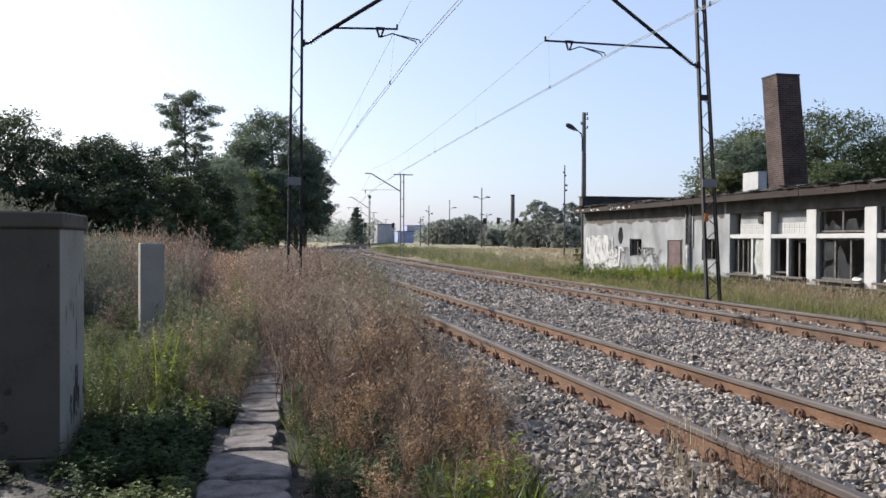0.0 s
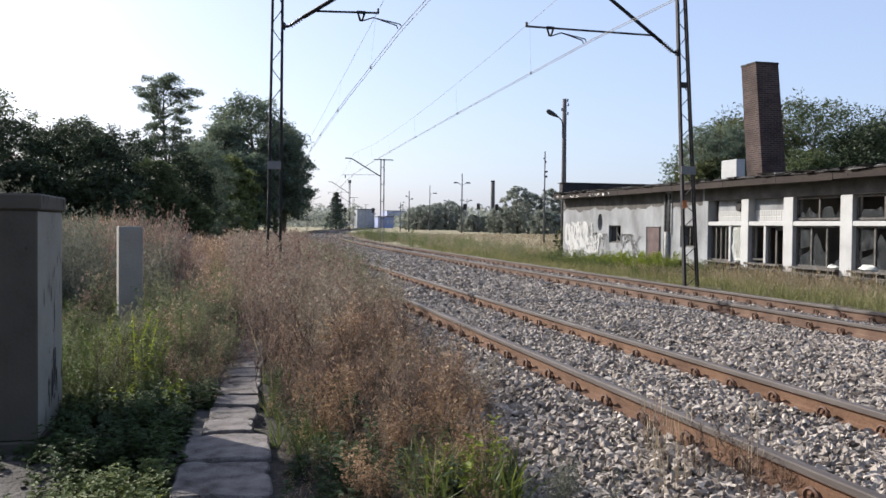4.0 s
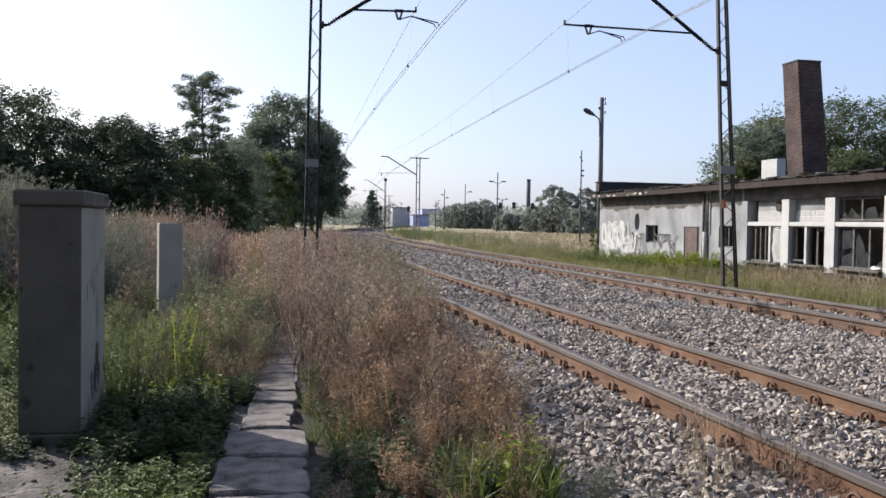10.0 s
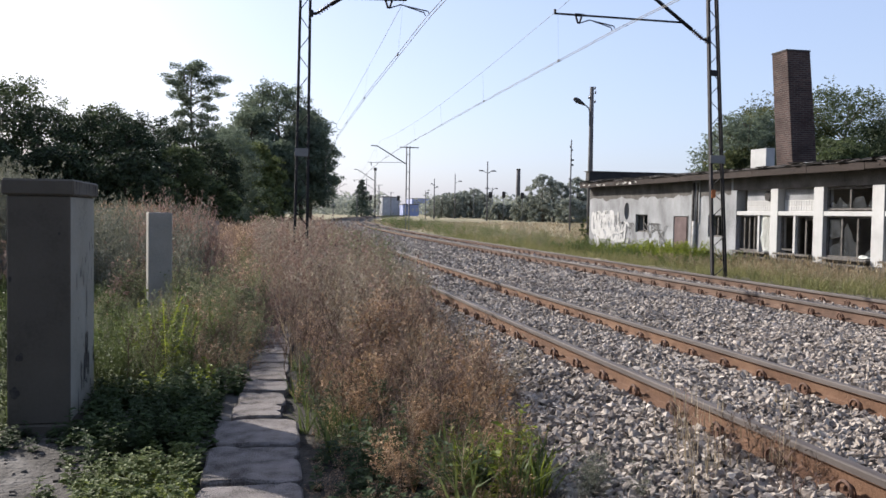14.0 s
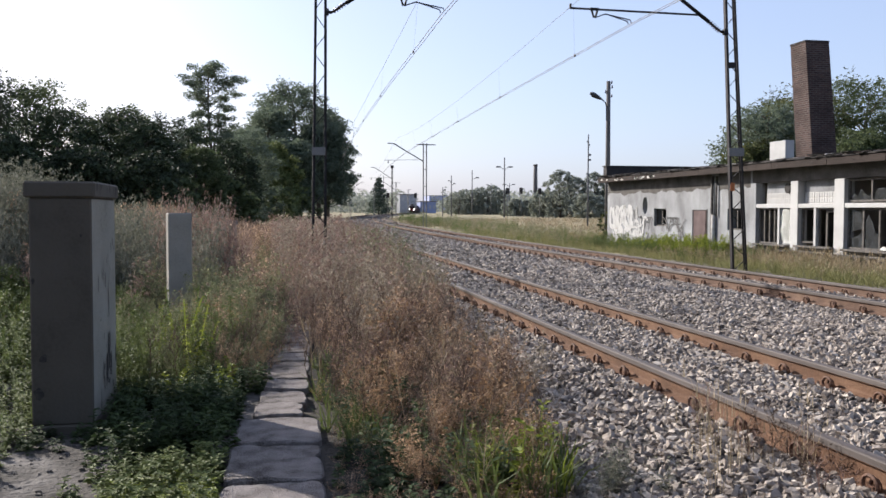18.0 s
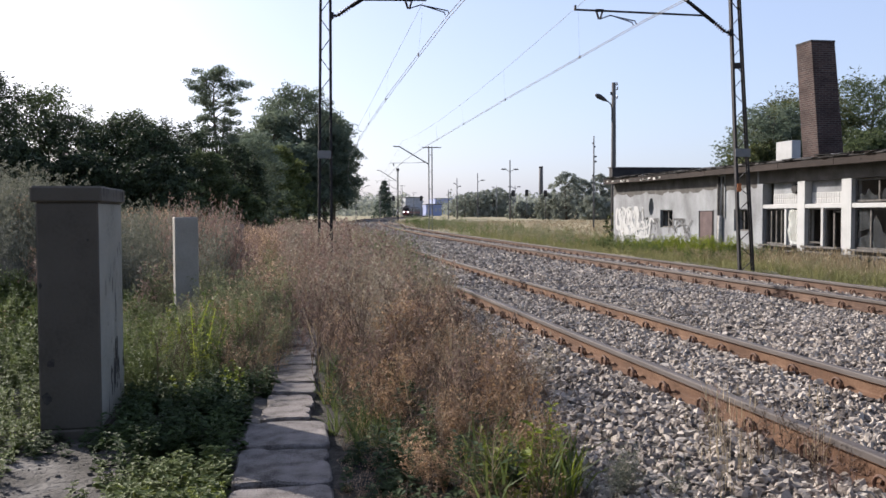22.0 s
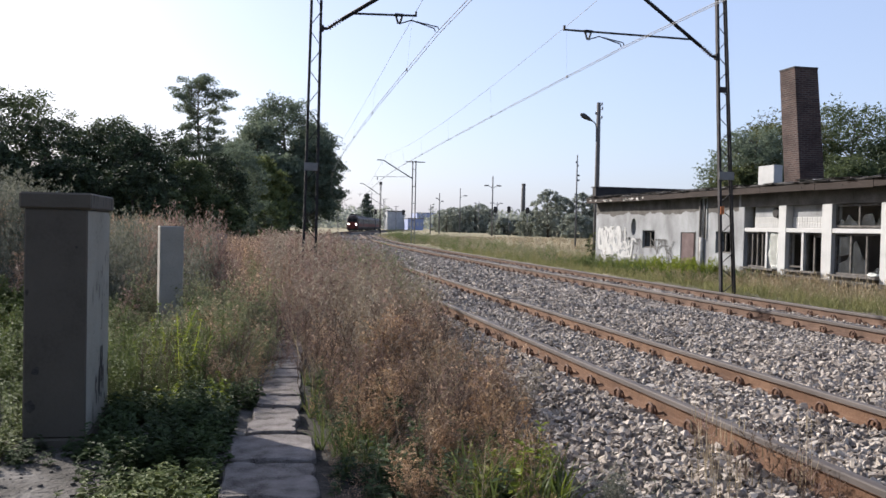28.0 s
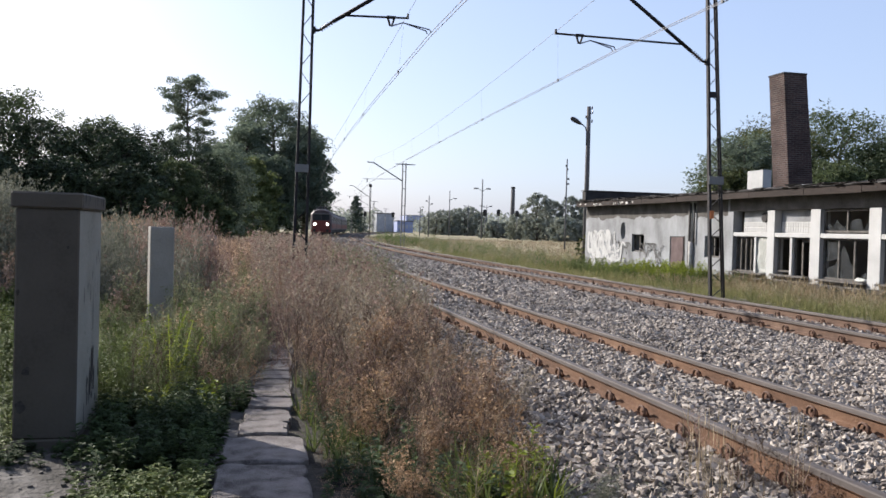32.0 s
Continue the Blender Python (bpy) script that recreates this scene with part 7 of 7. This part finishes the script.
def stones(n, y0, y1, size, near, shape, d0=-2.75, d1=6.9):
    """Angular stones as corner arrays about their middles, and the middles."""
    y = y0 + (y1 - y0) * rng.random(n) ** near
    d = rng.uniform(d0, d1, n)
    keep = np.ones(n, bool)
    for off in (0, SPACING):
        for side in (-0.7535, 0.7535):
            keep &= abs(d - off - side) > 0.085
    y, d = y[keep], d[keep]
    n = len(y)
    s = size * rng.uniform(0.6, 1.3, n)
    v = shape[None] * np.stack([s * rng.uniform(0.9, 1.5, n), s * rng.uniform(0.75, 1.15, n), s * rng.uniform(0.45, 0.8, n)], 1)[:, None]
    v = v * rng.uniform(0.64, 1.2, (n, len(shape), 1))
    q = rng.normal(size=(n, 4)) * np.array([1.4, 0.5, 0.5, 1.4])
    q /= np.linalg.norm(q, axis=1)[:, None]
    w, a, b, c = q.T
    R = np.stack([1 - 2 * (b * b + c * c), 2 * (a * b - c * w), 2 * (a * c + b * w), 2 * (a * b + c * w), 1 - 2 * (a * a + c * c), 2 * (b * c - a * w), 2 * (a * c - b * w), 2 * (b * c + a * w), 1 - 2 * (a * a + b * b)], 1).reshape(n, 3, 3)
    v = np.einsum("nij,nkj->nki", R, v)
    cx = curve_x(y) + d
    z = np.maximum(bed_z(d), ground_z(cx, y)) + s * rng.uniform(-0.2, 0.55, n)
    return v, np.stack([cx, y, z], 1)


def broken_shape(seed):
    """A broken stone: the hull of a few scattered points, as corners and triangles."""
    r = np.random.default_rng(seed)
    p = r.normal(size=(9, 3))
    p /= np.linalg.norm(p, axis=1)[:, None]
    bm = bmesh.new()
    for q in p * r.uniform(0.85, 1.1, (9, 1)):
        bm.verts.new(q)
    bmesh.ops.convex_hull(bm, input=bm.verts[:])
    bmesh.ops.triangulate(bm, faces=bm.faces[:])
    bm.verts.index_update()
    got = np.array([v.co[:] for v in bm.verts]), np.array([[v.index for v in f.verts] for f in bm.faces])
    bm.free()
    return got


def pile(v, c, faces, label):
    k = v.shape[1]
    f = (faces[None] + (np.arange(len(v)) * k)[:, None, None]).reshape(-1, faces.shape[1])
    tagged(raw("ballast_stones", (v + c[:, None]).reshape(-1, 3), f, M_stone), label, "ballast", kind="stuff")


x, y, z = spots(46, -1.78, -1.1, 6.85, 7.34, None, 1.0)
h = rng.uniform(0.05, 0.15, len(x))
scatter("green_weeds", P_low, x, y, z, h, M_shade_leaf, "dark low herbs along the cabinet's foot", "weeds", 60, 0.9)
x, y, z = spots(70, -2.5, -1.75, 6.1, 7.2, None, 1.0)
h = rng.uniform(0.06, 0.20, len(x))
scatter("green_weeds", P_low, x, y, z, h, M_green, "light-green herbs on the soil beside the cabinet", "weeds", 61, 0.9)
# clods on the bare soil by the cabinet
n = 1100
x, y = rng.uniform(-3.2, -0.35, n), rng.uniform(4.6, 6.9, n)
s = 0.004 + 0.02 * rng.random(n) ** 4
v = CUBE[None] * s[:, None, None] * rng.uniform(0.6, 1.3, (n, 8, 3)) + np.stack([x, y, ground_z(x, y) + 0.2 * s], 1)[:, None]
f = (QUADS[None] + (np.arange(n) * 8)[:, None, None]).reshape(-1, 4)
tagged(raw("soil_clods", v.reshape(-1, 3), f, M_soil), "small grey clods on the bare sandy soil", "soil", kind="stuff")
near_kinds = []
for k in range(14):
    shape, faces = broken_shape(400 + k)
    v, c = stones(2600, 3.2, 9.5, 0.034, 1.25, shape, -2.75, 3.6)
    near_kinds.append((v, c, faces))
vs, cs = stones(3900, 3.2, 9.5, 0.034, 1.0, CHIP, 3.6, 6.9)
pile(vs, cs, SIDES, "grey crushed stones beside the second track")
vm, cm = stones(38000, 9, 19, 0.031, 1.2, CHIP)
pile(vm, cm, SIDES, "grey crushed stones between and beside the rails")
reach = [np.hypot(c[:, 0] - 2.6, c[:, 1] - 5.2) for v, c, faces in near_kinds]
limit = np.sort(np.concatenate(reach))[300]
vs, fs, base = [], [], 0
for (v, c, faces), d in zip(near_kinds, reach):
    far = d >= limit
    n, k = far.sum(), v.shape[1]
    vs.append((v[far] + c[far][:, None]).reshape(-1, 3))
    fs.append((faces[None] + (np.arange(n) * k)[:, None, None]).reshape(-1, 3) + base)
    base += n * k
tagged(raw("ballast_stones", np.concatenate(vs), np.concatenate(fs), M_stone), "loose angular grey crushed stones around the rails", "ballast", kind="stuff")
v2, c2 = stones(29000, 18, 70, 0.050, 1.5, CHIP)
v3, c3 = stones(4500, 70, 130, 0.08, 1.2, CHIP)
pile(v3, c3, SIDES, "grey crushed stones where the line curves away")
pile(v2, c2, SIDES, "loose grey crushed stones farther along the line")
vb, cb = stones(14000, -9, 3.4, 0.037, 1.0, CHIP)
pile(vb, cb, SIDES, "grey crushed stones along the near end of the line")
for (v, c, faces), d in zip(near_kinds, reach):
    close = np.where(d < limit)[0]
    shared = []
    for i in close[:2]:
        me = bpy.data.meshes.new("stone")
        me.from_pydata(v[i].tolist(), [], faces.tolist())
        me.materials.append(M_stone_single)
        shared.append(me)
    for k, i in enumerate(close):
        one = new("stone", shared[k % len(shared)])
        one.parent = bed
        one.matrix_basis = pose(*c[i], 0, 0, k * 37 % 360)

# ---- the approaching train ----
M_red_paint = noisy("dark_red_paint", [(0.3, (0.10, 0.021, 0.018)), (0.7, (0.19, 0.045, 0.036))], 1.0, 5, 0.6, spec=0.3)
M_grey_paint = noisy("dusty_grey_paint", [(0.3, (0.045, 0.034, 0.037)), (0.7, (0.085, 0.066, 0.070))], 1.0, 5, 0.55)
M_train_roof = noisy("train_roof", [(0.3, (0.078, 0.078, 0.078)), (0.7, (0.144, 0.144, 0.144))], 1.2, 4, 0.7)
M_under = noisy("underframe_grime", [(0.3, (0.02, 0.018, 0.016)), (0.7, (0.055, 0.048, 0.042))], 3, 4, 0.85)
M_win = noisy("train_glass", [(0.3, (0.012, 0.014, 0.016)), (0.7, (0.03, 0.033, 0.036))], 1, 2, 0.35, spec=0.15)


def glow(name, colour, power):
    m, n, l, b = material(name, 0.3)
    b.inputs["Emission Color"].default_value = (*colour, 1)
    b.inputs["Emission Strength"].default_value = power
    return m


M_head_lamp = glow("headlamp_lit", (1.0, 0.97, 0.92), 24)


def carriage(front, length, label):
    """A rail vehicle with its nose towards -y when front is set; origin on the rail head at its middle."""
    c = empty("locomotive" if front else "carriage")
    tagged(c, label, "locomotive" if front else "carriage", "approaching train")
    L = length / 2
    bm = bmesh.new()
    prof = [(-1.42, 1.05), (-1.45, 2.2), (-1.40, 3.35), (-1.12, 3.80), (-0.5, 4.0), (0.5, 4.0), (1.12, 3.80), (1.40, 3.35), (1.45, 2.2), (1.42, 1.05)]
    stations = [(-L, 0.80, 0.0), (-L + 0.16, 0.91, 0.0), (-L + 0.6, 1.0, 0.0), (L - 0.4, 1.0, 0.0), (L, 0.96, 0.0)]
    rings = [[bm.verts.new((x * k, yy, 1.05 + (z - 1.05) * (0.97 if k < 1 else 1))) for x, z in prof] for yy, k, _ in stations]
    for a, b in zip(rings, rings[1:]):
        for i in range(len(prof)):
            j = (i + 1) % len(prof)
            bm.faces.new((a[i], a[j], b[j], b[i]))
    bm.faces.new(rings[0][::-1]), bm.faces.new(rings[-1])
    bmesh.ops.recalc_face_normals(bm, faces=bm.faces)
    part("body", bm, M_grey_paint, c)
    part("roof_deck", boxed(-0.9, 0.9, -L + 0.9, L - 0.9, 3.96, 4.12, 0.05), M_train_roof, c)
    part("underframe", boxed(-1.25, 1.25, -L + 0.2, L - 0.2, 0.55, 1.07, 0.04), M_under, c)
    for s in (-1, 1):
        part("side_band", boxed(s * 1.46 - 0.01, s * 1.46 + 0.01, -L + 0.7, L - 0.7, 1.25, 2.05), M_red_paint, c)
        for k in range(7):
            yy = -L + 2.4 + (length - 4.8) * k / 6
            part("window", boxed(s * 1.43 - 0.02, s * 1.43 + 0.02, yy - 0.65, yy + 0.65, 2.35, 3.15), M_win, c)
    for yb in (-L + 3.2, L - 3.2):
        bogie = part("bogie", boxed(-1.15, 1.15, yb - 1.6, yb + 1.6, 0.35, 0.75, 0.05), M_under, c)
        for s in (-0.75, 0.75):
            for dy in (-1.25, 1.25):
                part("wheel", tubed([(s - 0.065, yb + dy, 0.46), (s + 0.065, yb + dy, 0.46)], 0.46, 16), M_under, bogie)
    if front:
        part("nose_panel", boxed(-1.16, 1.16, -L - 0.06, -L + 0.02, 1.1, 2.38, 0.05), M_red_paint, c, "dark red nose panel")
        part("buffer_beam", boxed(-1.35, 1.35, -L - 0.12, -L + 0.1, 0.72, 1.10, 0.03), M_red_paint, c, "dark red buffer beam")
        for s in (-1, 1):
            part("windscreen", boxed(s * 0.57 - 0.53, s * 0.57 + 0.53, -L - 0.03, -L + 0.02, 2.45, 3.28, 0.03), M_win, c, "dark windscreen")
            lamp = part("headlamp", tubed([(s * 0.86, -L + 0.0, 1.85), (s * 0.86, -L - 0.14, 1.85)], 0.24, 14), M_under, c)
            part("lens", tubed([(s * 0.86, -L - 0.13, 1.85), (s * 0.86, -L - 0.155, 1.85)], 0.14, 14), M_head_lamp, lamp, "bright lit headlamp")
            part("buffer", tubed([(s * 0.875, -L - 0.1, 0.95), (s * 0.875, -L - 0.5, 0.95), (s * 0.875, -L - 0.56, 0.95)], [0.10, 0.10, 0.22], 12), M_under, c)
        part("snow_plough", boxed(-1.2, 1.2, -L - 0.05, -L + 0.05, 0.2, 0.62, 0.02), M_under, c)
        part("sun_visor", boxed(-1.15, 1.15, -L - 0.14, -L + 0.05, 3.30, 3.42, 0.02), M_train_roof, c)
        for k, (x0, x1, y0, y1, zt) in enumerate(((-0.7, 0.1, -6.6, -5.2, 4.42), (0.2, 0.7, -6.2, -5.6, 4.30), (-0.5, 0.6, -2.8, -1.2, 4.50), (-0.8, 0.3, -0.6, 1.4, 4.38), (0.1, 0.75, 2.2, 3.2, 4.46), (-0.4, 0.5, 5.6, 6.8, 4.36))):
            part("roof_box", boxed(x0, x1, y0, y1, 4.08, zt, 0.05), M_under, c, "dark equipment box on the roof")
        for s in (-0.35, 0.35):
            part("insulator", tubed([(s, -4.6, 4.1), (s, -4.6, 4.55)], [0.10, 0.07], 8), M_insul, c)
        for yy in (-4.0, 4.0):
            pan = part("pantograph", tubed([(-0.5, yy, 4.12), (0.5, yy, 4.12)], 0.05, 6), M_under, c)
            if yy > 0:
                for s in (-0.5, 0.5):
                    part("pantograph_arm", tubed([(s, yy, 4.15), (s * 0.8, yy + 1.1, 4.95), (s * 0.7, yy, 5.66)], 0.03, 5), M_under, pan)
                part("pantograph_head", tubed([(-0.8, yy, 5.60), (-0.6, yy, 5.70), (0.6, yy, 5.70), (0.8, yy, 5.60)], 0.03, 5), M_under, pan)
    for o in [c] + list(c.children):
        for kid in o.children:
            for v in kid.data.vertices:
                if v.co.z < 4.3 or "pantograph" not in kid.name:
                    v.co.z *= 0.93
    return c


loco = carriage(True, 16.0, "dark red and grey electric locomotive with lit headlamps")
cars = [carriage(False, 22.0, "grey passenger carriage with a red band") for k in range(3)]
SPEED, ARRIVE = 22.0, 123.0


def train_pose(t, behind, half):
    y = ARRIVE + half + SPEED * (32.0 - t) + behind
    p = on_line(y, 0.0, 0.0)
    return pose(p.x, p.y, p.z, 0, 0, -math.degrees(math.atan(line_slope(y))))


def motions():
    times = [i * 0.5 for i in range(65)]
    behind = 0.0
    for car, length in ((loco, 16.0), *((c, 22.0) for c in cars)):
        walk(car, [(t, train_pose(t, behind, length / 2)) for t in times])
        behind += length + 0.9


motions()
